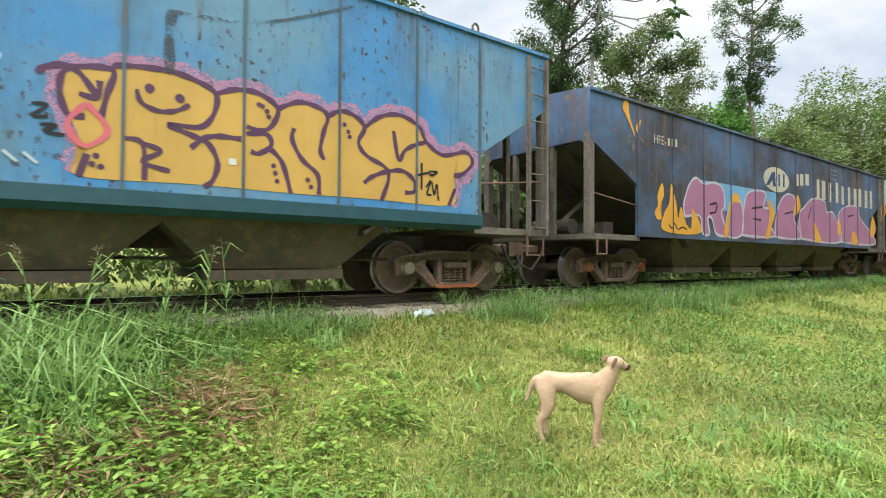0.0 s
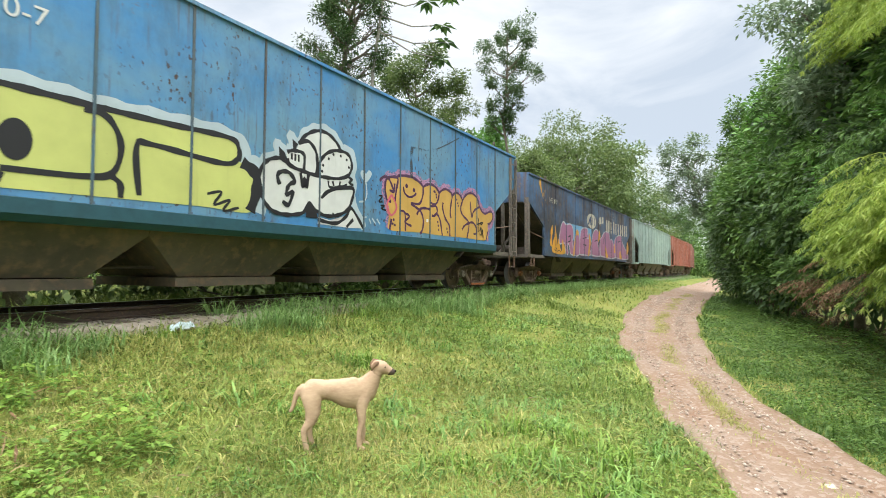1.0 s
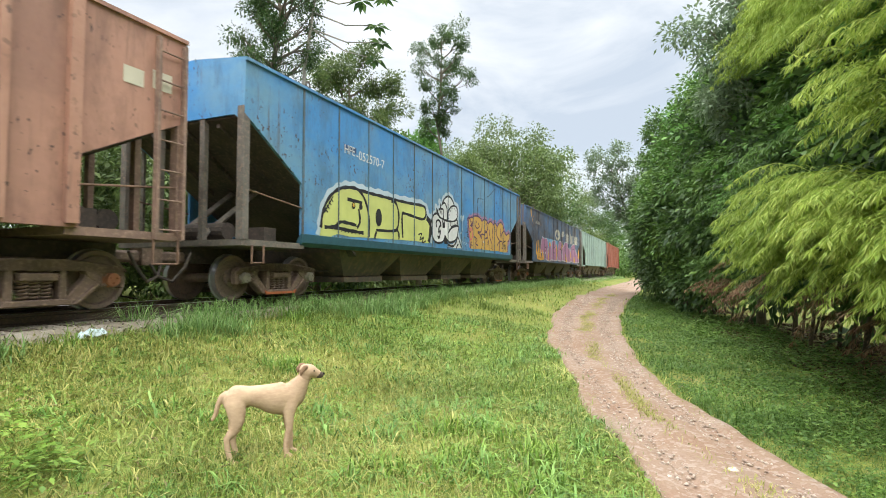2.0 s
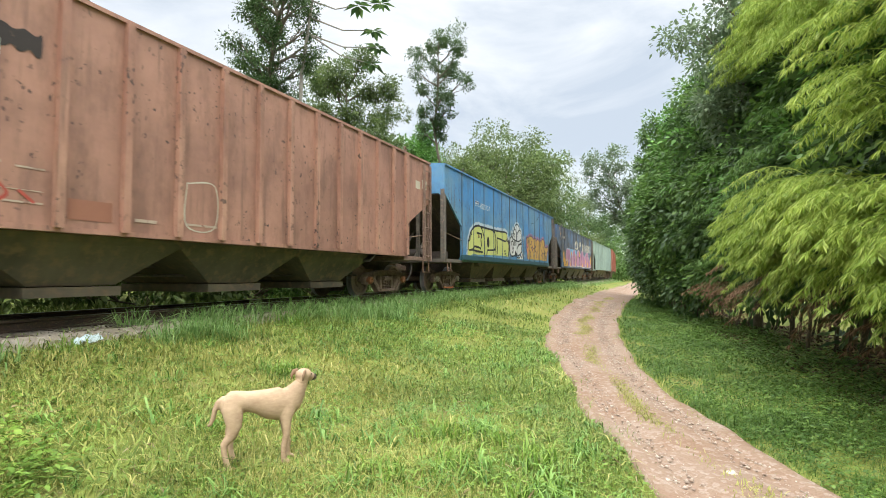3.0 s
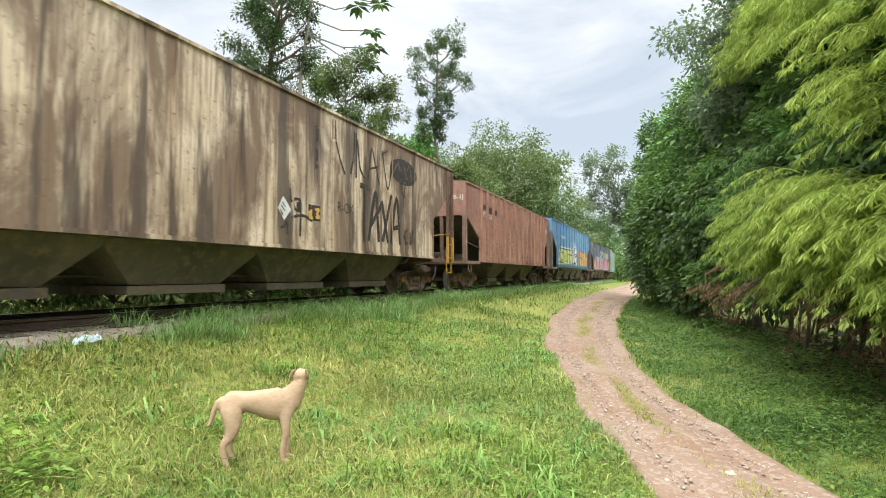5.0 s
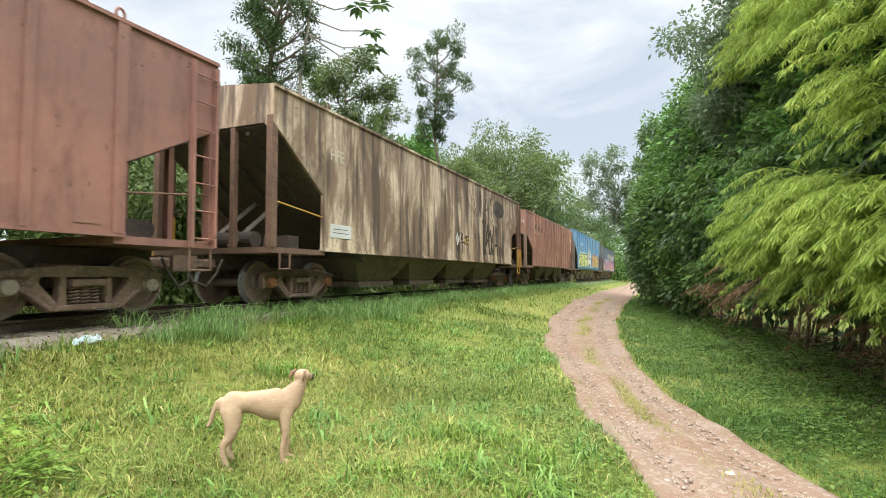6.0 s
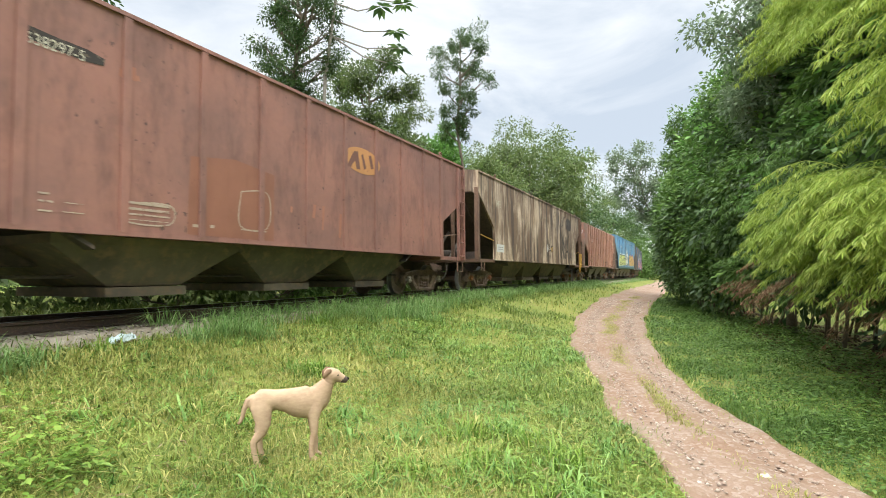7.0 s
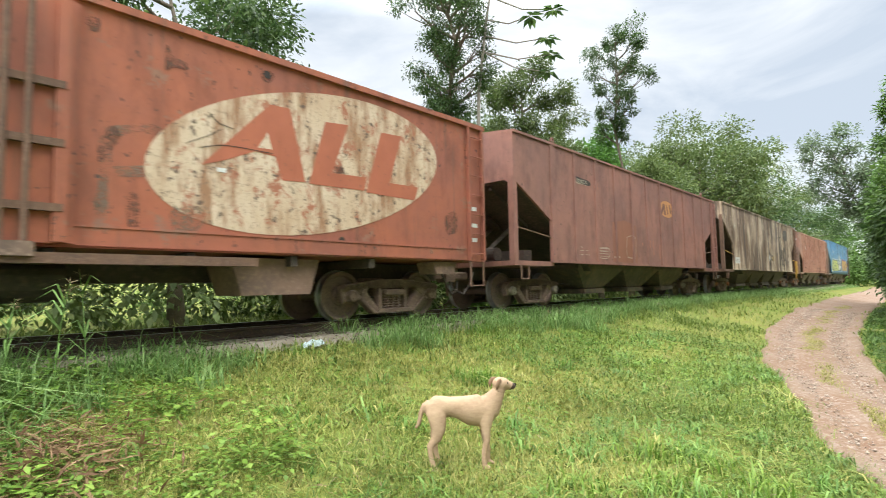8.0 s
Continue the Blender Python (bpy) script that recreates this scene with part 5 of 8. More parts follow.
    lines(car, "graffiti_line", S_PLUM, 0.055, [[(1.9, 1.25), (1.96, 1.46)], [(1.94, 1.8), (1.81, 1.81), (1.75, 1.98), (1.76, 2.16), (1.86, 2.25), (2.15, 2.28), (2.11, 2.05), (2.06, 1.8)], [(2.15, 2.28), (2.21, 2.34), (2.61, 2.38), (2.89, 2.33), (3.07, 2.23), (3.06, 2.03), (2.93, 1.86), (2.63, 1.84), (2.82, 1.77), (3.01, 1.69), (3.1, 1.5), (3.05, 1.31), (2.97, 1.24)], [(2.84, 1.63), (2.97, 1.75), (3.12, 1.79), (3.34, 1.79)], [(3.07, 2.23), (3.28, 2.32), (3.53, 2.32), (3.73, 2.19), (3.66, 1.98), (3.53, 1.91), (3.39, 1.94)], [(3.39, 1.86), (3.61, 1.88), (3.66, 1.76), (3.53, 1.66), (3.44, 1.67)], [(3.66, 1.72), (3.79, 1.58), (3.89, 1.25)], [(3.73, 2.19), (3.97, 2.31), (4.21, 2.29), (4.33, 2.2), (4.28, 2.01), (4.24, 1.79), (4.29, 1.68)], [(3.92, 2.0), (3.9, 1.86), (4.02, 1.65), (4.21, 1.49), (4.23, 1.26)], [(4.33, 2.2), (4.5, 2.3), (4.71, 2.26), (4.82, 2.14), (4.74, 1.95), (4.85, 1.8), (5.12, 1.68), (5.17, 1.53), (5.07, 1.25)], [(4.82, 2.14), (5.04, 2.32), (5.33, 2.39), (5.63, 2.29), (5.76, 2.09), (6.04, 1.95), (6.43, 2.04), (6.56, 1.9), (6.39, 1.73), (6.23, 1.69)], [(4.82, 1.45), (4.93, 1.54), (5.15, 1.63), (5.39, 1.66), (5.56, 1.55), (5.57, 1.41), (5.42, 1.38)], [(5.24, 2.17), (5.32, 1.8), (5.42, 1.94), (5.6, 2.04), (5.76, 2.09)], [(1.58, 2.14), (1.65, 2.21), (1.79, 2.25), (1.9, 2.19), (2.03, 2.01)], [(2.05, 2.16), (2.03, 2.0), (1.89, 2.01)], [(6.25, 1.5), (6.14, 1.26)]], 4)
    lines(car, "graffiti_line", S_PLUM, 0.045, [[(2.35, 2.14), (2.39, 2.02), (2.54, 1.96), (2.7, 1.99), (2.82, 2.07)], [(2.26, 1.65), (2.41, 1.61), (2.43, 1.26)], [(2.41, 1.62), (2.57, 1.56), (2.41, 1.44), (2.65, 1.37)]], 5)
    dots(car, "graffiti_dot", S_PLUM, 0.045, [(2.46, 2.17), (2.73, 2.12)], 5)
    dots(car, "graffiti_dot", S_PLUM, 0.028, [(3.56, 2.19), (3.61, 2.14), (3.63, 2.08), (3.52, 2.2), (4.55, 2.14), (4.6, 2.06), (4.62, 2.0), (3.69, 1.54), (3.71, 1.46), (3.73, 1.37), (4.09, 1.42), (4.13, 1.34), (2.03, 1.45), (2.0, 1.37), (2.07, 1.35)], 5)
    lines(car, "graffiti_line", S_ROSE, 0.05, [[(1.95, 1.93), (2.12, 1.7), (1.94, 1.53), (1.81, 1.72), (1.95, 1.93)]], 6)
    lines(car, "graffiti_line", S_PINK, 0.05, [[(1.88, 1.61), (1.78, 1.37)], [(1.91, 1.56), (1.84, 1.32)]], 1)
    lines(car, "stain", S_SMUDGE, 0.09, [[(2.65, 2.99), (2.62, 2.74), (2.64, 2.35)]], 5)
    lines(car, "stain", S_SMUDGE, 0.03, [[(2.62, 2.99), (2.97, 3.02), (3.36, 3.07), (3.88, 3.26), (4.66, 3.63)]], 5)
    lines(car, "graffiti_line", S_BLACK, 0.03, [[(1.55, 1.86), (1.66, 1.86), (1.56, 1.75), (1.67, 1.76)], [(1.61, 1.68), (1.73, 1.69), (1.65, 1.62), (1.79, 1.61)]], 4)
    bar(car, "sticker", S_WHITE, 3.21, 3.29, 1.5, 1.57, 6)
    lines(car, "graffiti_line", S_BLACK, 0.03, [[(5.68, 1.8), (5.68, 1.44)], [(5.58, 1.62), (5.79, 1.68)], [(5.75, 1.48), (5.83, 1.57), (5.77, 1.4), (5.84, 1.38)], [(5.85, 1.56), (5.89, 1.39), (5.93, 1.53), (5.96, 1.31)], [(5.8, 1.7), (5.94, 1.7), (5.84, 1.65), (5.8, 1.7)]], 6)


def marks_black():
    car = CARS["B"][0]
    fill(car, "graffiti_fill", S_SKY, [(-4.51, 2.27), (-0.63, 2.29), (-0.64, 1.74), (-4.33, 1.63)], 1, False)
    fill(car, "graffiti_fill", S_PURPLE, [(-5.04, 1.44), (-5.09, 1.68), (-4.89, 2.09), (-4.61, 2.29), (-4.27, 2.2), (-3.81, 2.26), (-3.45, 2.16), (-3.35, 1.8), (-3.51, 1.58), (-3.25, 1.13), (-3.73, 1.12), (-3.93, 1.45), (-4.12, 1.45), (-4.04, 1.11), (-4.34, 1.12), (-4.45, 1.48)], 2, True)
    lines(car, "graffiti_line", S_PALE, 0.05, [[(-5.04, 1.44), (-5.09, 1.68), (-4.89, 2.09), (-4.61, 2.29), (-4.27, 2.2), (-3.81, 2.26), (-3.45, 2.16), (-3.35, 1.8), (-3.51, 1.58), (-3.25, 1.13), (-3.73, 1.12), (-3.93, 1.45), (-4.12, 1.45), (-4.04, 1.11), (-4.34, 1.12), (-4.45, 1.48), (-5.04, 1.44)]], 3)
    fill(car, "graffiti_fill", S_PURPLE, [(-3.13, 1.87), (-2.56, 1.91), (-2.52, 1.16), (-3.29, 1.13)], 2, True)
    lines(car, "graffiti_line", S_PALE, 0.05, [[(-3.13, 1.87), (-2.56, 1.91), (-2.52, 1.16), (-3.29, 1.13), (-3.13, 1.87)]], 3)
    fill(car, "graffiti_fill", S_PURPLE, [(-2.52, 1.13), (-2.38, 1.92), (-2.13, 2.19), (-1.5, 2.27), (-1.24, 2.18), (-1.38, 1.87), (-0.96, 1.84), (-1.06, 1.48), (-0.8, 1.15)], 2, True)
    lines(car, "graffiti_line", S_PALE, 0.05, [[(-2.52, 1.13), (-2.38, 1.92), (-2.13, 2.19), (-1.5, 2.27), (-1.24, 2.18), (-1.38, 1.87), (-0.96, 1.84), (-1.06, 1.48), (-0.8, 1.15), (-2.52, 1.13)]], 3)
    fill(car, "graffiti_fill", S_PURPLE, [(-0.73, 1.15), (-0.57, 1.86), (-0.13, 2.26), (0.39, 2.3), (0.65, 2.07), (0.45, 1.67), (0.9, 1.16)], 2, True)
    lines(car, "graffiti_line", S_PALE, 0.05, [[(-0.73, 1.15), (-0.57, 1.86), (-0.13, 2.26), (0.39, 2.3), (0.65, 2.07), (0.45, 1.67), (0.9, 1.16), (-0.73, 1.15)]], 3)
    fill(car, "graffiti_fill", S_PURPLE, [(0.9, 1.15), (0.84, 1.82), (1.17, 2.04), (1.76, 2.31), (2.64, 2.31), (2.81, 2.0), (3.38, 1.97), (3.93, 1.14)], 2, True)
    lines(car, "graffiti_line", S_PALE, 0.05, [[(0.9, 1.15), (0.84, 1.82), (1.17, 2.04), (1.76, 2.31), (2.64, 2.31), (2.81, 2.0), (3.38, 1.97), (3.93, 1.14), (0.9, 1.15)]], 3)
    fill(car, "graffiti_fill", S_PURPLE, [(3.93, 1.14), (3.76, 1.92), (4.39, 2.25), (5.46, 2.32), (5.79, 1.95), (7.31, 1.16)], 2, True)
    lines(car, "graffiti_line", S_PALE, 0.05, [[(3.93, 1.14), (3.76, 1.92), (4.39, 2.25), (5.46, 2.32), (5.79, 1.95), (7.31, 1.16), (3.93, 1.14)]], 3)
    lines(car, "graffiti_line", S_BLACK, 0.05, [[(-4.03, 1.75), (-3.72, 1.8), (-3.78, 1.61), (-4.03, 1.57)], [(-2.02, 1.8), (-1.45, 1.87)], [(-1.96, 1.55), (-1.52, 1.54)], [(-0.14, 1.77), (0.38, 1.86)], [(1.41, 1.72), (1.67, 2.07)], [(4.58, 1.96), (5.12, 2.03)]], 4)
    fill(car, "graffiti_fill", S_FLAME, [(-5.81, 1.11), (-5.83, 1.44), (-5.63, 1.69), (-5.56, 2.08), (-5.37, 1.66), (-5.31, 1.38), (-5.19, 1.63), (-5.0, 1.29), (-4.77, 1.21), (-4.75, 1.63), (-4.42, 1.12)], 4, True)
    fill(car, "graffiti_fill", S_FLAME, [(-6.08, 1.34), (-6.15, 1.47), (-6.03, 1.62), (-6.06, 1.8), (-5.89, 2.06), (-5.83, 1.82), (-5.97, 1.58), (-5.91, 1.35)], 4, True)
    fill(car, "graffiti_fill", S_FLAME, [(-1.27, 1.11), (-1.1, 1.47), (-0.99, 1.78), (-1.08, 2.1), (-0.74, 1.79), (-0.91, 1.42), (-1.06, 1.12)], 4, True)
    fill(car, "graffiti_fill", S_FLAME, [(-3.4, 1.1), (-3.24, 1.54), (-2.98, 2.04), (-2.73, 2.09), (-2.61, 1.9), (-3.02, 1.82), (-3.22, 1.11)], 4, True)
    fill(car, "graffiti_fill", S_FLAME, [(1.93, 1.13), (1.82, 1.68), (2.25, 1.29), (2.38, 1.13)], 4, True)
    fill(car, "graffiti_fill", S_FLAME, [(3.65, 1.41), (3.8, 1.85), (3.98, 1.42)], 4, True)
    fill(car, "graffiti_fill", S_FLAME, [(4.87, 1.15), (5.1, 1.53), (5.52, 1.12)], 4, True)
    fill(car, "graffiti_fill", S_FLAME, [(0.46, 1.86), (0.7, 2.33), (0.9, 2.02), (0.64, 1.81)], 4, True)
    fill(car, "graffiti_fill", S_FLAME, [(6.71, 1.44), (6.98, 2.09), (7.34, 1.7), (7.07, 1.41)], 4, True)
    fill(car, "graffiti_fill", S_FLAME, [(7.74, 2.01), (8.17, 2.74), (8.47, 2.34), (8.0, 1.98)], 4, True)
    fill(car, "graffiti_fill", S_FLAME, [(-6.64, 2.88), (-6.78, 3.04), (-6.6, 3.2), (-6.68, 2.92), (-6.41, 2.73)], 4, True)
    oval(car, "badge", S_CREAM, (-0.6, 2.63), 0.76, 0.32, 2)
    fill(car, "graffiti_fill", S_NAVY, [(-1.23, 2.44), (-0.89, 2.8), (-0.71, 2.82), (-0.66, 2.45), (-0.83, 2.44), (-0.87, 2.6), (-1.07, 2.45)], 4, False)
    bar(car, "painted_bar", S_NAVY, -0.51, -0.41, 2.47, 2.79, 4)
    bar(car, "painted_bar", S_NAVY, -0.23, -0.12, 2.47, 2.82, 4)
    bar(car, "painted_bar", S_CREAM, 0.6, 0.79, 2.59, 2.91, 3)
    bar(car, "painted_bar", S_CREAM, 0.89, 1.11, 2.62, 2.94, 3)
    bar(car, "painted_bar", S_CREAM, 1.25, 1.5, 2.66, 2.98, 3)
    bar(car, "painted_bar", S_CREAM, 0.76, 1.37, 2.54, 2.54, 3)
    bar(car, "painted_bar", S_CREAM, 0.75, 1.36, 2.42, 2.42, 3)
    bar(car, "painted_bar", S_CREAM, 2.07, 2.28, 2.35, 2.91, 3)
    bar(car, "painted_bar", S_CREAM, 2.45, 2.73, 2.35, 2.91, 3)
    bar(car, "painted_bar", S_CREAM, 2.99, 3.2, 2.31, 2.89, 3)
    bar(car, "painted_bar", S_CREAM, 3.57, 3.78, 2.32, 2.95, 3)
    bar(car, "painted_bar", S_CREAM, 4.06, 4.26, 2.31, 2.88, 3)
    bar(car, "painted_bar", S_CREAM, 4.62, 4.83, 2.31, 2.9, 3)
    bar(car, "painted_bar", S_CREAM, 5.16, 5.42, 2.34, 2.9, 3)
    bar(car, "painted_bar", S_CREAM, 5.6, 5.87, 2.34, 2.93, 3)
    bar(car, "painted_bar", S_CREAM, 6.22, 6.48, 2.34, 2.93, 3)
    bar(car, "painted_bar", S_CREAM, 6.65, 6.97, 2.35, 2.95, 3)
    bar(car, "painted_bar", S_CREAM, 3.2, 3.66, 3.28, 3.29, 3)
    bar(car, "painted_bar", S_CREAM, 3.19, 3.66, 3.15, 3.16, 3)
    bar(car, "painted_bar", S_CREAM, 3.19, 3.65, 3.02, 3.03, 3)
    lettering(car, "HFE-", S_CREAM, -6.17, -5.75, 2.83, 3.0, 4)
    bar(car, "painted_bar", S_CREAM, -5.68, -5.61, 2.84, 2.99, 3)
    bar(car, "painted_bar", S_CREAM, -5.54, -5.47, 2.84, 3.0, 3)
    bar(car, "painted_bar", S_CREAM, -5.4, -5.33, 2.85, 3.01, 3)
    lines(car, "graffiti_line", S_BLACK, 0.03, [[(-5.66, 1.24), (-5.54, 1.17), (-5.45, 1.27), (-5.32, 1.16), (-5.14, 1.21), (-4.96, 1.16)]], 6)
    fill(car, "graffiti_fill", S_FLAME, [(-7.08, 3.21), (-7.19, 3.36), (-7.04, 3.61), (-7.01, 3.48), (-6.97, 3.23), (-6.79, 2.85)], 4, True)


def marks_oxide():
    car = CARS["E"][0]
    for x0, x1, z0, z1 in ((-5.1, -4.56, 2.88, 3.05), (-4.4, -3.88, 2.80, 3.03), (-3.64, -3.2, 2.80, 3.01)):
        rough_edge = [(x0 + (x1 - x0) * u, z0 + 0.03 * math.sin(u * 17 + x0 * 3)) for u in np.linspace(0, 1, 9)] + [(x1 - (x1 - x0) * u, z1 + 0.02 * math.sin(u * 14 + x0)) for u in np.linspace(0, 1, 9)]
        fill(car, "overpaint_patch", S_SOOTBLACK, [(float(x), float(z)) for x, z in rough_edge], 2, True)
    lettering(car, "HFD", S_WHITE, -4.97, -4.59, 2.63, 2.82, 4)
    lettering(car, "641308", S_WHITE, -4.4, -3.85, 2.59, 2.77, 4)
    lettering(car, "1", S_WHITE, -3.65, -3.58, 2.69, 2.85, 4)
    bar(car, "painted_bar", S_PALEROSE, -5.12, -4.92, 1.4, 1.42, 2)
    bar(car, "painted_bar", S_PALEROSE, -5.12, -4.98, 1.3, 1.32, 2)
    bar(car, "painted_bar", S_PALEROSE, -5.12, -4.88, 1.21, 1.23, 2)
    bar(car, "painted_bar", S_PALEROSE, -4.14, -3.89, 1.39, 1.41, 2)
    bar(car, "painted_bar", S_PALEROSE, -4.12, -3.89, 1.29, 1.32, 2)
    bar(car, "painted_bar", S_PALEROSE, -4.12, -3.89, 1.19, 1.22, 2)
    bar(car, "painted_bar", S_PALEROSE, -3.64, -3.53, 1.62, 1.65, 2)
    bar(car, "painted_bar", S_PALEROSE, -3.4, -3.13, 1.6, 1.62, 2)
    bar(car, "painted_bar", S_PALEROSE, -3.58, -3.14, 1.37, 1.38, 2)
    bar(car, "painted_bar", S_PALEROSE, -3.55, -3.14, 1.24, 1.26, 2)
    bar(car, "painted_bar", S_PALEROSE, -2.1, -1.8, 1.16, 1.2, 2)
    bar(car, "painted_bar", S_PALEROSE, -1.35, -0.82, 1.18, 1.21, 2)
    lines(car, "painted_frame", S_CREAM, 0.02, [[(-1.35, 1.76), (-0.87, 1.78), (-0.87, 1.18), (-1.35, 1.18), (-1.35, 1.76)]], 3)
    lines(car, "graffiti_line", S_REDLINE, 0.035, [[(-6.55, 3.17), (-6.42, 3.18), (-6.37, 3.06), (-6.52, 2.96), (-6.57, 3.06), (-6.53, 3.17)], [(-6.57, 2.86), (-6.34, 2.89)], [(-6.57, 2.78), (-6.34, 2.79)], [(-6.51, 2.68), (-6.41, 2.61)], [(-6.57, 2.93), (-6.51, 2.61)]], 3)
    lines(car, "graffiti_line", S_REDLINE, 0.03, [[(-3.61, 1.47), (-3.47, 1.33), (-3.58, 1.22)], [(-3.37, 1.37), (-3.22, 1.25)]], 3)
    bar(car, "primer_patch", S_ROSE2, -2.89, -2.39, 1.12, 1.35, 2)
    bar(car, "painted_bar", S_CREAM, 5.75, 6.02, 2.78, 2.99, 3)
    bar(car, "painted_bar", S_CREAM, 6.14, 6.42, 2.82, 3.06, 3)


def marks_cream():
    car = CARS["F"][0]
    lines(car, "graffiti_line", S_SOOT, 0.11, [[(2.8, 2.44), (3.21, 2.42)], [(3.01, 2.42), (2.97, 1.23)], [(3.16, 1.26), (3.43, 2.36), (3.53, 1.97), (3.61, 1.26)], [(3.23, 1.57), (3.73, 2.13)], [(3.73, 2.22), (4.04, 1.26)], [(4.2, 2.42), (3.78, 1.28)], [(4.18, 1.27), (4.46, 2.39), (4.64, 1.25)], [(4.22, 1.61), (4.62, 1.69)]], 4)
    lines(car, "graffiti_line", S_SOOT, 0.05, [[(1.89, 3.18), (2.05, 2.83), (2.23, 2.57)], [(2.57, 3.54), (2.55, 3.07), (2.43, 2.61)], [(2.65, 3.53), (2.64, 2.57)], [(2.68, 3.41), (2.8, 2.8), (3.05, 2.59)], [(3.13, 2.58), (3.27, 3.33), (3.44, 3.0), (3.63, 2.58)], [(3.17, 2.86), (3.54, 2.97)], [(3.75, 3.39), (4.02, 2.53), (4.22, 3.25)], [(3.71, 3.29), (4.01, 3.45)], [(4.54, 3.1), (4.85, 2.44), (4.91, 2.94)], [(4.91, 1.64), (4.93, 1.26)], [(5.05, 1.66), (4.85, 1.47), (5.06, 1.3)], [(5.19, 1.61), (5.22, 1.28)], [(5.34, 1.69), (5.3, 1.32)]], 4)
    oval(car, "overpaint_oval", S_SOOT, (4.86, 3.08), 0.73, 0.32, 2)
    lines(car, "graffiti_line", S_GREYED, 0.06, [[(4.3, 2.99), (4.53, 3.25), (4.64, 3.06)], [(4.89, 3.2), (4.99, 2.96)], [(5.2, 3.22), (5.28, 2.98)]], 5)
    lettering(car, "R-OK", S_SOOT, 1.97, 2.56, 1.77, 1.98, 4)
    bar(car, "overpaint_patch", S_SOOT, 1.04, 1.41, 1.52, 1.81, 2)
    lines(car, "graffiti_line", S_MUSTARD, 0.06, [[(1.12, 1.72), (1.13, 1.57), (1.18, 1.57)], [(1.24, 1.73), (1.35, 1.73), (1.3, 1.66), (1.36, 1.6), (1.25, 1.59)], [(1.06, 1.69), (1.1, 1.54)]], 4)
    lines(car, "stain", S_SOOT, 0.09, [[(1.28, 3.33), (1.28, 2.5)]], 2)
    lines(car, "stain", S_SOOT, 0.12, [[(1.83, 3.6), (1.85, 3.21)]], 2)
    fill(car, "placard", S_WHITE, [(0.22, 1.65), (0.35, 1.87), (0.56, 1.65), (0.38, 1.45)], 3, False)
    lines(car, "graffiti_line", S_SOOT, 0.02, [[(0.32, 1.76), (0.41, 1.68)], [(0.3, 1.7), (0.39, 1.61)], [(0.27, 1.63), (0.35, 1.53)]], 5)
    lines(car, "graffiti_line", S_SOOT, 0.05, [[(0.53, 2.03), (0.55, 1.81), (0.69, 1.86), (0.81, 1.83), (0.77, 1.67), (0.66, 1.68), (0.62, 1.79)], [(0.81, 1.83), (0.82, 1.58), (0.81, 1.2)], [(0.57, 1.52), (0.78, 1.57), (0.98, 1.57), (1.15, 1.5)], [(0.27, 1.31), (0.38, 1.35), (0.45, 1.43), (0.47, 1.21)]], 4)
    fill(car, "overpaint_patch", S_SOOT, [(0.71, 1.79), (0.82, 1.81), (0.82, 1.65), (0.73, 1.64)], 3, True)
    fill(car, "faded_patch", S_OCHRE, [(1.03, 1.81), (1.42, 1.8), (1.42, 1.52), (1.02, 1.52)], 1, False)
    bar(car, "placard", S_WHITE, -6.44, -5.7, 1.25, 1.52, 5)
    lines(car, "graffiti_line", S_SOOT, 0.015, [[(-6.34, 1.42), (-5.83, 1.43)], [(-6.34, 1.35), (-5.79, 1.35)]], 6)
    lettering(car, "HFE", S_CREAM, -6.43, -5.99, 2.78, 3.01, 4)


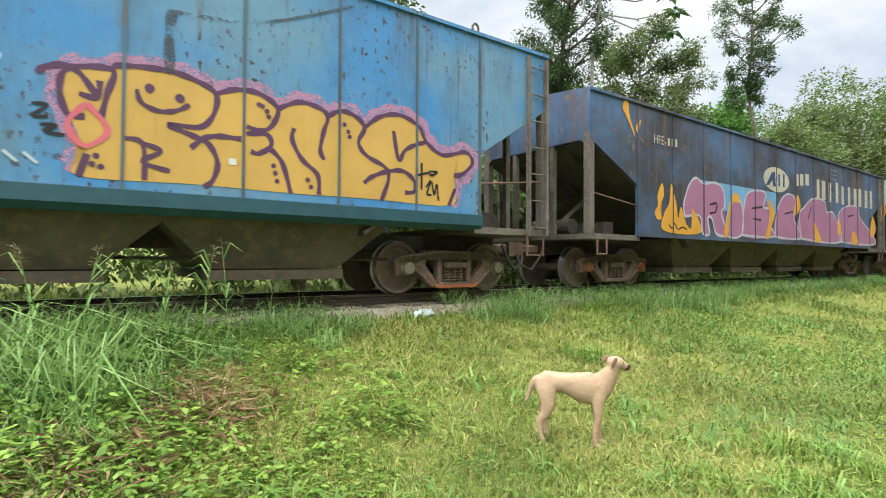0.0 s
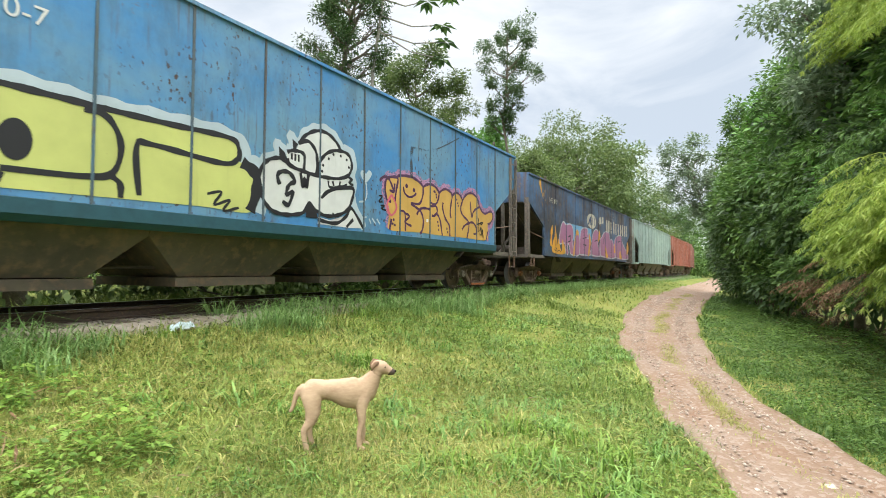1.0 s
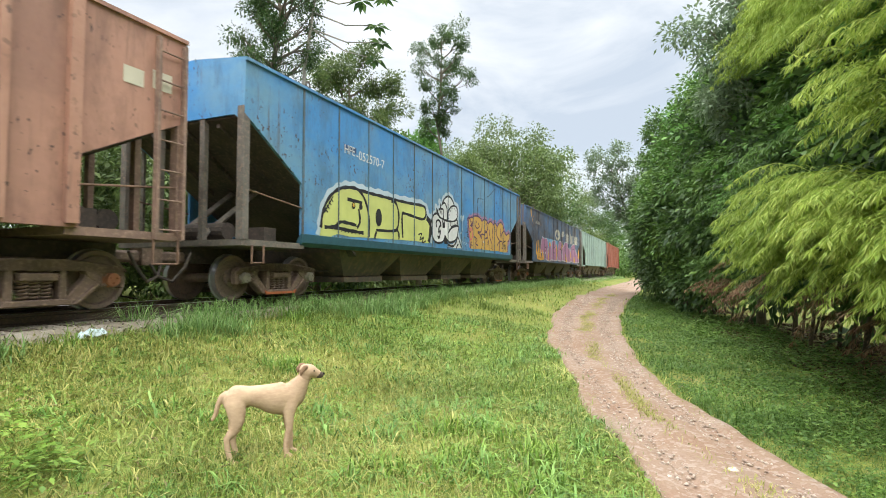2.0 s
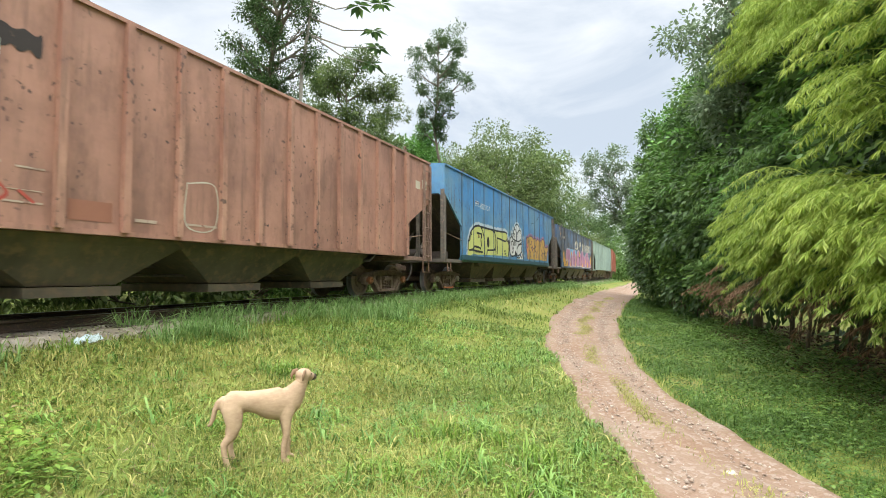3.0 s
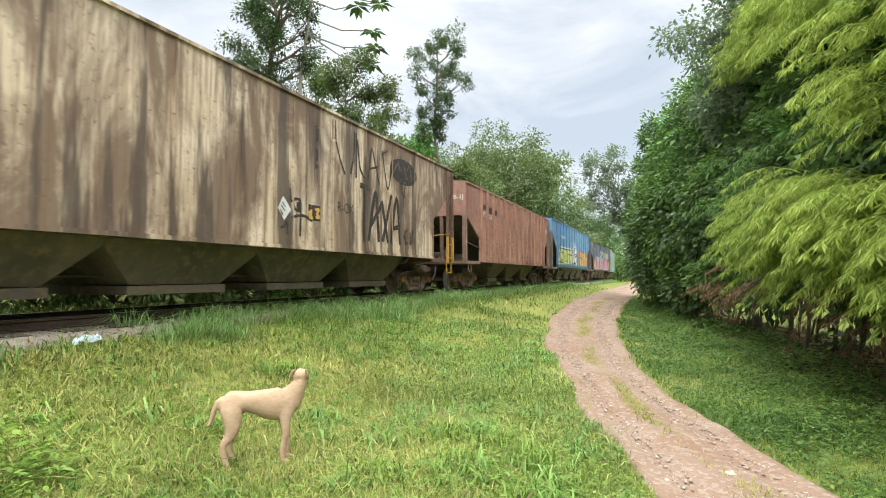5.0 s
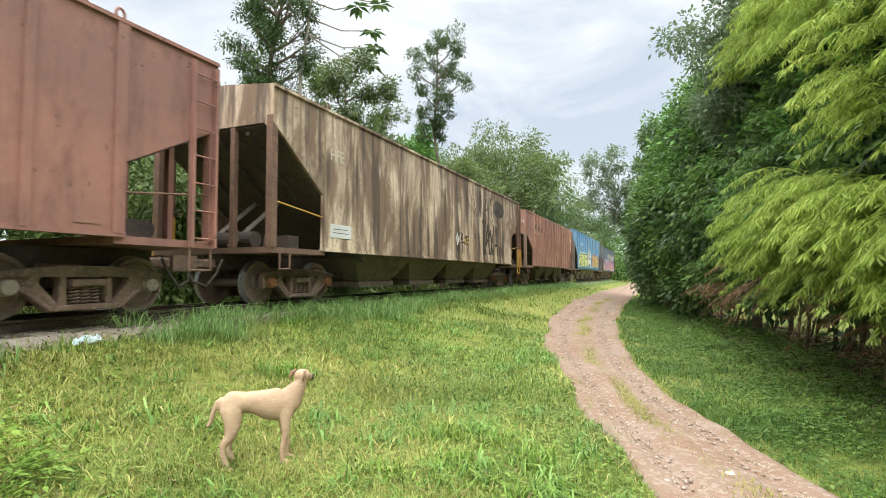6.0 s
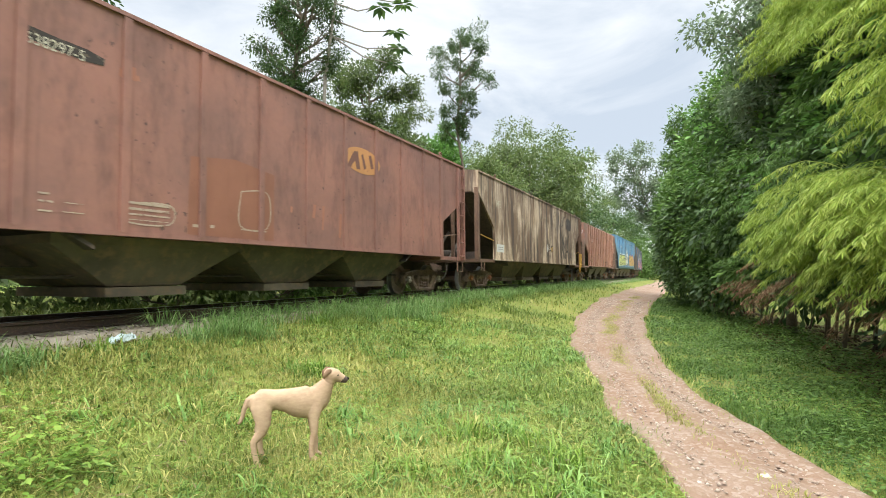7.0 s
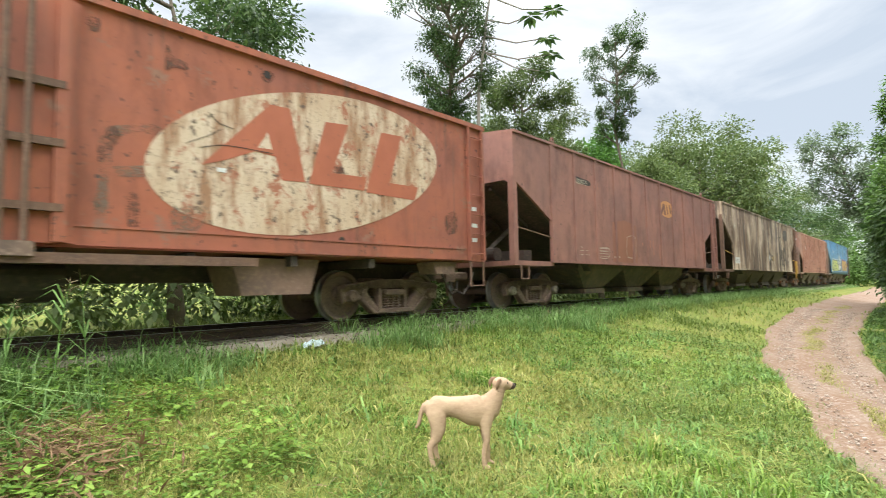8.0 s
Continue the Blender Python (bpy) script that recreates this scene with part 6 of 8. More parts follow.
def marks_brown():
    car = CARS["G"][0]
    oval(car, "badge", S_OVAL, (1.68, 2.8), 0.64, 0.26, 2)
    fill(car, "graffiti_fill", S_BROWN, [(1.12, 2.61), (1.36, 2.94), (1.49, 2.96), (1.58, 2.61), (1.45, 2.6), (1.4, 2.76), (1.25, 2.61)], 4, False)
    lines(car, "graffiti_line", S_BROWN, 0.09, [[(1.64, 2.93), (1.75, 2.65)], [(1.92, 2.96), (2.01, 2.7)]], 4)
    fill(car, "overpaint_patch", S_SOOT, [(-4.35, 3.05), (-4.0, 3.02), (-3.67, 3.01), (-3.48, 2.97), (-3.49, 2.89), (-3.69, 2.87), (-4.04, 2.89), (-4.35, 2.91)], 1, False)
    lettering(car, "638297-5", S_CREAM, -4.27, -3.7, 2.86, 2.98, 4)
    bar(car, "painted_bar", S_PALEROSE, -4.11, -4.01, 1.35, 1.37, 2)
    bar(car, "painted_bar", S_PALEROSE, -3.9, -3.66, 1.38, 1.38, 2)
    bar(car, "painted_bar", S_PALEROSE, -4.11, -3.97, 1.27, 1.29, 2)
    bar(car, "painted_bar", S_PALEROSE, -3.87, -3.67, 1.28, 1.29, 2)
    bar(car, "painted_bar", S_PALEROSE, -4.11, -3.98, 1.17, 1.19, 2)
    bar(car, "painted_bar", S_PALEROSE, -3.88, -3.66, 1.18, 1.19, 2)
    bar(car, "painted_bar", S_PALEROSE, -2.29, -2.18, 1.15, 1.19, 2)
    bar(car, "painted_bar", S_PALEROSE, -2.01, -1.94, 1.16, 1.2, 2)
    bar(car, "painted_bar", S_PALEROSE, -1.47, -0.95, 1.17, 1.19, 2)
    bar(car, "painted_bar", S_PALEROSE, -3.19, -2.63, 1.39, 1.36, 2)
    bar(car, "painted_bar", S_PALEROSE, -3.19, -2.63, 1.32, 1.29, 2)
    bar(car, "painted_bar", S_PALEROSE, -3.18, -2.63, 1.25, 1.23, 2)
    bar(car, "painted_bar", S_PALEROSE, -3.18, -2.63, 1.18, 1.17, 2)
    lines(car, "painted_frame", S_PALEROSE, 0.02, [[(-3.2, 1.37), (-2.62, 1.39), (-2.63, 1.15), (-3.2, 1.15), (-3.2, 1.37)], [(-1.47, 1.74), (-0.94, 1.77), (-0.94, 1.24), (-1.48, 1.23), (-1.47, 1.74)]], 3)
    fill(car, "faded_patch", S_ROSE2, [(-2.34, 2.09), (-1.59, 2.19), (-0.8, 2.09), (-0.8, 1.04), (-2.37, 1.05)], 1, False)
    lines(car, "scrape", S_ROSE3, 0.06, [[(-0.4, 1.64), (-0.4, 1.54)], [(0.19, 1.74), (0.16, 1.5)], [(0.43, 1.74), (0.41, 1.31)], [(0.94, 1.65), (0.91, 1.2)]], 2)
    lines(car, "graffiti_line", S_ROSE3, 0.06, [[(-3.28, 2.93), (-3.28, 2.86), (-3.19, 2.89), (-3.19, 2.96), (-3.28, 2.93)], [(-3.14, 3.0), (-3.14, 2.87), (-3.07, 2.89)]], 2)
    bar(car, "side_plate", M_BROWN, 4.79, 5.1, 1.1, 1.26, 4)


def marks_orange():
    car = CARS["H"][0]
    slant_oval(car, 'badge', S_PEEL, (4.29, 2.2), (2.23, 0.4), (-0.05, 0.95), 2)
    fill(car, "badge_stripe", S_ORANGE, [(2.64, 1.91), (3.16, 2.47), (3.48, 2.81), (3.76, 2.82), (3.99, 1.89), (3.65, 1.87), (3.55, 2.16), (3.29, 2.18), (2.92, 2.01)], 4, False)
    fill(car, "badge_stripe", S_PEEL, [(3.32, 2.23), (3.45, 2.45), (3.51, 2.24)], 5, False)
    fill(car, "badge_stripe", S_ORANGE, [(4.3, 2.77), (4.69, 2.81), (4.41, 2.08), (5.01, 2.1), (4.97, 1.9), (4.04, 1.88)], 4, False)
    fill(car, "badge_stripe", S_ORANGE, [(5.3, 2.83), (5.71, 2.85), (5.46, 2.08), (6.07, 2.09), (5.99, 1.87), (5.0, 1.88)], 4, False)
    fill(car, "stain", S_RUSTBLOT, [(2.26, 3.17), (2.33, 3.07), (2.48, 3.03), (2.46, 2.95), (2.33, 2.94), (2.25, 2.89)], 3, True)
    fill(car, "stain", S_RUSTBLOT, [(3.37, 3.2), (3.49, 3.25), (3.53, 3.17), (3.45, 3.08), (3.37, 3.11)], 3, True)
    fill(car, "stain", S_RUSTBLOT, [(1.73, 2.13), (1.8, 2.16), (1.84, 2.06), (1.78, 1.95), (1.66, 1.78), (1.64, 1.92)], 3, True)
    fill(car, "stain", S_RUSTBLOT, [(4.23, 2.1), (4.56, 2.18), (4.64, 1.99), (4.37, 1.9)], 3, True)
    fill(car, "stain", S_RUSTBLOT, [(5.13, 2.16), (5.41, 2.11), (5.34, 1.86), (5.17, 1.9)], 3, True)
    fill(car, "stain", S_RUSTBLOT, [(6.72, 1.68), (6.97, 1.77), (7.0, 1.45), (6.74, 1.39)], 3, True)
    fill(car, "stain", S_RUSTBLOT, [(1.91, 1.47), (2.0, 1.49), (2.03, 1.14), (1.93, 1.14)], 3, True)
    fill(car, "stain", S_RUSTBLOT, [(1.51, 3.21), (1.63, 3.22), (1.62, 3.09), (1.54, 3.09)], 3, True)
    lines(car, "graffiti_line", S_GREYPATCH, 0.10, [[(1.69, 2.08), (2.11, 2.21), (2.33, 2.1), (2.26, 1.82), (1.78, 1.7)], [(1.71, 2.08), (1.7, 1.59), (1.68, 1.25)]], 1)
    fill(car, "stain", S_GREYPATCH, [(2.34, 1.36), (2.62, 1.44), (2.7, 1.28), (2.54, 1.12), (2.36, 1.15)], 3, True)
    lines(car, "crack", S_SOOT, 0.009, [[(2.72, 2.53), (2.84, 2.43), (3.01, 2.4)]], 6)
    lines(car, "crack", S_SOOT, 0.009, [[(2.62, 2.1), (2.84, 2.17), (3.07, 2.19), (3.51, 2.19)]], 6)
    lines(car, "crack", S_SOOT, 0.009, [[(2.48, 2.13), (2.72, 2.26), (2.87, 2.37)]], 6)
    bar(car, "sticker", S_WHITE, 2.82, 2.93, 1.86, 1.91, 5)
    bar(car, "sticker", S_WHITE, 7.39, 7.54, 1.84, 1.91, 5)
    bar(car, "sticker", S_WHITE, 7.4, 7.56, 1.54, 1.61, 5)
    bar(car, "sticker", S_WHITE, 7.39, 7.55, 1.28, 1.35, 5)
    dots(car, "stain", S_SOOT, 0.05, [(3.44, 3.18), (3.48, 1.11), (4.57, 1.16)], 3)


def end_number():
    """White fleet number across the rear end of the ribbed wagon."""
    car, mid, half = CARS["E"]
    e = (24.34 - 11.04) / 2
    for ob in lettering(car, "HFD-641308-1J", S_WHITE, -0.25, 1.3, 2.99, 3.19):
        for v in ob.data.vertices:
            v.co = (-e - 0.006, -v.co.x, v.co.z)


marks_blue()
marks_black()
marks_oxide()
marks_cream()
marks_brown()
marks_orange()
end_number()

# ---------------------------------------------------------------- the dog
import collections

DOG_HEAD = []
HEAD_JOINT = pose(0.285, 0, 0.565)
# seconds, turn to its left, nod (positive: nose down)
HEAD_TURNS = [(0.0, 22, 0), (0.5, 8, 0), (1.0, -6, 4), (1.5, -6, 6), (2.2, 10, 0), (3.0, 34, -4), (3.5, 42, -6), (4.0, 62, -6), (4.5, 72, -6), (5.2, 66, -5), (5.8, 48, -4), (6.0, 40, -4),
              (6.3, 10, 0), (6.5, -4, 2), (7.0, -4, 4), (7.5, 2, 2), (8.0, 16, -6)]


def blended(bm, voxel, rounds):
    """The parts of a bmesh run together into one smooth skin."""
    me = bpy.data.meshes.new("skin")
    bmesh.ops.recalc_face_normals(bm, faces=bm.faces)
    bm.to_mesh(me)
    bm.free()
    ob = new("skin_source", me)
    r = ob.modifiers.new("remesh", "REMESH")
    r.mode, r.voxel_size = "VOXEL", voxel
    s = ob.modifiers.new("smooth", "SMOOTH")
    s.factor, s.iterations = 0.5, rounds
    out = bmesh.new()
    done = ob.evaluated_get(bpy.context.evaluated_depsgraph_get())
    out.from_mesh(done.to_mesh())
    done.to_mesh_clear()
    bpy.data.objects.remove(ob)
    return out


def lowered(bm):
    """Head shapes are drawn from the shoulder; bring them to the joint."""
    bmesh.ops.translate(bm, vec=(-0.062, 0, -0.062), verts=bm.verts)
    return bm


def dog():
    k = Mat("short_tan_coat", 0.85, 0.0, 0.2)
    col = k.mix(k.ramp(k.noise(5, 5), (0.35, 0.0), (0.65, 1.0)), (0.45, 0.32, 0.215), (0.32, 0.215, 0.14))
    col = k.mix(k.ramp(k.noise(60, 4, 0.6, k.coords((0.35, 1, 1))), (0.4, 0.0), (0.7, 0.35)), col, (0.56, 0.42, 0.28))
    coat = k.color(col).bump(k.noise(160, 2, 0.5, k.coords((0.3, 1, 1))), 0.25, 0.002).m
    dark = plain("dark_muzzle_fur", (0.075, 0.05, 0.04), 0.7)
    ear_m = plain("brown_ear_fur", (0.26, 0.16, 0.10), 0.8)
    eye_m = plain("dark_eye", (0.01, 0.008, 0.007), 0.15)

    root = tagged(new("dog"), "slim short-haired tan dog standing in the grass", "dog")
    # one skin over trunk, legs and tail, then parted where the legs and tail begin
    bm = bmesh.new()
    # trunk: place along the back, height, half width, half depth
    rings = [(-0.275, 0.485, 0.03, 0.04), (-0.255, 0.475, 0.06, 0.075), (-0.215, 0.468, 0.074, 0.094), (-0.16, 0.468, 0.072, 0.09), (-0.10, 0.474, 0.058, 0.074), (-0.03, 0.464, 0.064, 0.086),
             (0.05, 0.442, 0.078, 0.112), (0.12, 0.435, 0.082, 0.124), (0.175, 0.44, 0.076, 0.118), (0.21, 0.466, 0.066, 0.102), (0.24, 0.503, 0.056, 0.082), (0.266, 0.542, 0.049, 0.063), (0.288, 0.574, 0.044, 0.05), (0.302, 0.598, 0.038, 0.04)]
    tube(bm, [(x, 0, z) for x, z, a, b in rings], [(a, b) for x, z, a, b in rings], 20)
    for side in (1, -1):
        y, dx = 0.058 * side, 0.022 * side
        tube(bm, [(-0.215, y * 0.6, 0.51), (-0.208, y * 0.75, 0.44), (-0.195, y * 0.88, 0.37), (-0.192, y * 0.96, 0.31), (-0.212, y, 0.25), (-0.238 + dx, y, 0.195), (-0.232 + dx, y, 0.12), (-0.215 + dx, y, 0.05), (-0.205 + dx, y, 0.015)],
             [(0.03, 0.05), (0.042, 0.075), (0.04, 0.066), (0.034, 0.053), (0.027, 0.04), (0.021, 0.027), (0.018, 0.021), (0.02, 0.022), (0.022, 0.02)], 12)
        tube(bm, [(-0.225 + dx, y, 0.02), (-0.19 + dx, y, 0.022), (-0.155 + dx, y, 0.014)], [(0.02, 0.018), (0.027, 0.02), (0.018, 0.012)], 10)
        tube(bm, [(0.185, y * 0.75, 0.46), (0.178, y * 0.85, 0.38), (0.17, y * 0.9, 0.30), (0.175, y * 0.9, 0.22), (0.175 + dx, y * 0.9, 0.13), (0.172 + dx, y * 0.9, 0.06), (0.178 + dx, y * 0.9, 0.015)],
             [(0.03, 0.055), (0.037, 0.055), (0.029, 0.037), (0.024, 0.027), (0.021, 0.023), (0.019, 0.021), (0.022, 0.02)], 12)
        tube(bm, [(0.16 + dx, y * 0.9, 0.02), (0.19 + dx, y * 0.9, 0.022), (0.222 + dx, y * 0.9, 0.014)], [(0.02, 0.018), (0.027, 0.02), (0.018, 0.012)], 10)
    tube(bm, [(-0.255, 0, 0.51), (-0.295, 0, 0.485), (-0.32, 0.005, 0.43), (-0.332, 0.01, 0.37), (-0.35, 0.015, 0.33), (-0.365, 0.02, 0.32)], [0.028, 0.024, 0.02, 0.018, 0.015, 0.012], 10)
    skin = blended(bm, 0.0075, 6)
    skin.normal_update()
    groups = collections.defaultdict(list)
    for f in skin.faces:
        c = f.calc_center_median()
        if c.z < 0.335:
            key = ("hind_leg" if c.x < 0 else "foreleg", c.y > 0) if c.x > -0.29 else ("tail", False)
        else:
            key = ("tail", False) if c.x < -0.292 else ("trunk", False)
        groups[key].append(f)
    for (name, _), faces in groups.items():
        one, at_ = bmesh.new(), {}
        for f in faces:
            for v in f.verts:
                if v not in at_:
                    at_[v] = one.verts.new(v.co)
            one.faces.new([at_[v] for v in f.verts])
        normals = [tuple(v.normal) for v in at_]
        piece = part(name, one, coat, root, smooth=True, recalc=False)
        piece.data.normals_split_custom_set_from_vertices(normals)
    skin.free()
    # head on its neck, turned at the joint
    bm = bmesh.new()
    tube(bm, [(0.055, 0, 0.045), (0.065, 0, 0.07), (0.075, 0, 0.095), (0.085, 0, 0.115)], [(0.03, 0.03), (0.047, 0.05), (0.046, 0.05), (0.044, 0.048)], 16)
    tube(bm, [(0.03, 0, 0.113), (0.05, 0, 0.120), (0.085, 0, 0.123), (0.12, 0, 0.115), (0.15, 0, 0.10), (0.185, 0, 0.088)],
         [(0.02, 0.025), (0.046, 0.05), (0.055, 0.056), (0.048, 0.05), (0.033, 0.037), (0.026, 0.028)], 16)
    head = part("head", lowered(blended(bm, 0.007, 4)), coat, root, "tan head with a dark muzzle and folded ears", smooth=True)
    head.matrix_basis = HEAD_JOINT
    DOG_HEAD.append(head)
    bm = bmesh.new()
    tube(bm, [(0.165, 0, 0.093), (0.182, 0, 0.088), (0.2, 0, 0.083), (0.212, 0, 0.082)], [(0.029, 0.031), (0.0265, 0.028), (0.022, 0.023), (0.012, 0.012)], 14)
    part("muzzle", lowered(bm), dark, head, "dark brown muzzle", smooth=True)
    bm = bmesh.new()
    bmesh.ops.create_uvsphere(bm, u_segments=10, v_segments=8, radius=0.012, matrix=Matrix.Translation((0.212, 0, 0.092)))
    part("nose", lowered(bm), eye_m, head, smooth=True)
    for side in (1, -1):
        bm = bmesh.new()
        tube(bm, [(0.075, 0.04 * side, 0.158), (0.05, 0.056 * side, 0.155), (0.03, 0.064 * side, 0.13), (0.025, 0.062 * side, 0.10)], [(0.008, 0.018), (0.008, 0.022), (0.006, 0.016), (0.003, 0.005)], 8)
        part("ear", lowered(bm), ear_m, head, smooth=True)
        bm = bmesh.new()
        bmesh.ops.create_uvsphere(bm, u_segments=8, v_segments=6, radius=0.009, matrix=Matrix.Translation((0.128, 0.037 * side, 0.126)))
        part("eye", lowered(bm), eye_m, head, smooth=True)
    root.matrix_basis = pose(0.80, 4.08, -0.03, 0, 0, -6)
    return root


dog()

# ---------------------------------------------------------------- plants
def leaf_arrays(pos, axis, normal, length, width):
    """One four-cornered, slightly folded leaf at each place."""
    side = np.cross(axis, normal)
    side /= np.linalg.norm(side, axis=1, keepdims=True) + 1e-9
    L, Wd = length[:, None], width[:, None]
    mid = pos + axis * L * 0.45
    v = np.stack([pos, mid + side * Wd * 0.5 + normal * Wd * 0.12, pos + axis * L - normal * L * 0.1, mid - side * Wd * 0.5 + normal * Wd * 0.12], 1)
    return v.reshape(-1, 3), np.arange(len(pos) * 4).reshape(-1, 4)


def unit(v):
    return v / (np.linalg.norm(v, axis=1, keepdims=True) + 1e-9)


def join_arrays(items):
    vs, fs, o = [], [], 0
    for v, f in items:
        vs.append(v)
        fs.append(f + o)
        o += len(v)
    return np.concatenate(vs), np.concatenate(fs)


def sprigs(rng, points, outward, leaf, per, droop=0.35, slim=(0.42, 0.62)):
    """Bunches of leaves at twig ends."""
    base, out = np.repeat(points, per, 0), np.repeat(outward, per, 0)
    k = len(base)
    off = rng.normal(size=(k, 3))
    axis = unit(out * 0.7 + off * 0.55 + np.array([0, 0, -droop]))
    nor = unit(np.array([0, 0, 1.0]) + out * 0.5 + rng.normal(size=(k, 3)) * 0.4)
    ln = leaf * rng.uniform(0.6, 1.3, k)
    return leaf_arrays(base + off * leaf * 0.62, axis, nor, ln, ln * rng.uniform(*slim, k))


def bough(rng, centre, radii, twigs, leaf, per=8, droop=0.35):
    """A lumpy mass of twig ends, fuller above than below."""
    d = unit(rng.normal(size=(twigs, 3)) + np.array([0, 0, 0.3]))
    lump = 1 + 0.20 * np.sin(d[:, :1] * 4.3 + centre[0] * 3) * np.sin(d[:, 1:2] * 5.1 + centre[1] * 2) + 0.14 * np.sin(d[:, 2:] * 7 + centre[2])
    r = np.where(rng.uniform(size=(twigs, 1)) < 0.75, rng.uniform(0.78, 1.05, (twigs, 1)), rng.uniform(0.2, 0.8, (twigs, 1)))
    return sprigs(rng, np.asarray(centre) + d * lump * r * np.asarray(radii), d, leaf, per, droop)


def tree(label, s, n, height, crown_from, spread, clumps, leaf, count, mat, seed, trunk_r=0.16, bark=None, lean=(0, 0), clump_r=(0.9, 1.5), flat=0.75, bare=0.0):
    rng = np.random.default_rng(seed)
    x0, y0 = xy(s, n)
    z0 = float(land(s, n)) - 0.1
    root = tagged(new("tree"), label, "tree")
    root.matrix_basis = pose(x0, y0, z0)
    bm = bmesh.new()
    k = 7
    bend = rng.normal(size=(k, 2)) * 0.12 * height / 10
    bend[0] = 0
    path = [(lean[0] * (i / (k - 1)) ** 1.4 + bend[i, 0], lean[1] * (i / (k - 1)) ** 1.4 + bend[i, 1], height * 0.95 * i / (k - 1)) for i in range(k)]
    tube(bm, path, [trunk_r * (1.35 if i == 0 else 1) * (1 - 0.82 * i / (k - 1)) for i in range(k)], 9)
    P = np.array(path)
    items = []
    for i in range(clumps):
        v = (i + rng.uniform(0, 0.9)) / clumps
        zc = height * (crown_from + (1 - crown_from) * v)
        c0 = np.array([np.interp(zc, P[:, 2], P[:, 0]), np.interp(zc, P[:, 2], P[:, 1])])
        a = i * 2.4 + rng.uniform(-0.5, 0.5)
        # open crowns are widest near the top, full ones in the middle
        w = (0.35 + 0.65 * min(v / 0.7, 1.0)) * (1.0 if v < 0.85 else 0.6) if bare >= 0.25 else math.sin(math.pi * (0.14 + 0.78 * v)) ** 0.6
        r = spread * w * math.sqrt(rng.uniform(0.12, 1.0))
        c = np.array([c0[0] + r * math.cos(a), c0[1] + r * math.sin(a), zc - (0.12 * r if bare < 0.25 else 0)])
        q = rng.uniform(*clump_r) * (0.65 + 0.35 * w)
        drop = 0.5 * r + 0.4
        st = np.array([np.interp(zc - drop, P[:, 2], P[:, 0]), np.interp(zc - drop, P[:, 2], P[:, 1]), max(zc - drop, 0.3)])
        m = (st + c) / 2 + np.array([0, 0, -0.08 * r])
        tube(bm, [tuple(st), tuple(m), tuple(c)], [trunk_r * 0.34, trunk_r * 0.22, trunk_r * 0.08], 6, caps=False)
        for _ in range(3):
            e = c + rng.normal(size=3) * q * 0.45
            tube(bm, [tuple(m), tuple((m + e) / 2 + rng.normal(size=3) * 0.08), tuple(e)], [trunk_r * 0.14, trunk_r * 0.08, trunk_r * 0.03], 4, caps=False)
            f = rng.uniform(0.55, 0.85)
            items.append(bough(rng, e, (q * f * rng.uniform(0.8, 1.25), q * f * rng.uniform(0.8, 1.25), q * f * flat * rng.uniform(0.8, 1.2)), max(6, int(count / clumps / 3 / 8)), leaf))
    part("trunk", bm, bark or M_BARK, root, smooth=True)
    v, f = join_arrays(items)
    crown = new("crown", np_mesh("crown", v, [f], [mat]))
    crown.parent = root
    return root


def at(bearing, n):
    """How far along the track a sight line at that bearing meets the strip n metres across."""
    return n / math.tan(radians(bearing + 53.14))


def top_z(bearing, n, elevation):
    d = n / math.sin(radians(bearing + 53.14))
    return EYE_Z + d * math.tan(radians(elevation))


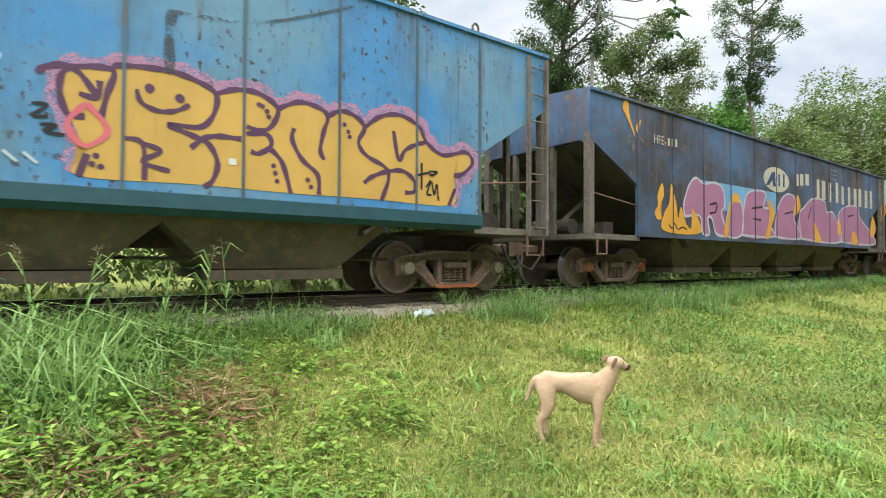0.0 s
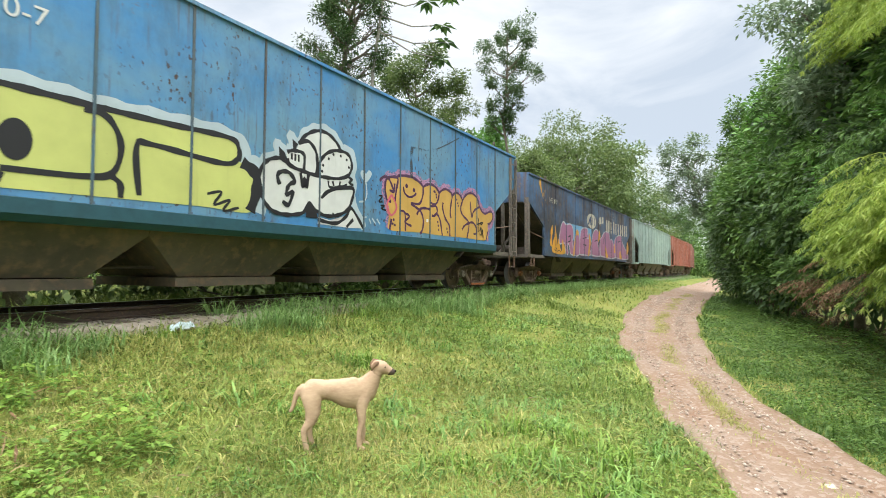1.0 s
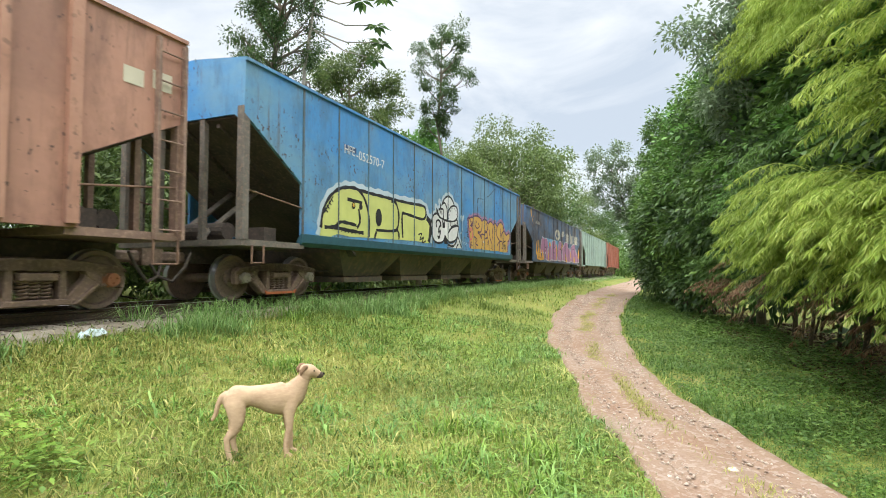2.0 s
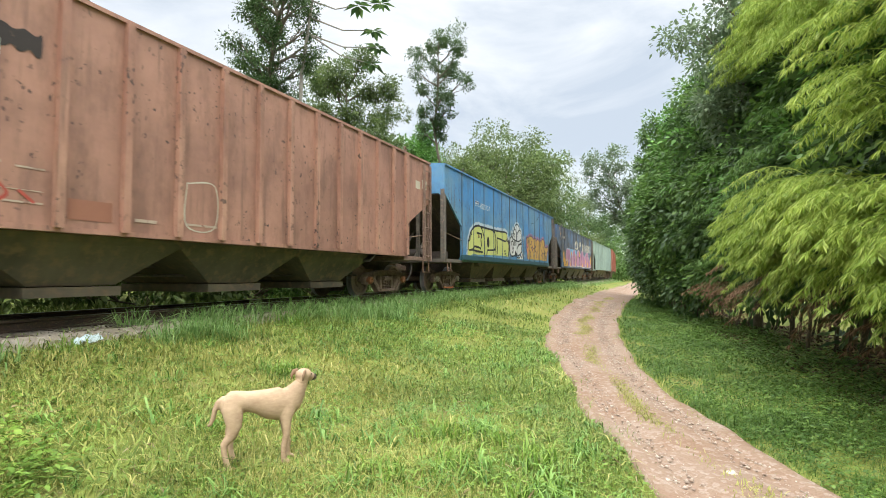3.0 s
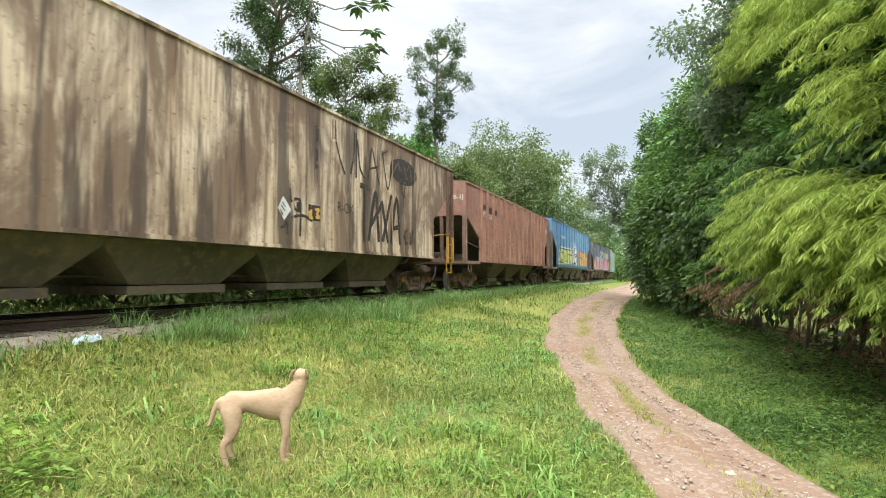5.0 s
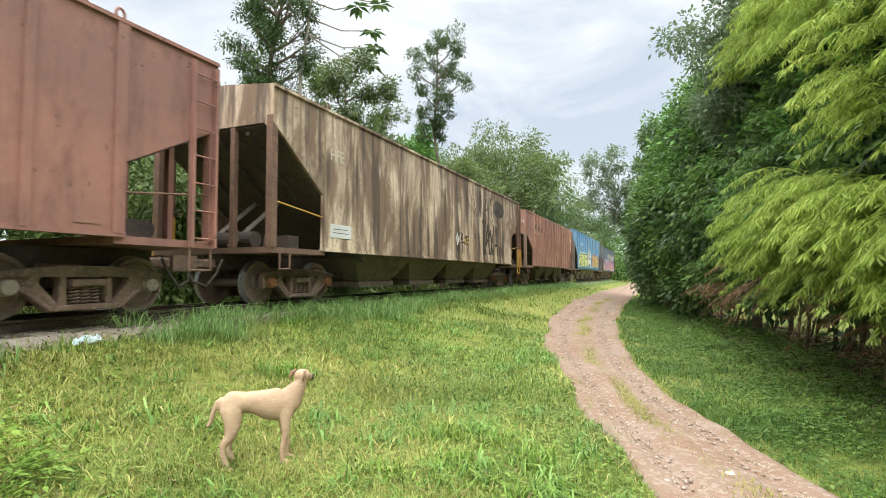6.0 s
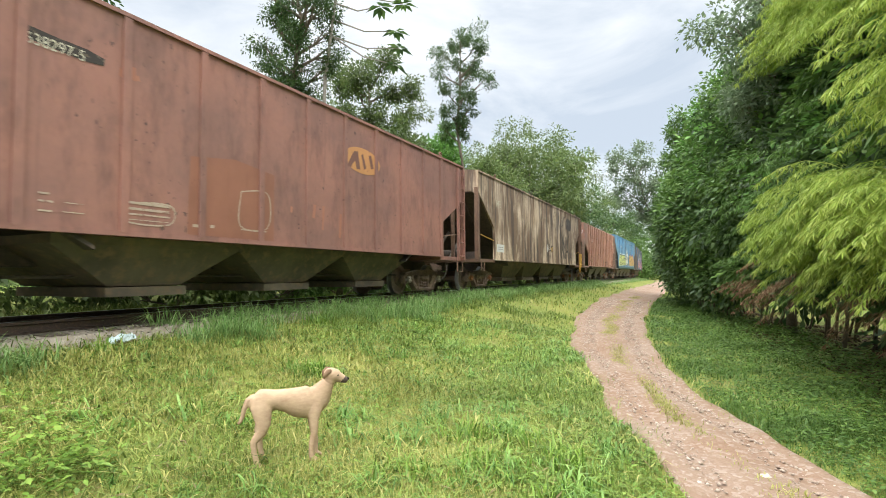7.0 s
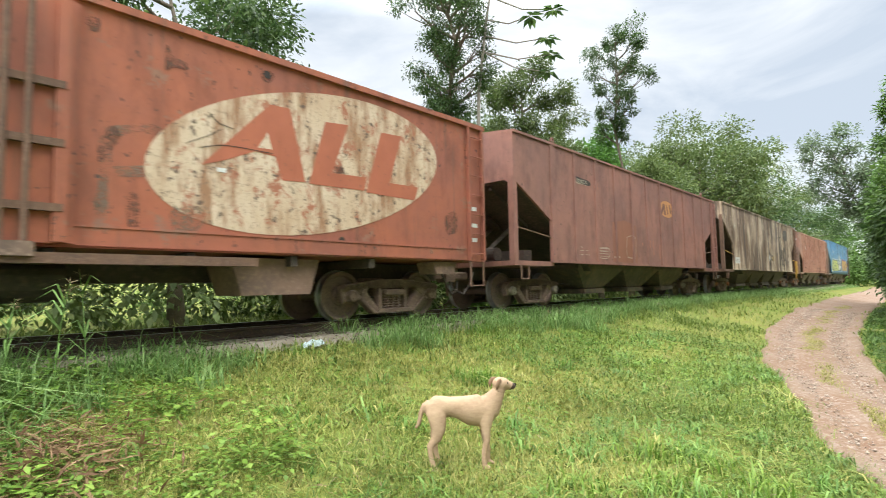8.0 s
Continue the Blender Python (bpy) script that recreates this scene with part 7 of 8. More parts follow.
TREES = [  # bearing, across, elevation of top, crown from, spread, clumps, leaf, count, material, trunk, clump radii, look
    (-11.4, 14.0, 33.0, 0.50, 1.75, 30, 0.15, 12000, M_LEAFDARK, 0.22, (0.45, 0.8), 0.3, "tall dark tree with feathery open foliage"),
    (-20.0, 14.5, 22.6, 0.30, 2.8, 18, 0.24, 11000, M_LEAFOLIVE, 0.17, (0.8, 1.3), 0.0, "round olive-green tree behind the railway"),
    (-16.2, 12.5, 14.6, 0.15, 2.0, 10, 0.28, 5000, M_LEAFDARK, 0.12, (0.8, 1.2), 0.0, "dense dark bush tree behind the railway"),
    (-30.0, 11.5, 26.2, 0.60, 1.55, 17, 0.14, 6500, M_LEAFDARK, 0.12, (0.35, 0.6), 0.3, "slender tall tree with a small open crown"),
    (-27.2, 13.5, 15.0, 0.2, 2.2, 11, 0.32, 5200, M_LEAFLIGHT, 0.13, (0.8, 1.2), 0.0, "light green broad-leaved tree by the railway"),
    (-31.0, 15.0, 14.4, 0.2, 2.2, 11, 0.28, 5200, M_LEAFOLIVE, 0.13, (0.8, 1.2), 0.0, "olive broad-leaved tree by the railway"),
    (-34.5, 15.0, 14.8, 0.25, 3.2, 14, 0.30, 7000, M_LEAFOLIVE, 0.18, (1.1, 1.7), 0.0, "olive-green rounded tree behind the railway"),
    (-37.0, 14.0, 15.2, 0.25, 3.4, 14, 0.32, 7000, M_LEAFOLIVE, 0.18, (1.2, 1.8), 0.0, "olive-green rounded tree with a full crown"),
    (-41.2, 14.5, 14.0, 0.35, 2.4, 16, 0.28, 4200, M_LEAF, 0.18, (0.6, 1.0), 0.3, "layered tree with flat tiers of leaves"),
    (-39.2, 13.0, 10.6, 0.15, 2.8, 12, 0.30, 6000, M_LEAFDARK, 0.14, (0.9, 1.4), 0.0, "dense dark green tree beside the track"),
    (-43.5, 15.5, 9.2, 0.12, 3.0, 13, 0.3, 6000, M_LEAFOLIVE, 0.14, (1.1, 1.6), 0.0, "full olive-green tree beside the track"),
    (-45.6, 15.5, 7.6, 0.1, 3.0, 12, 0.36, 5500, M_LEAFDARK, 0.14, (1.1, 1.7), 0.0, "full dark green tree beside the track"),
    (-47.3, 15.0, 6.6, 0.1, 3.0, 12, 0.4, 5500, M_LEAF, 0.14, (1.2, 1.8), 0.0, "green tree at the bend of the track"),
    (-14.2, 22.0, 19.5, 0.2, 3.0, 12, 0.30, 5200, M_LEAFGREY, 0.16, (1.0, 1.6), 0.0, "pale grey-green tree in the second row"),
    (-5.5, 24.0, 19.6, 0.25, 2.8, 10, 0.32, 4200, M_LEAFOLIVE, 0.16, (1.0, 1.5), 0.0, "tree top showing over the wagons"),
    (16.5, 15.0, 31.5, 0.35, 3.4, 14, 0.26, 8000, M_LEAFDARK, 0.2, (1.0, 1.5), 0.0, "big dense green tree behind the railway"),
    (3.5, 20.0, 14.5, 0.3, 3.4, 12, 0.30, 5000, M_LEAF, 0.2, (1.0, 1.5), 0.0, "green tree behind the railway"),
    (-8.5, 13.0, 13.5, 0.12, 2.4, 10, 0.3, 4500, M_LEAF, 0.12, (0.9, 1.3), 0.0, "leafy green bush tree behind the track"),
    (-1.0, 14.0, 13.0, 0.12, 2.8, 10, 0.3, 4500, M_LEAFOLIVE, 0.12, (0.9, 1.4), 0.0, "leafy olive bush tree behind the track"),
]


def wood_behind():
    for i, (b, n, el, cf, sp, cl, lf, ct, mat, tr, cr, bare, label) in enumerate(TREES):
        s = at(b, n)
        h = top_z(b, n, el) - float(land(s, n))
        far = min(1.9, max(1.0, math.hypot(s, n) / 26.0))
        tree(label, s, n, h * (0.95 if far < 1.3 else 0.86), cf, sp * far, int(cl * 1.35), lf * (0.72 if bare else 0.58) * far ** 0.6, int(ct * (2.6 if bare else 4.3)), mat, 100 + i, tr * far, None, (0, 0), (cr[0] * far, cr[1] * far), 0.7, bare)


wood_behind()


def far_wood():
    """Wooded rise that closes the view beyond the bend and behind."""
    rng = np.random.default_rng(5)
    items = []
    for i in range(230):
        s = rng.uniform(60, 150)
        n = rng.uniform(16, 40) + max(0, s - 90) * 0.25
        if rng.uniform() < 0.5:
            s, n = rng.uniform(98, 150), rng.uniform(-14, 24)
        x, y = xy(s, n)
        r = rng.uniform(1.8, 3.4)
        h = rng.uniform(2.0, 7.5)
        items.append(bough(rng, (x, y, float(land(s, n)) + h * 0.6), (r, r, h * 0.55), 48, 0.5))
    v, f = join_arrays(items)
    tagged(new("distant_woodland", np_mesh("distant_woodland", v, [f], [M_LEAF])), "distant mixed green woodland beyond the bend", "woodland", kind="stuff")
    items = []
    for i in range(110):
        s, n = -12 + 92 * (i / 110), rng.uniform(14.5, 19.0)
        x, y = xy(s, n + max(0, s - 62) * 0.12)
        r, h = rng.uniform(1.1, 2.0), rng.uniform(3.0, 5.4)
        for q in (0.25, 0.55, 0.85):
            items.append(bough(rng, (x + rng.normal() * 0.5, y + rng.normal() * 0.5, float(land(s, n)) + h * q), (r * (1.1 - 0.4 * q), r * (1.1 - 0.4 * q), h * 0.22), 36, 0.26))
    v, f = join_arrays(items)
    tagged(new("thicket", np_mesh("thicket", v, [f], [M_LEAFOLIVE])), "thick green scrub between the trees behind the railway", "bushes", kind="stuff")
    items = []
    for i in range(90):
        s, n = rng.uniform(-45, 60), rng.uniform(17.5, 24)
        x, y = xy(s, n)
        r = rng.uniform(0.6, 1.4)
        items.append(bough(rng, (x, y, float(land(s, n)) + r * 0.45), (r, r, r * 0.7), 62, 0.12, 8, 0.2))
    v, f = join_arrays(items)
    tagged(new("undergrowth", np_mesh("undergrowth", v, [f], [M_LEAF])), "low leafy undergrowth behind the rails", "bushes", kind="stuff")
    items = []
    for i in range(60):
        s, n = rng.uniform(-60, -18), rng.uniform(10, 40)
        x, y = xy(s, n)
        r = rng.uniform(1.8, 3.0)
        items.append(bough(rng, (x, y, float(land(s, n)) + 2.5), (r, r, 3.0), 60, 0.36))
    v, f = join_arrays(items)
    tagged(new("woodland_edge", np_mesh("woodland_edge", v, [f], [M_LEAFDARK])), "dark green woodland edge along the railway", "woodland", kind="stuff")


far_wood()

HEDGE = [(1.0, -4.4), (4.0, -3.2), (6.9, -2.3), (9.2, -2.1), (12.0, -1.6), (17.4, -0.8), (22, 0.3), (27, 0.95), (34, 1.1), (60, 0.9), (110, 2.5)]


def hedge_front(s):
    k = np.array(HEDGE)
    return np.interp(s, k[:, 0], k[:, 1])


def hedge_face(s, z):
    """How far across the hedge's leafy face stands at a height above its foot: drawn in below, bulging, then leaning back."""
    return hedge_front(s) + np.interp(z, [0.3, 1.0, 2.0, 3.6, 5.5, 7.5, 9.5], [-1.0, -0.35, 0.1, 0.15, -0.25, -0.9, -1.8])


def hedge():
    rng = np.random.default_rng(11)
    broad, dark, light, deep = [], [], [], []
    for i in range(400):
        s = 4.0 + 34 * (i / 400) ** 1.1
        top = float(np.interp(s, [4, 12, 20, 27, 36], [8.0, 9.0, 9.2, 7.8, 4.6]))
        z = rng.uniform(1.0, top)
        r = rng.uniform(0.45, 0.95)
        n = float(hedge_face(s, z)) - 0.55 - rng.uniform(0, 0.45) + 0.65 * min(max((s - 12) / 9, 0.0), 1.0)
        x, y = xy(s, n)
        z += float(land(s, hedge_front(s)))
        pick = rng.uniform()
        # sunlit and shaded greens picked by height, so lighting is put into leaf colour
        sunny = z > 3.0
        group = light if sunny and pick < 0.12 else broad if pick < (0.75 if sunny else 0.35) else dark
        leaf = 0.14 if s < 15 else 0.17
        group.append(bough(rng, (x, y, z), (r, r, r * 0.75), int(95 * r * (1.0 if s < 22 else 0.6)), leaf * rng.uniform(0.8, 1.3), 8, 0.45))
    # inner boughs all in the dark leaf green, standing in for shade within
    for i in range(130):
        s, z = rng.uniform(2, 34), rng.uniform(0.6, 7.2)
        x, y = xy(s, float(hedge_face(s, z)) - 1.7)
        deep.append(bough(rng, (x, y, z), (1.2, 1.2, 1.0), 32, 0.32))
    root = tagged(new("hedge"), "tall dense hedge of broad-leaved shrubs overhanging the road", "hedge")
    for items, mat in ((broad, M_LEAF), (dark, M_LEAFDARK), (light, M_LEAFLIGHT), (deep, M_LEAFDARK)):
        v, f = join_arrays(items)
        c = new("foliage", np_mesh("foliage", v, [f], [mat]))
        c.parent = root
    bm = bmesh.new()
    for i in range(70):
        s = 3 + 28 * (i / 70) ** 1.2
        n = float(hedge_front(s)) - rng.uniform(0.6, 1.9)
        x, y = xy(s, n)
        z = float(land(s, n)) - 0.1
        tx, ty = xy(s + rng.normal() * 0.6, n + rng.uniform(-0.9, -0.2))
        tube(bm, [(x, y, z), ((x + tx) / 2 + rng.normal() * 0.1, (y + ty) / 2, z + 1.6), (tx, ty, z + rng.uniform(3, 5.5))], [rng.uniform(0.02, 0.05), 0.025, 0.012], 6)
    part("stem_growth", bm, M_BARK, root, smooth=True)
    # trees that rise out of the hedge
    for b, d, h, sp, mat, seed, lean, label in ((-52.0, 31, 8.4, 1.5, M_LEAFGREY, 61, (-1.6, 1.9), "slim grey-green tree leaning out over the road"),
                                                (-61.0, 15, 9.0, 1.2, M_LEAFGREY, 62, (-0.2, 0.2), "airy grey-green tree rising from the hedge"),
                                                (-53.6, 25, 8.6, 1.3, M_LEAF, 63, (0, 0), "leafy tree over the hedge's far end")):
        a = radians(b + 53.14)
        tree(label, d * math.cos(a), d * math.sin(a), h, 0.42, sp, 24, 0.14, 12000, mat, seed, 0.09, None, lean, (0.35, 0.65), 0.8, 0.3)


hedge()


def spray_leaves(rng, root_at, out, length, leaf):
    """Arching branches with side twigs; long thin leaves droop from both. Arrays, one row a branch."""
    k = len(root_at)
    side = unit(np.cross(out, np.array([0, 0, 1.0])))
    rise = rng.uniform(0.15, 0.5, (k, 1))

    def along(u):
        return root_at + out * length * u + np.array([0, 0, 1.0]) * length * (rise * u - 0.75 * u * u)
    pos, axis = [], []
    for j in range(7):
        u = 0.12 + 0.14 * j
        p, d = along(u), unit(along(u + 0.05) - along(u))
        for turn in (-1, 1, 0.4):
            twig = unit(d * 0.8 + side * turn * rng.uniform(0.5, 1.1, (k, 1)) + np.array([0, 0, -0.15]) + rng.normal(size=(k, 3)) * 0.15)
            reach = length * (1.1 - u) * 0.42
            for q in range(6):
                w = (q + 1) / 6
                at_ = p + twig * reach * w - np.array([0, 0, 0.25]) * reach * w * w
                pos.append(at_)
                lat = unit(np.cross(twig, np.array([0, 0, 1.0])))
                axis.append(twig * 0.55 + lat * (0.75 if q % 2 else -0.75) + np.array([0, 0, -0.5]) + rng.normal(size=(k, 3)) * 0.2)
    pos, axis = np.concatenate(pos), unit(np.concatenate(axis))
    m = len(pos)
    ln = leaf * rng.uniform(0.65, 1.25, m)
    return leaf_arrays(pos, axis, unit(np.array([0, 0, 1.0]) + rng.normal(size=(m, 3)) * 0.3), ln, ln * rng.uniform(0.10, 0.145, m)), along


def fronds():
    """Feathery bamboo sprays in tiers over the hedge's face."""
    rng = np.random.default_rng(21)

    def tier(k, s0, s1, low, high, reach):
        s = rng.uniform(s0, s1, k)
        lo = np.interp(s, *low)
        z = lo + (np.interp(s, *high) - lo) * rng.uniform(0, 1, k)
        z = np.round(z / 0.42) * 0.42 + 0.1 * rng.normal(size=k) + 0.2 * np.sin(s * 1.7)      # tiers
        n = hedge_face(s, z) - 0.25 + rng.uniform(-0.2, 0.35, k) + reach
        x, y = xy(s, n)
        o = np.stack([x, y, z + land(s, hedge_front(s))], -1)
        g = ACROSS[None] * rng.uniform(0.5, 1.0, (k, 1)) + ALONG[None] * rng.uniform(-0.9, 0.35, (k, 1))
        return o, unit(np.concatenate([g, rng.uniform(-0.05, 0.25, (k, 1))], 1))
    flat_top = ([3, 20], [8.6, 9.0])
    sets = {
        "bamboo": [tier(900, 3.5, 14.0, ([4, 7.2, 8.2, 10, 14], [2.9, 3.2, 4.6, 5.5, 6.6]), flat_top, 0.05), tier(480, 3.5, 10.8, ([4, 11], [1.45, 1.8]), ([4, 8, 11], [2.4, 2.7, 3.0]), 0.15)],
        # a darker copy of the sprays, with shade put into the leaf green
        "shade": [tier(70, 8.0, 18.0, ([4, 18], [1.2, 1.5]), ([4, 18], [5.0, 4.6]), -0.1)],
        "dry": [tier(60, 5.0, 16.0, ([4, 18], [0.5, 0.6]), ([4, 18], [1.5, 1.5]), 0.05)]}
    root = tagged(new("bamboo"), "arching yellow-green bamboo sprays hanging over the hedge", "bamboo")
    for key, mat, name, note in (("bamboo", M_BAMBOO, "leaves", ""), ("shade", M_LEAF, "shaded_leaves", "dark green bamboo leaves, shade put into their colour"), ("dry", M_DRYLEAF, "dry_leaves", "dried brown bamboo leaves")):
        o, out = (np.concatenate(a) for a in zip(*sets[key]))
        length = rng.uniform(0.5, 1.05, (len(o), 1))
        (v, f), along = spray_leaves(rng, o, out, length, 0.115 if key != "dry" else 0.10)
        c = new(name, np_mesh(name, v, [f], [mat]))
        c.parent = root
        tagged(c, note)
        if key == "bamboo":
            bm = bmesh.new()
            pts = [along(u) for u in (0, 0.35, 0.7, 1.0)]
            for i in range(len(o)):
                tube(bm, [tuple(q[i]) for q in pts], [0.007, 0.006, 0.004, 0.002], 3, caps=False)
            part("sprays", bm, M_BAMBOO, root)


fronds()


def cecropia():
    """Thin pale stem with bare branches that end in umbrellas of large leaves."""
    rng = np.random.default_rng(77)
    d = 21.0

    def spot(bearing, elev):
        a = radians(bearing)
        return np.array([-math.sin(a) * d, math.cos(a) * d, EYE_Z + d * math.tan(radians(elev))])
    root = tagged(new("cecropia_tree"), "thin pale-stemmed tree with umbrella-like clusters of big leaves", "tree")
    base = spot(-14.4, 0)
    base[2] = 0.2
    stem = [base, spot(-14.5, 10), spot(-14.9, 20), spot(-16.0, 27), spot(-17.2, 32)]
    bm = bmesh.new()
    tube(bm, [tuple(p) for p in stem], [0.11, 0.09, 0.07, 0.05, 0.03], 8)
    ends = [(-22.6, 24.8), (-22.4, 21.6), (-20.9, 27.0), (-23.4, 27.3), (-19.0, 31), (-15.8, 33), (-23.0, 23.2)]
    starts = [(-15.8, 25.5), (-15.6, 24.0), (-16.0, 27.0), (-16.6, 29), (-16.9, 30), (-17.0, 31), (-15.6, 24.0)]
    items = []
    for (b, e), (b0, e0) in zip(ends, starts):
        p, q = spot(b0, e0), spot(b, e)
        m = (p + q) / 2 + np.array([0, 0, -0.25])
        tube(bm, [tuple(p), tuple(m), tuple(q)], [0.035, 0.025, 0.018], 6)
        k = 13
        ang = np.arange(k) * 2.4
        axis = unit(np.stack([np.cos(ang), np.sin(ang), rng.uniform(-0.55, 0.1, k)], -1))
        nor = unit(np.array([0, 0, 1.0]) + 0.3 * axis)
        ln = rng.uniform(0.42, 0.62, k)
        items.append(leaf_arrays(q + axis * 0.05, axis, nor, ln, ln * 0.42))
    part("trunk", bm, M_BARKPALE, root, smooth=True)
    v, f = join_arrays(items)
    c = new("crown", np_mesh("crown", v, [f], [M_LEAFDARK]))
    c.parent = root


cecropia()

# ---------------------------------------------------------------- grass and weeds
def blades(rng, pos, height, width, lean, curl=0.5):
    """Bent blades of five corners."""
    k = len(pos)
    a = rng.uniform(0, 2 * math.pi, k)
    d = np.stack([np.cos(a), np.sin(a), np.zeros(k)], -1)
    sd = np.stack([-np.sin(a), np.cos(a), np.zeros(k)], -1)
    h, w, l = height[:, None], width[:, None] / 2, lean[:, None]
    up = np.array([0, 0, 1.0])
    mid = pos + up * h * 0.55 + d * h * l * 0.35
    tip = pos + up * h * (1 - curl * np.minimum(l, 1.2) * 0.5) + d * h * l
    v = np.stack([pos - sd * w, pos + sd * w, mid + sd * w * 0.8, mid - sd * w * 0.8, tip], 1).reshape(-1, 3)
    b = np.arange(k)[:, None] * 5
    return v, b + np.array([[0, 1, 2, 3]]), b + np.array([[3, 2, 4]])


def blade_object(name, sets, mats, label, category):
    vs, quads, tris, qi, ti, o = [], [], [], [], [], 0
    for m, (v, q, t) in sets:
        vs.append(v), quads.append(q + o), tris.append(t + o)
        qi.append(np.full(len(q), m)), ti.append(np.full(len(t), m))
        o += len(v)
    me = np_mesh(name, np.concatenate(vs), [np.concatenate(quads), np.concatenate(tris)], mats, np.concatenate(qi + ti))
    return tagged(new(name, me), label, category, kind="stuff")


def on_road(s, n, margin=0.0):
    l, r = smooth_edges(s)
    wob = 0.05 * np.sin(s * 1.3) + 0.03 * np.sin(s * 3.1 + 1)
    return (n < l + wob + margin) & (n > r - 0.7 * wob - margin)


def wave(s, n, f=1.0, p=0.0):
    return 0.5 + 0.25 * (np.sin(f * (1.3 * s + 0.7 * n) + p + 1.4 * np.sin(f * 0.9 * n + p)) + np.sin(f * (1.9 * n - 0.8 * s) + 2.1 * p + 1.2 * np.sin(f * 1.1 * s)))


def place(s, n, dz=0.0):
    x, y = xy(s, n)
    return np.stack([x, y, land(s, n) + dz], -1)


def lawn():
    rng = np.random.default_rng(31)
    sets = []
    # short turf, thickest near the watcher: sampled by bearing and distance
    for count, d0, d1, hs, ws in ((195000, 1.5, 7.0, 0.058, 0.0048), (120000, 6.0, 16.0, 0.08, 0.010), (50000, 14.0, 45.0, 0.13, 0.03)):
        d = d0 + (d1 - d0) * rng.uniform(0, 1, count) ** 0.9
        a = np.radians(rng.uniform(-86, 48, count) + 4 * rng.normal(size=count))
        x, y = -np.sin(a) * d, np.cos(a) * d
        s, n = ALONG[0] * x + ALONG[1] * y, ACROSS[0] * x + ACROSS[1] * y
        bald = wave(s, n, 2.3, 1.7) + 0.25 * rng.normal(size=count) > 0.86
        keep = (n < 6.35) & (n > hedge_front(s) + 0.1 - 0.5 * rng.uniform(0, 1, count) ** 2) & ~on_road(s, n, 0.03 - 0.3 * rng.uniform(0, 1, count) ** 3) & ~bald
        s, n = s[keep], n[keep]
        # yellowed where it is trodden, greener towards the road
        yel = wave(s, n, 0.8, 0.4) + 0.25 * rng.normal(size=len(s)) + 0.38 - 0.58 * np.clip((s - n - 0.6) / 2.5, 0, 1) > 0.56
        lush = 0.7 + 0.9 * wave(s, n, 1.4, 2.2)
        # turf past the road's right edge takes the green with hedge shade in it
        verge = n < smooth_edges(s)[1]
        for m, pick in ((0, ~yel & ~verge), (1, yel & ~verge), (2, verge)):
            k = int(pick.sum())
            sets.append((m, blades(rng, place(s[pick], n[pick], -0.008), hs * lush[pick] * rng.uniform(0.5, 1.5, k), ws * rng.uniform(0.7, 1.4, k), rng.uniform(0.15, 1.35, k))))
    # round and behind the watcher
    k = 60000
    s, n = rng.uniform(-14, 8, k), rng.uniform(-4.0, 6.2, k)
    x, y = xy(s, n)
    a, d = np.degrees(np.arctan2(-x, y)), np.hypot(x, y)
    keep = ((a > 44) | (a < -84) | (d < 1.8)) & (n > hedge_front(s) - 0.3) & ~on_road(s, n, -0.03)
    s, n = s[keep], n[keep]
    k = len(s)
    for m, pick in ((0, rng.uniform(size=k) < 0.6), (1, rng.uniform(size=k) < 0.4)):
        q = int(pick.sum())
        sets.append((m, blades(rng, place(s[pick], n[pick], -0.008), 0.06 * rng.uniform(0.5, 1.5, q), 0.012 * rng.uniform(0.7, 1.4, q), rng.uniform(0.4, 1.7, q))))
    # longer blades that lie over
    for count, d0, d1, m in ((16000, 1.6, 8.0, 0), (6000, 1.6, 8.0, 1), (9000, 7.0, 16.0, 0)):
        d = d0 + (d1 - d0) * rng.uniform(0, 1, count) ** 0.8
        a = np.radians(rng.uniform(-86, 48, count))
        x, y = -np.sin(a) * d, np.cos(a) * d
        s, n = ALONG[0] * x + ALONG[1] * y, ACROSS[0] * x + ACROSS[1] * y
        keep = (n < 6.3) & (n > hedge_front(s) - 0.4) & ~on_road(s, n, 0.0) & (wave(s, n, 1.7, 3.1) + 0.25 * rng.normal(size=count) > 0.5)
        s, n, d = s[keep], n[keep], d[keep]
        k = len(s)
        keep = n > smooth_edges(s)[1]
        s, n, d = s[keep], n[keep], d[keep]
        k = len(s)
        sets.append((m, blades(rng, place(s, n, 0.0), (0.07 + 0.006 * d) * rng.uniform(0.5, 1.5, k), (0.006 + 0.0012 * d) * rng.uniform(0.7, 1.4, k), rng.uniform(0.9, 2.4, k), 1.0)))
    # grass along the middle and edges of the road
    k = 26000
    s = 2 + 30 * rng.uniform(0, 1, k) ** 1.6
    l, r = smooth_edges(s)
    n = l + (r - l) * (0.5 + 0.03 * np.sin(1.9 * s) + 0.045 * rng.normal(size=k))
    keep = wave(s, n, 1.1, 5.0) + 0.25 * rng.normal(size=k) > 0.42
    sets.append((1, blades(rng, place(s[keep], n[keep], 0.03), 0.05 * rng.uniform(0.4, 1.4, keep.sum()), 0.008 * rng.uniform(0.6, 1.4, keep.sum()), rng.uniform(0.2, 1.2, keep.sum()))))
    # behind the rails
    k = 34000
    s, n = rng.uniform(-18, 45, k), rng.uniform(8.8, 17.0, k)
    sets.append((0, blades(rng, place(s, n, -0.01), 0.32 * rng.uniform(0.4, 1.4, k), 0.02 * rng.uniform(0.6, 1.4, k), rng.uniform(0.2, 1.0, k))))
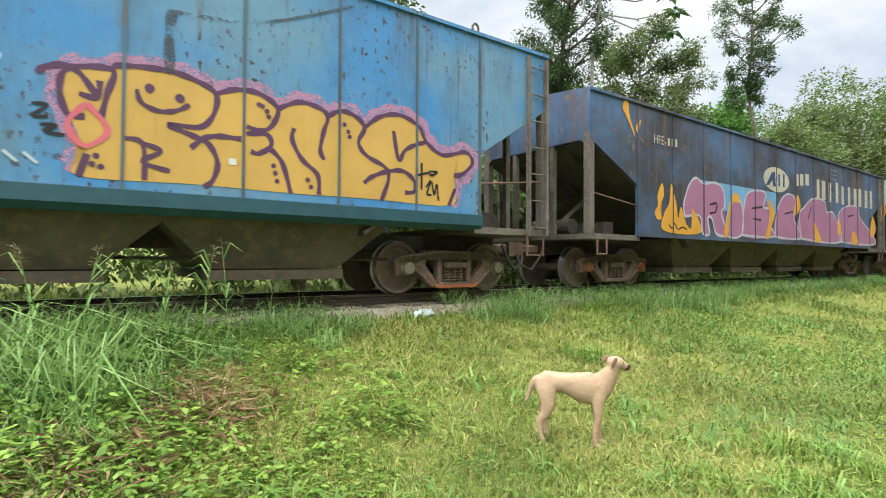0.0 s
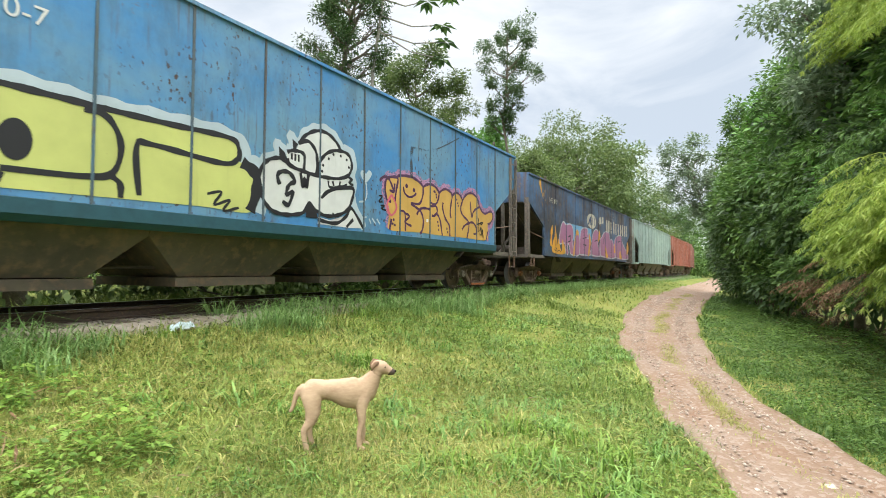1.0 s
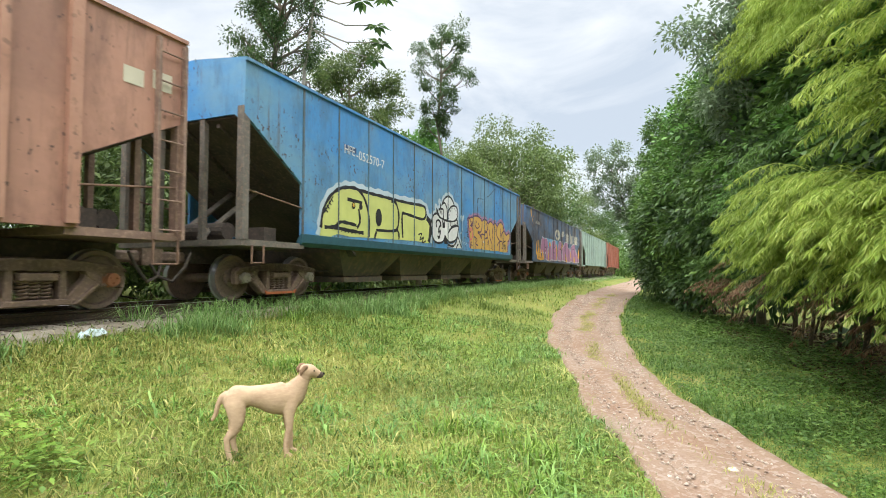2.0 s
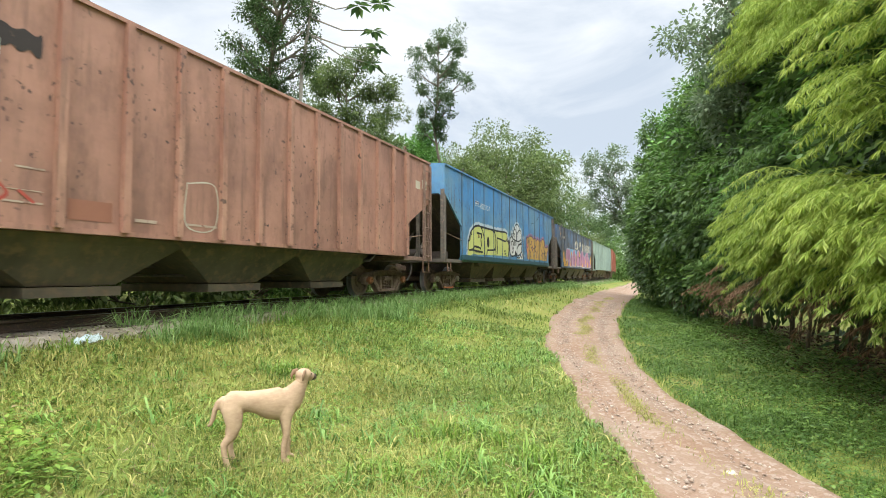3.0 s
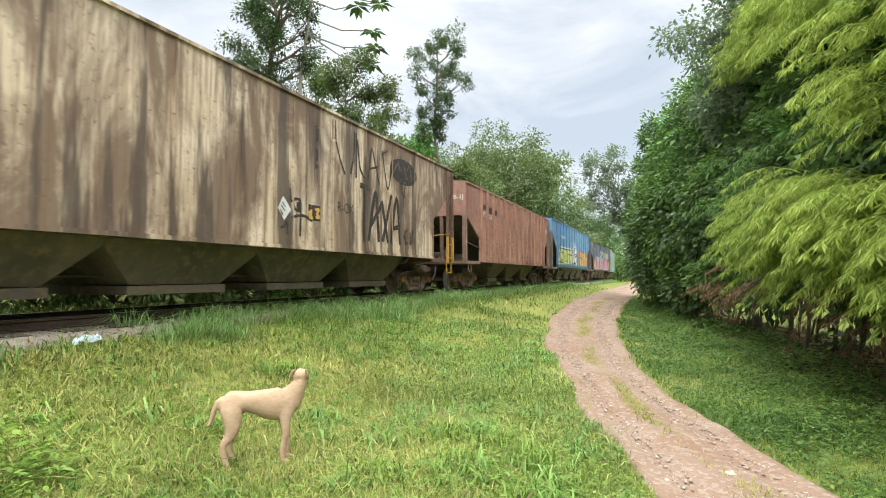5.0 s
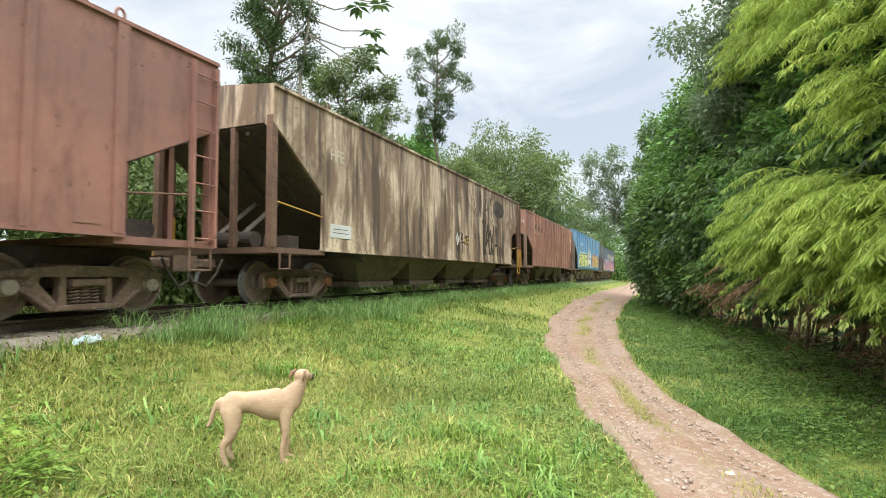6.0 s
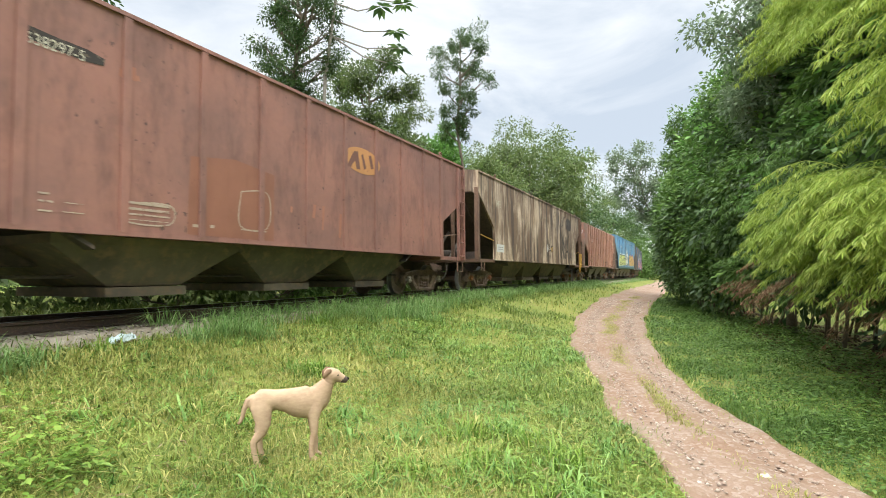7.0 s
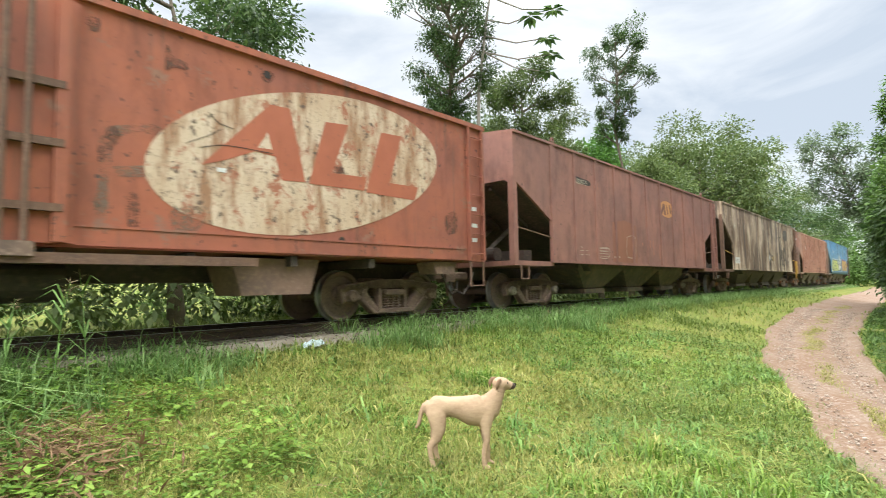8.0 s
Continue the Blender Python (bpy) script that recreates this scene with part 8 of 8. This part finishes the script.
    blade_object("grass", sets, [M_GRASS, M_GRASSYEL, M_VERGE], "short green and yellowed grass over the slope", "grass")


def tufts():
    """Long-bladed tufts, each thing a clump of arching leaves."""
    rng = np.random.default_rng(41)
    spots = [(5.2, 5.9, 0.34, 90), (5.6, 5.6, 0.30, 80), (4.8, 5.9, 0.26, 70), (5.9, 5.85, 0.26, 70), (5.1, 4.1, 0.20, 70), (5.0, 4.2, 0.20, 60), (9.4, 5.6, 0.42, 90), (10.2, 5.5, 0.42, 90), (9.8, 5.2, 0.34, 80),
             (10.8, 5.7, 0.4, 80), (11.5, 5.6, 0.36, 80), (12.4, 5.8, 0.38, 80), (13.5, 5.9, 0.4, 80), (8.6, 5.7, 0.32, 70), (3.3, 1.9, 0.16, 60), (3.7, 1.5, 0.2, 60), (4.3, 1.9, 0.2, 60), (4.4, 1.4, 0.17, 60),
             (3.5, 0.8, 0.16, 60), (4.0, 0.9, 0.2, 60), (2.2, 5.4, 0.3, 70), (2.8, 5.8, 0.3, 70), (1.8, 5.9, 0.36, 80), (1.2, 5.3, 0.3, 70), (0.7, 5.8, 0.4, 80), (0.2, 5.2, 0.4, 80), (-0.3, 4.6, 0.42, 80),
             (-0.6, 5.6, 0.5, 90), (0.0, 4.0, 0.36, 70), (0.4, 4.6, 0.3, 70), (3.6, 5.9, 0.2, 60), (7.3, 5.9, 0.25, 60), (15, 5.9, 0.4, 80), (17, 5.8, 0.4, 80), (20, 5.9, 0.45, 90)]
    for s0, n0, h, k in spots:
        k = int(k * 1.6)
        s, n = s0 + rng.normal(size=k) * 0.13, n0 + rng.normal(size=k) * 0.13
        p = place(s, n, -0.01)
        ob = blade_object("grass_tuft", [(0, blades(rng, p, h * rng.uniform(0.5, 1.3, k), 0.014 * rng.uniform(0.6, 1.3, k), rng.uniform(0.2, 1.3, k), 0.9))], [M_TALL if h > 0.25 else M_WEED], "arching tuft of long green grass", "grass tuft")
        del ob["kind"]


def weeds():
    """Low broad-leaved weeds, in patches over the turf."""
    rng = np.random.default_rng(51)
    k = 34000
    d = 1.6 + 11.5 * rng.uniform(0, 1, k) ** 0.8
    a = np.radians(rng.uniform(-86, 48, k) + 4 * rng.normal(size=k))
    x, y = -np.sin(a) * d, np.cos(a) * d
    s, n = ALONG[0] * x + ALONG[1] * y, ACROSS[0] * x + ACROSS[1] * y
    left = np.clip((1.8 - s) / 1.5, 0, 1) * np.clip((n - 1.5) / 2, 0, 1)
    green = np.clip((s - n - 0.6) / 2.5, 0, 1)
    keep = (n < 6.2) & ~on_road(s, n, 0.02) & (n > smooth_edges(s)[1]) & (wave(s, n, 1.4, 2.2) + 0.25 * rng.normal(size=k) + 0.6 * left + 0.2 * green - 0.05 > 0.56)
    lawn_weeds = (s[keep], n[keep], left[keep], 0.03 + 0.16 * left[keep] * rng.uniform(0, 1, keep.sum()), (0.03 + 0.018 * left[keep]) * (0.8 + 0.05 * d[keep]))
    # rank growth at the foot of the bank
    k = 3400
    s, n = rng.uniform(-2.4, 2.2, k), rng.uniform(3.3, 6.1, k)
    keep = (wave(s, n, 2.4, 1.1) + 0.2 * rng.normal(size=k) > 0.50 + 0.14 * np.clip(s, 0, 3) - 0.07 * (n - 3.5)) & (np.hypot(s - 0.75, n - 4.35) > 0.45)
    rank_weeds = (s[keep], n[keep], n[keep], 0.05 + 0.22 * rng.uniform(0, 1, keep.sum()), 0.026 + 0.024 * rng.uniform(0, 1, keep.sum()))
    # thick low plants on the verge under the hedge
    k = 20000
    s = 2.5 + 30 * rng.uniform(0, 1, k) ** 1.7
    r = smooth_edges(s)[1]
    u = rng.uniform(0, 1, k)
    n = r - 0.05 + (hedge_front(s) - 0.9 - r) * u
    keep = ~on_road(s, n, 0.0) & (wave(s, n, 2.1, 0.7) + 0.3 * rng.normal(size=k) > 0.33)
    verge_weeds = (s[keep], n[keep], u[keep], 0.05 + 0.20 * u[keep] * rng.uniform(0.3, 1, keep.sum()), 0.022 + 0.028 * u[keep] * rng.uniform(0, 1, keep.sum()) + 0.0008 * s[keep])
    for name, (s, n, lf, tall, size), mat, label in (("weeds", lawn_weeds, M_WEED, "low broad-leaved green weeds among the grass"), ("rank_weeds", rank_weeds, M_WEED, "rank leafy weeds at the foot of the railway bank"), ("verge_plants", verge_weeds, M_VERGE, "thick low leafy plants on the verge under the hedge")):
        m = 7
        k = len(s) * m
        ang = rng.uniform(0, 6.28, k)
        o = np.stack([np.cos(ang), np.sin(ang), np.zeros(k)], -1)
        up = np.repeat(tall, m) * rng.uniform(0.15, 1.3, k)
        l = np.repeat(size, m) * rng.uniform(0.8, 2.1, k)
        p = np.repeat(place(s, n), m, 0) + o * (rng.uniform(0, 0.05, k) + 0.25 * up)[:, None] + np.array([0, 0, 1.0]) * up[:, None]
        v, f = leaf_arrays(p, unit(o + np.array([0, 0, 1.0]) * rng.uniform(-0.3, 0.5, (k, 1))), unit(np.array([0, 0, 1.0]) + rng.normal(size=(k, 3)) * 0.3), l, l * rng.uniform(0.3, 0.55, k))
        tagged(new(name, np_mesh(name, v, [f], [mat])), label, "weeds", kind="stuff")
    # dead stems and fallen leaves
    k = 9000
    d = 1.8 + 7 * rng.uniform(0, 1, k)
    a = np.radians(rng.uniform(-60, 46, k))
    x, y = -np.sin(a) * d, np.cos(a) * d
    s, n = ALONG[0] * x + ALONG[1] * y, ACROSS[0] * x + ACROSS[1] * y
    keep = (n < 6.3) & ~on_road(s, n, 0.02) & (wave(s, n, 1.9, 4.0) + 0.2 * rng.normal(size=k) > 0.66)
    p = place(s[keep], n[keep], 0.02)
    m = len(p)
    ax = unit(np.stack([rng.normal(size=m), rng.normal(size=m), 0.25 * rng.normal(size=m)], -1))
    ln = rng.uniform(0.03, 0.14, m)
    v, f = leaf_arrays(p, ax, unit(np.array([0, 0, 1.0]) + 0.4 * rng.normal(size=(m, 3))), ln, np.maximum(0.005, ln * rng.uniform(0.04, 0.14, m)))
    tagged(new("dry_litter", np_mesh("dry_litter", v, [f], [M_STRAW])), "dry straw and fallen leaves on the grass", "dead leaves", kind="stuff")


def hedge_litter():
    """Brown leaf fall and bare twigs on the bank under the hedge."""
    rng = np.random.default_rng(73)
    k = 16000
    s = 3.0 + 26 * rng.uniform(0, 1, k) ** 1.5
    n = hedge_front(s) + rng.uniform(-2.4, 0.15, k)
    p = place(s, n, 0.01) + np.array([0, 0, 1.0]) * rng.uniform(0, 0.05, k)[:, None]
    ax = unit(np.stack([rng.normal(size=k), rng.normal(size=k), 0.3 * rng.normal(size=k)], -1))
    ln = rng.uniform(0.05, 0.16, k)
    v, f = leaf_arrays(p, ax, unit(np.array([0, 0, 1.0]) + 0.4 * rng.normal(size=(k, 3))), ln, ln * rng.uniform(0.12, 0.5, k))
    tagged(new("leaf_litter", np_mesh("leaf_litter", v, [f], [M_LITTER])), "dark brown leaf litter on the bank under the hedge", "dead leaves", kind="stuff")


def clumps_in_lawn():
    """Small clumps of broad arching blades scattered through the turf."""
    rng = np.random.default_rng(75)
    k = 900
    d = 2.2 + 9.5 * rng.uniform(0, 1, k) ** 0.85
    a = np.radians(rng.uniform(-80, 40, k))
    x, y = -np.sin(a) * d, np.cos(a) * d
    s, n = ALONG[0] * x + ALONG[1] * y, ACROSS[0] * x + ACROSS[1] * y
    keep = (n < 6.0) & ~on_road(s, n, 0.05) & (n > smooth_edges(s)[1]) & (rng.uniform(size=k) < 0.25 + 0.75 * np.clip((s - n - 0.2) / 2.0, 0, 1)) & (np.hypot(s - 3.1, n - 2.8) > 0.5)
    per = 26
    s0, n0 = np.repeat(s[keep], per), np.repeat(n[keep], per)
    m = len(s0)
    size = np.repeat(rng.uniform(0.6, 1.4, keep.sum()), per)
    s1, n1 = s0 + rng.normal(size=m) * 0.06 * size, n0 + rng.normal(size=m) * 0.06 * size
    blade_object("grass_clumps", [(0, blades(rng, place(s1, n1, -0.01), 0.15 * size * rng.uniform(0.5, 1.2, m), 0.011 * size * rng.uniform(0.6, 1.4, m), rng.uniform(0.4, 2.0, m), 1.1))], [M_CLUMP],
                 "small clumps of broad arching grass in the turf", "grass")


def dead_patch():
    """Cut, dried-up stems and leaves in the weeds."""
    rng = np.random.default_rng(71)
    k = 2200
    s = np.where(rng.uniform(size=k) < 0.6, 0.75 + 0.35 * rng.normal(size=k), -0.1 + 0.35 * rng.normal(size=k))
    n = np.where(s > 0.4, 4.35, 3.7) + 0.35 * rng.normal(size=k)
    p = place(s, n, 0.0) + np.stack([np.zeros(k), np.zeros(k), rng.uniform(0.02, 0.15, k)], -1)
    ax = unit(np.stack([rng.normal(size=k), rng.normal(size=k), 0.5 * rng.normal(size=k)], -1))
    ln = rng.uniform(0.05, 0.2, k)
    v, f = leaf_arrays(p, ax, unit(rng.normal(size=(k, 3)) + np.array([0, 0, 0.8])), ln, np.maximum(0.006, ln * rng.uniform(0.04, 0.14, k)))
    tagged(new("dead_weeds", np_mesh("dead_weeds", v, [f], [M_DRYLEAF])), "reddish-brown dried weeds lying in the grass", "dead plants", kind="stuff")


dead_patch()
hedge_litter()
clumps_in_lawn()


def tall_growth():
    """Waist-high grass between the watcher and the rails."""
    rng = np.random.default_rng(61)
    sets = []
    for s0, s1, n0, n1, k, h in ((-1.9, 0.25, 4.2, 5.7, 800, 0.80), (0.2, 5.0, 6.0, 6.45, 1600, 0.17), (4.6, 40.0, 5.95, 6.6, 23000, 0.36), (-3.5, 0.9, 4.6, 6.4, 3600, 0.42), (-3.0, 0.0, 3.2, 5.4, 1500, 0.32), (-3.5, 2.6, 5.6, 6.6, 3600, 0.36), (1.2, 3.0, 5.5, 6.3, 1500, 0.18), (4.7, 30.0, 5.4, 6.3, 12000, 0.2), (5.8, 12, 6.2, 6.8, 2200, 0.12), (30, 75, 5.4, 6.7, 7000, 0.3)):
        s, n = rng.uniform(s0, s1, k), rng.uniform(n0, n1, k)
        pick = wave(s, n, 2.6, 0.9) + 0.3 * rng.normal(size=k) > 0.4
        s, n = s[pick], n[pick]
        m = len(s)
        z = place(s, n, -0.02)
        sets.append((0 if h > 0.2 else 1, blades(rng, z, h * rng.uniform(0.35, 1.5, m), (0.008 + 0.010 * h) * rng.uniform(0.6, 1.5, m), rng.uniform(0.3, 1.9, m), 1.1)))
    blade_object("tall_grass", sets, [M_TALL, M_GRASS], "tall arching grass along the foot of the railway bank", "grass")
    # single flowering stalks with bent leaves
    for s, n, h in ((-0.55, 5.5, 1.25), (-0.2, 5.2, 1.05), (0.1, 5.7, 0.95), (1.05, 5.6, 1.0), (1.35, 5.9, 1.05), (0.75, 5.9, 0.8), (-0.9, 4.6, 1.1), (8.9, 5.5, 0.42), (9.6, 5.45, 0.5), (9.9, 5.6, 0.45), (10.1, 5.4, 0.4), (7.6, 5.9, 0.3), (-1.2, 5.2, 1.3)):
        x, y = xy(s, n)
        z = float(land(s, n))
        root = tagged(new("grass_stalk"), "tall flowering grass stalk with long bent leaves", "grass stalk", group="grass stalks")
        root.matrix_basis = pose(x, y, z, 0, 0, rng.uniform(0, 360))
        bm = bmesh.new()
        lean = rng.uniform(0.1, 0.35) * h
        path = [(lean * u * u, 0, h * u) for u in np.linspace(0, 1, 7)]
        tube(bm, path, [0.006, 0.0055, 0.005, 0.0045, 0.004, 0.003, 0.002], 5)
        part("stalk", bm, M_TALL, root)
        k = 8
        pos = np.array([(lean * u * u, 0, h * u) for u in rng.uniform(0.2, 0.85, k)])
        for one in pos:
            v, q, t = blades(rng, one[None], h * rng.uniform(0.18, 0.34, 1), np.full(1, 0.022), rng.uniform(0.8, 1.8, 1), 1.3)
            share("leaf", np_mesh("leaf", v, [q, t], [M_TALL]), root)
        k = 26
        u = rng.uniform(0.84, 1.0, k)
        pos = np.stack([lean * u * u, np.zeros(k), h * u], -1)
        ax = unit(np.stack([rng.normal(size=k) * 0.8 + 0.3, rng.normal(size=k) * 0.8, rng.uniform(-0.2, 0.8, k)], -1))
        v, f = leaf_arrays(pos, ax, unit(rng.normal(size=(k, 3))), np.full(k, 0.075 * min(1, h)), np.full(k, 0.006))
        head = new("seed_head", np_mesh("seed_head", v, [f], [M_STRAW]))
        head.parent = root


def plastic_bag():
    """Crumpled scrap of white plastic at the foot of the ballast."""
    rng = random.Random(9)
    bm = bmesh.new()
    bmesh.ops.create_grid(bm, x_segments=9, y_segments=6, size=0.5)
    for v in bm.verts:
        v.co = Vector((v.co.x * 0.30, v.co.y * 0.16, 0.05 + 0.035 * noise.noise(v.co * 4.0) + rng.uniform(-0.012, 0.012) - 0.10 * v.co.y * v.co.y))
    bmesh.ops.solidify(bm, geom=bm.faces[:], thickness=0.003)
    ob = part("plastic_bag", bm, plain("milky_plastic", (0.55, 0.66, 0.70), 0.35))
    ob.matrix_basis = pose(-0.52, 7.36, 0.60, 18, -6, 20)
    tagged(ob, "crumpled milky plastic scrap lying at the ballast's foot", "plastic bag")


lawn()
tufts()
weeds()
tall_growth()
plastic_bag()


# ---------------------------------------------------------------- what moves
def motions():
    for ob, mid, half in CARS.values():
        walk(ob, [(t, car_pose(mid, half, t)) for t in np.arange(0, 8.01, 0.5)])
    for ws, ax in WHEELSETS:
        walk(ws, [(i / 15, pose(ax, 0, WHEEL_R) @ Matrix.Rotation(advance(i / 15) / WHEEL_R, 4, "Y")) for i in range(121)])
    walk(DOG_HEAD[0], [(t, HEAD_JOINT @ pose(0, 0, 0, 0, tip, turn)) for t, turn, tip in HEAD_TURNS])


motions()
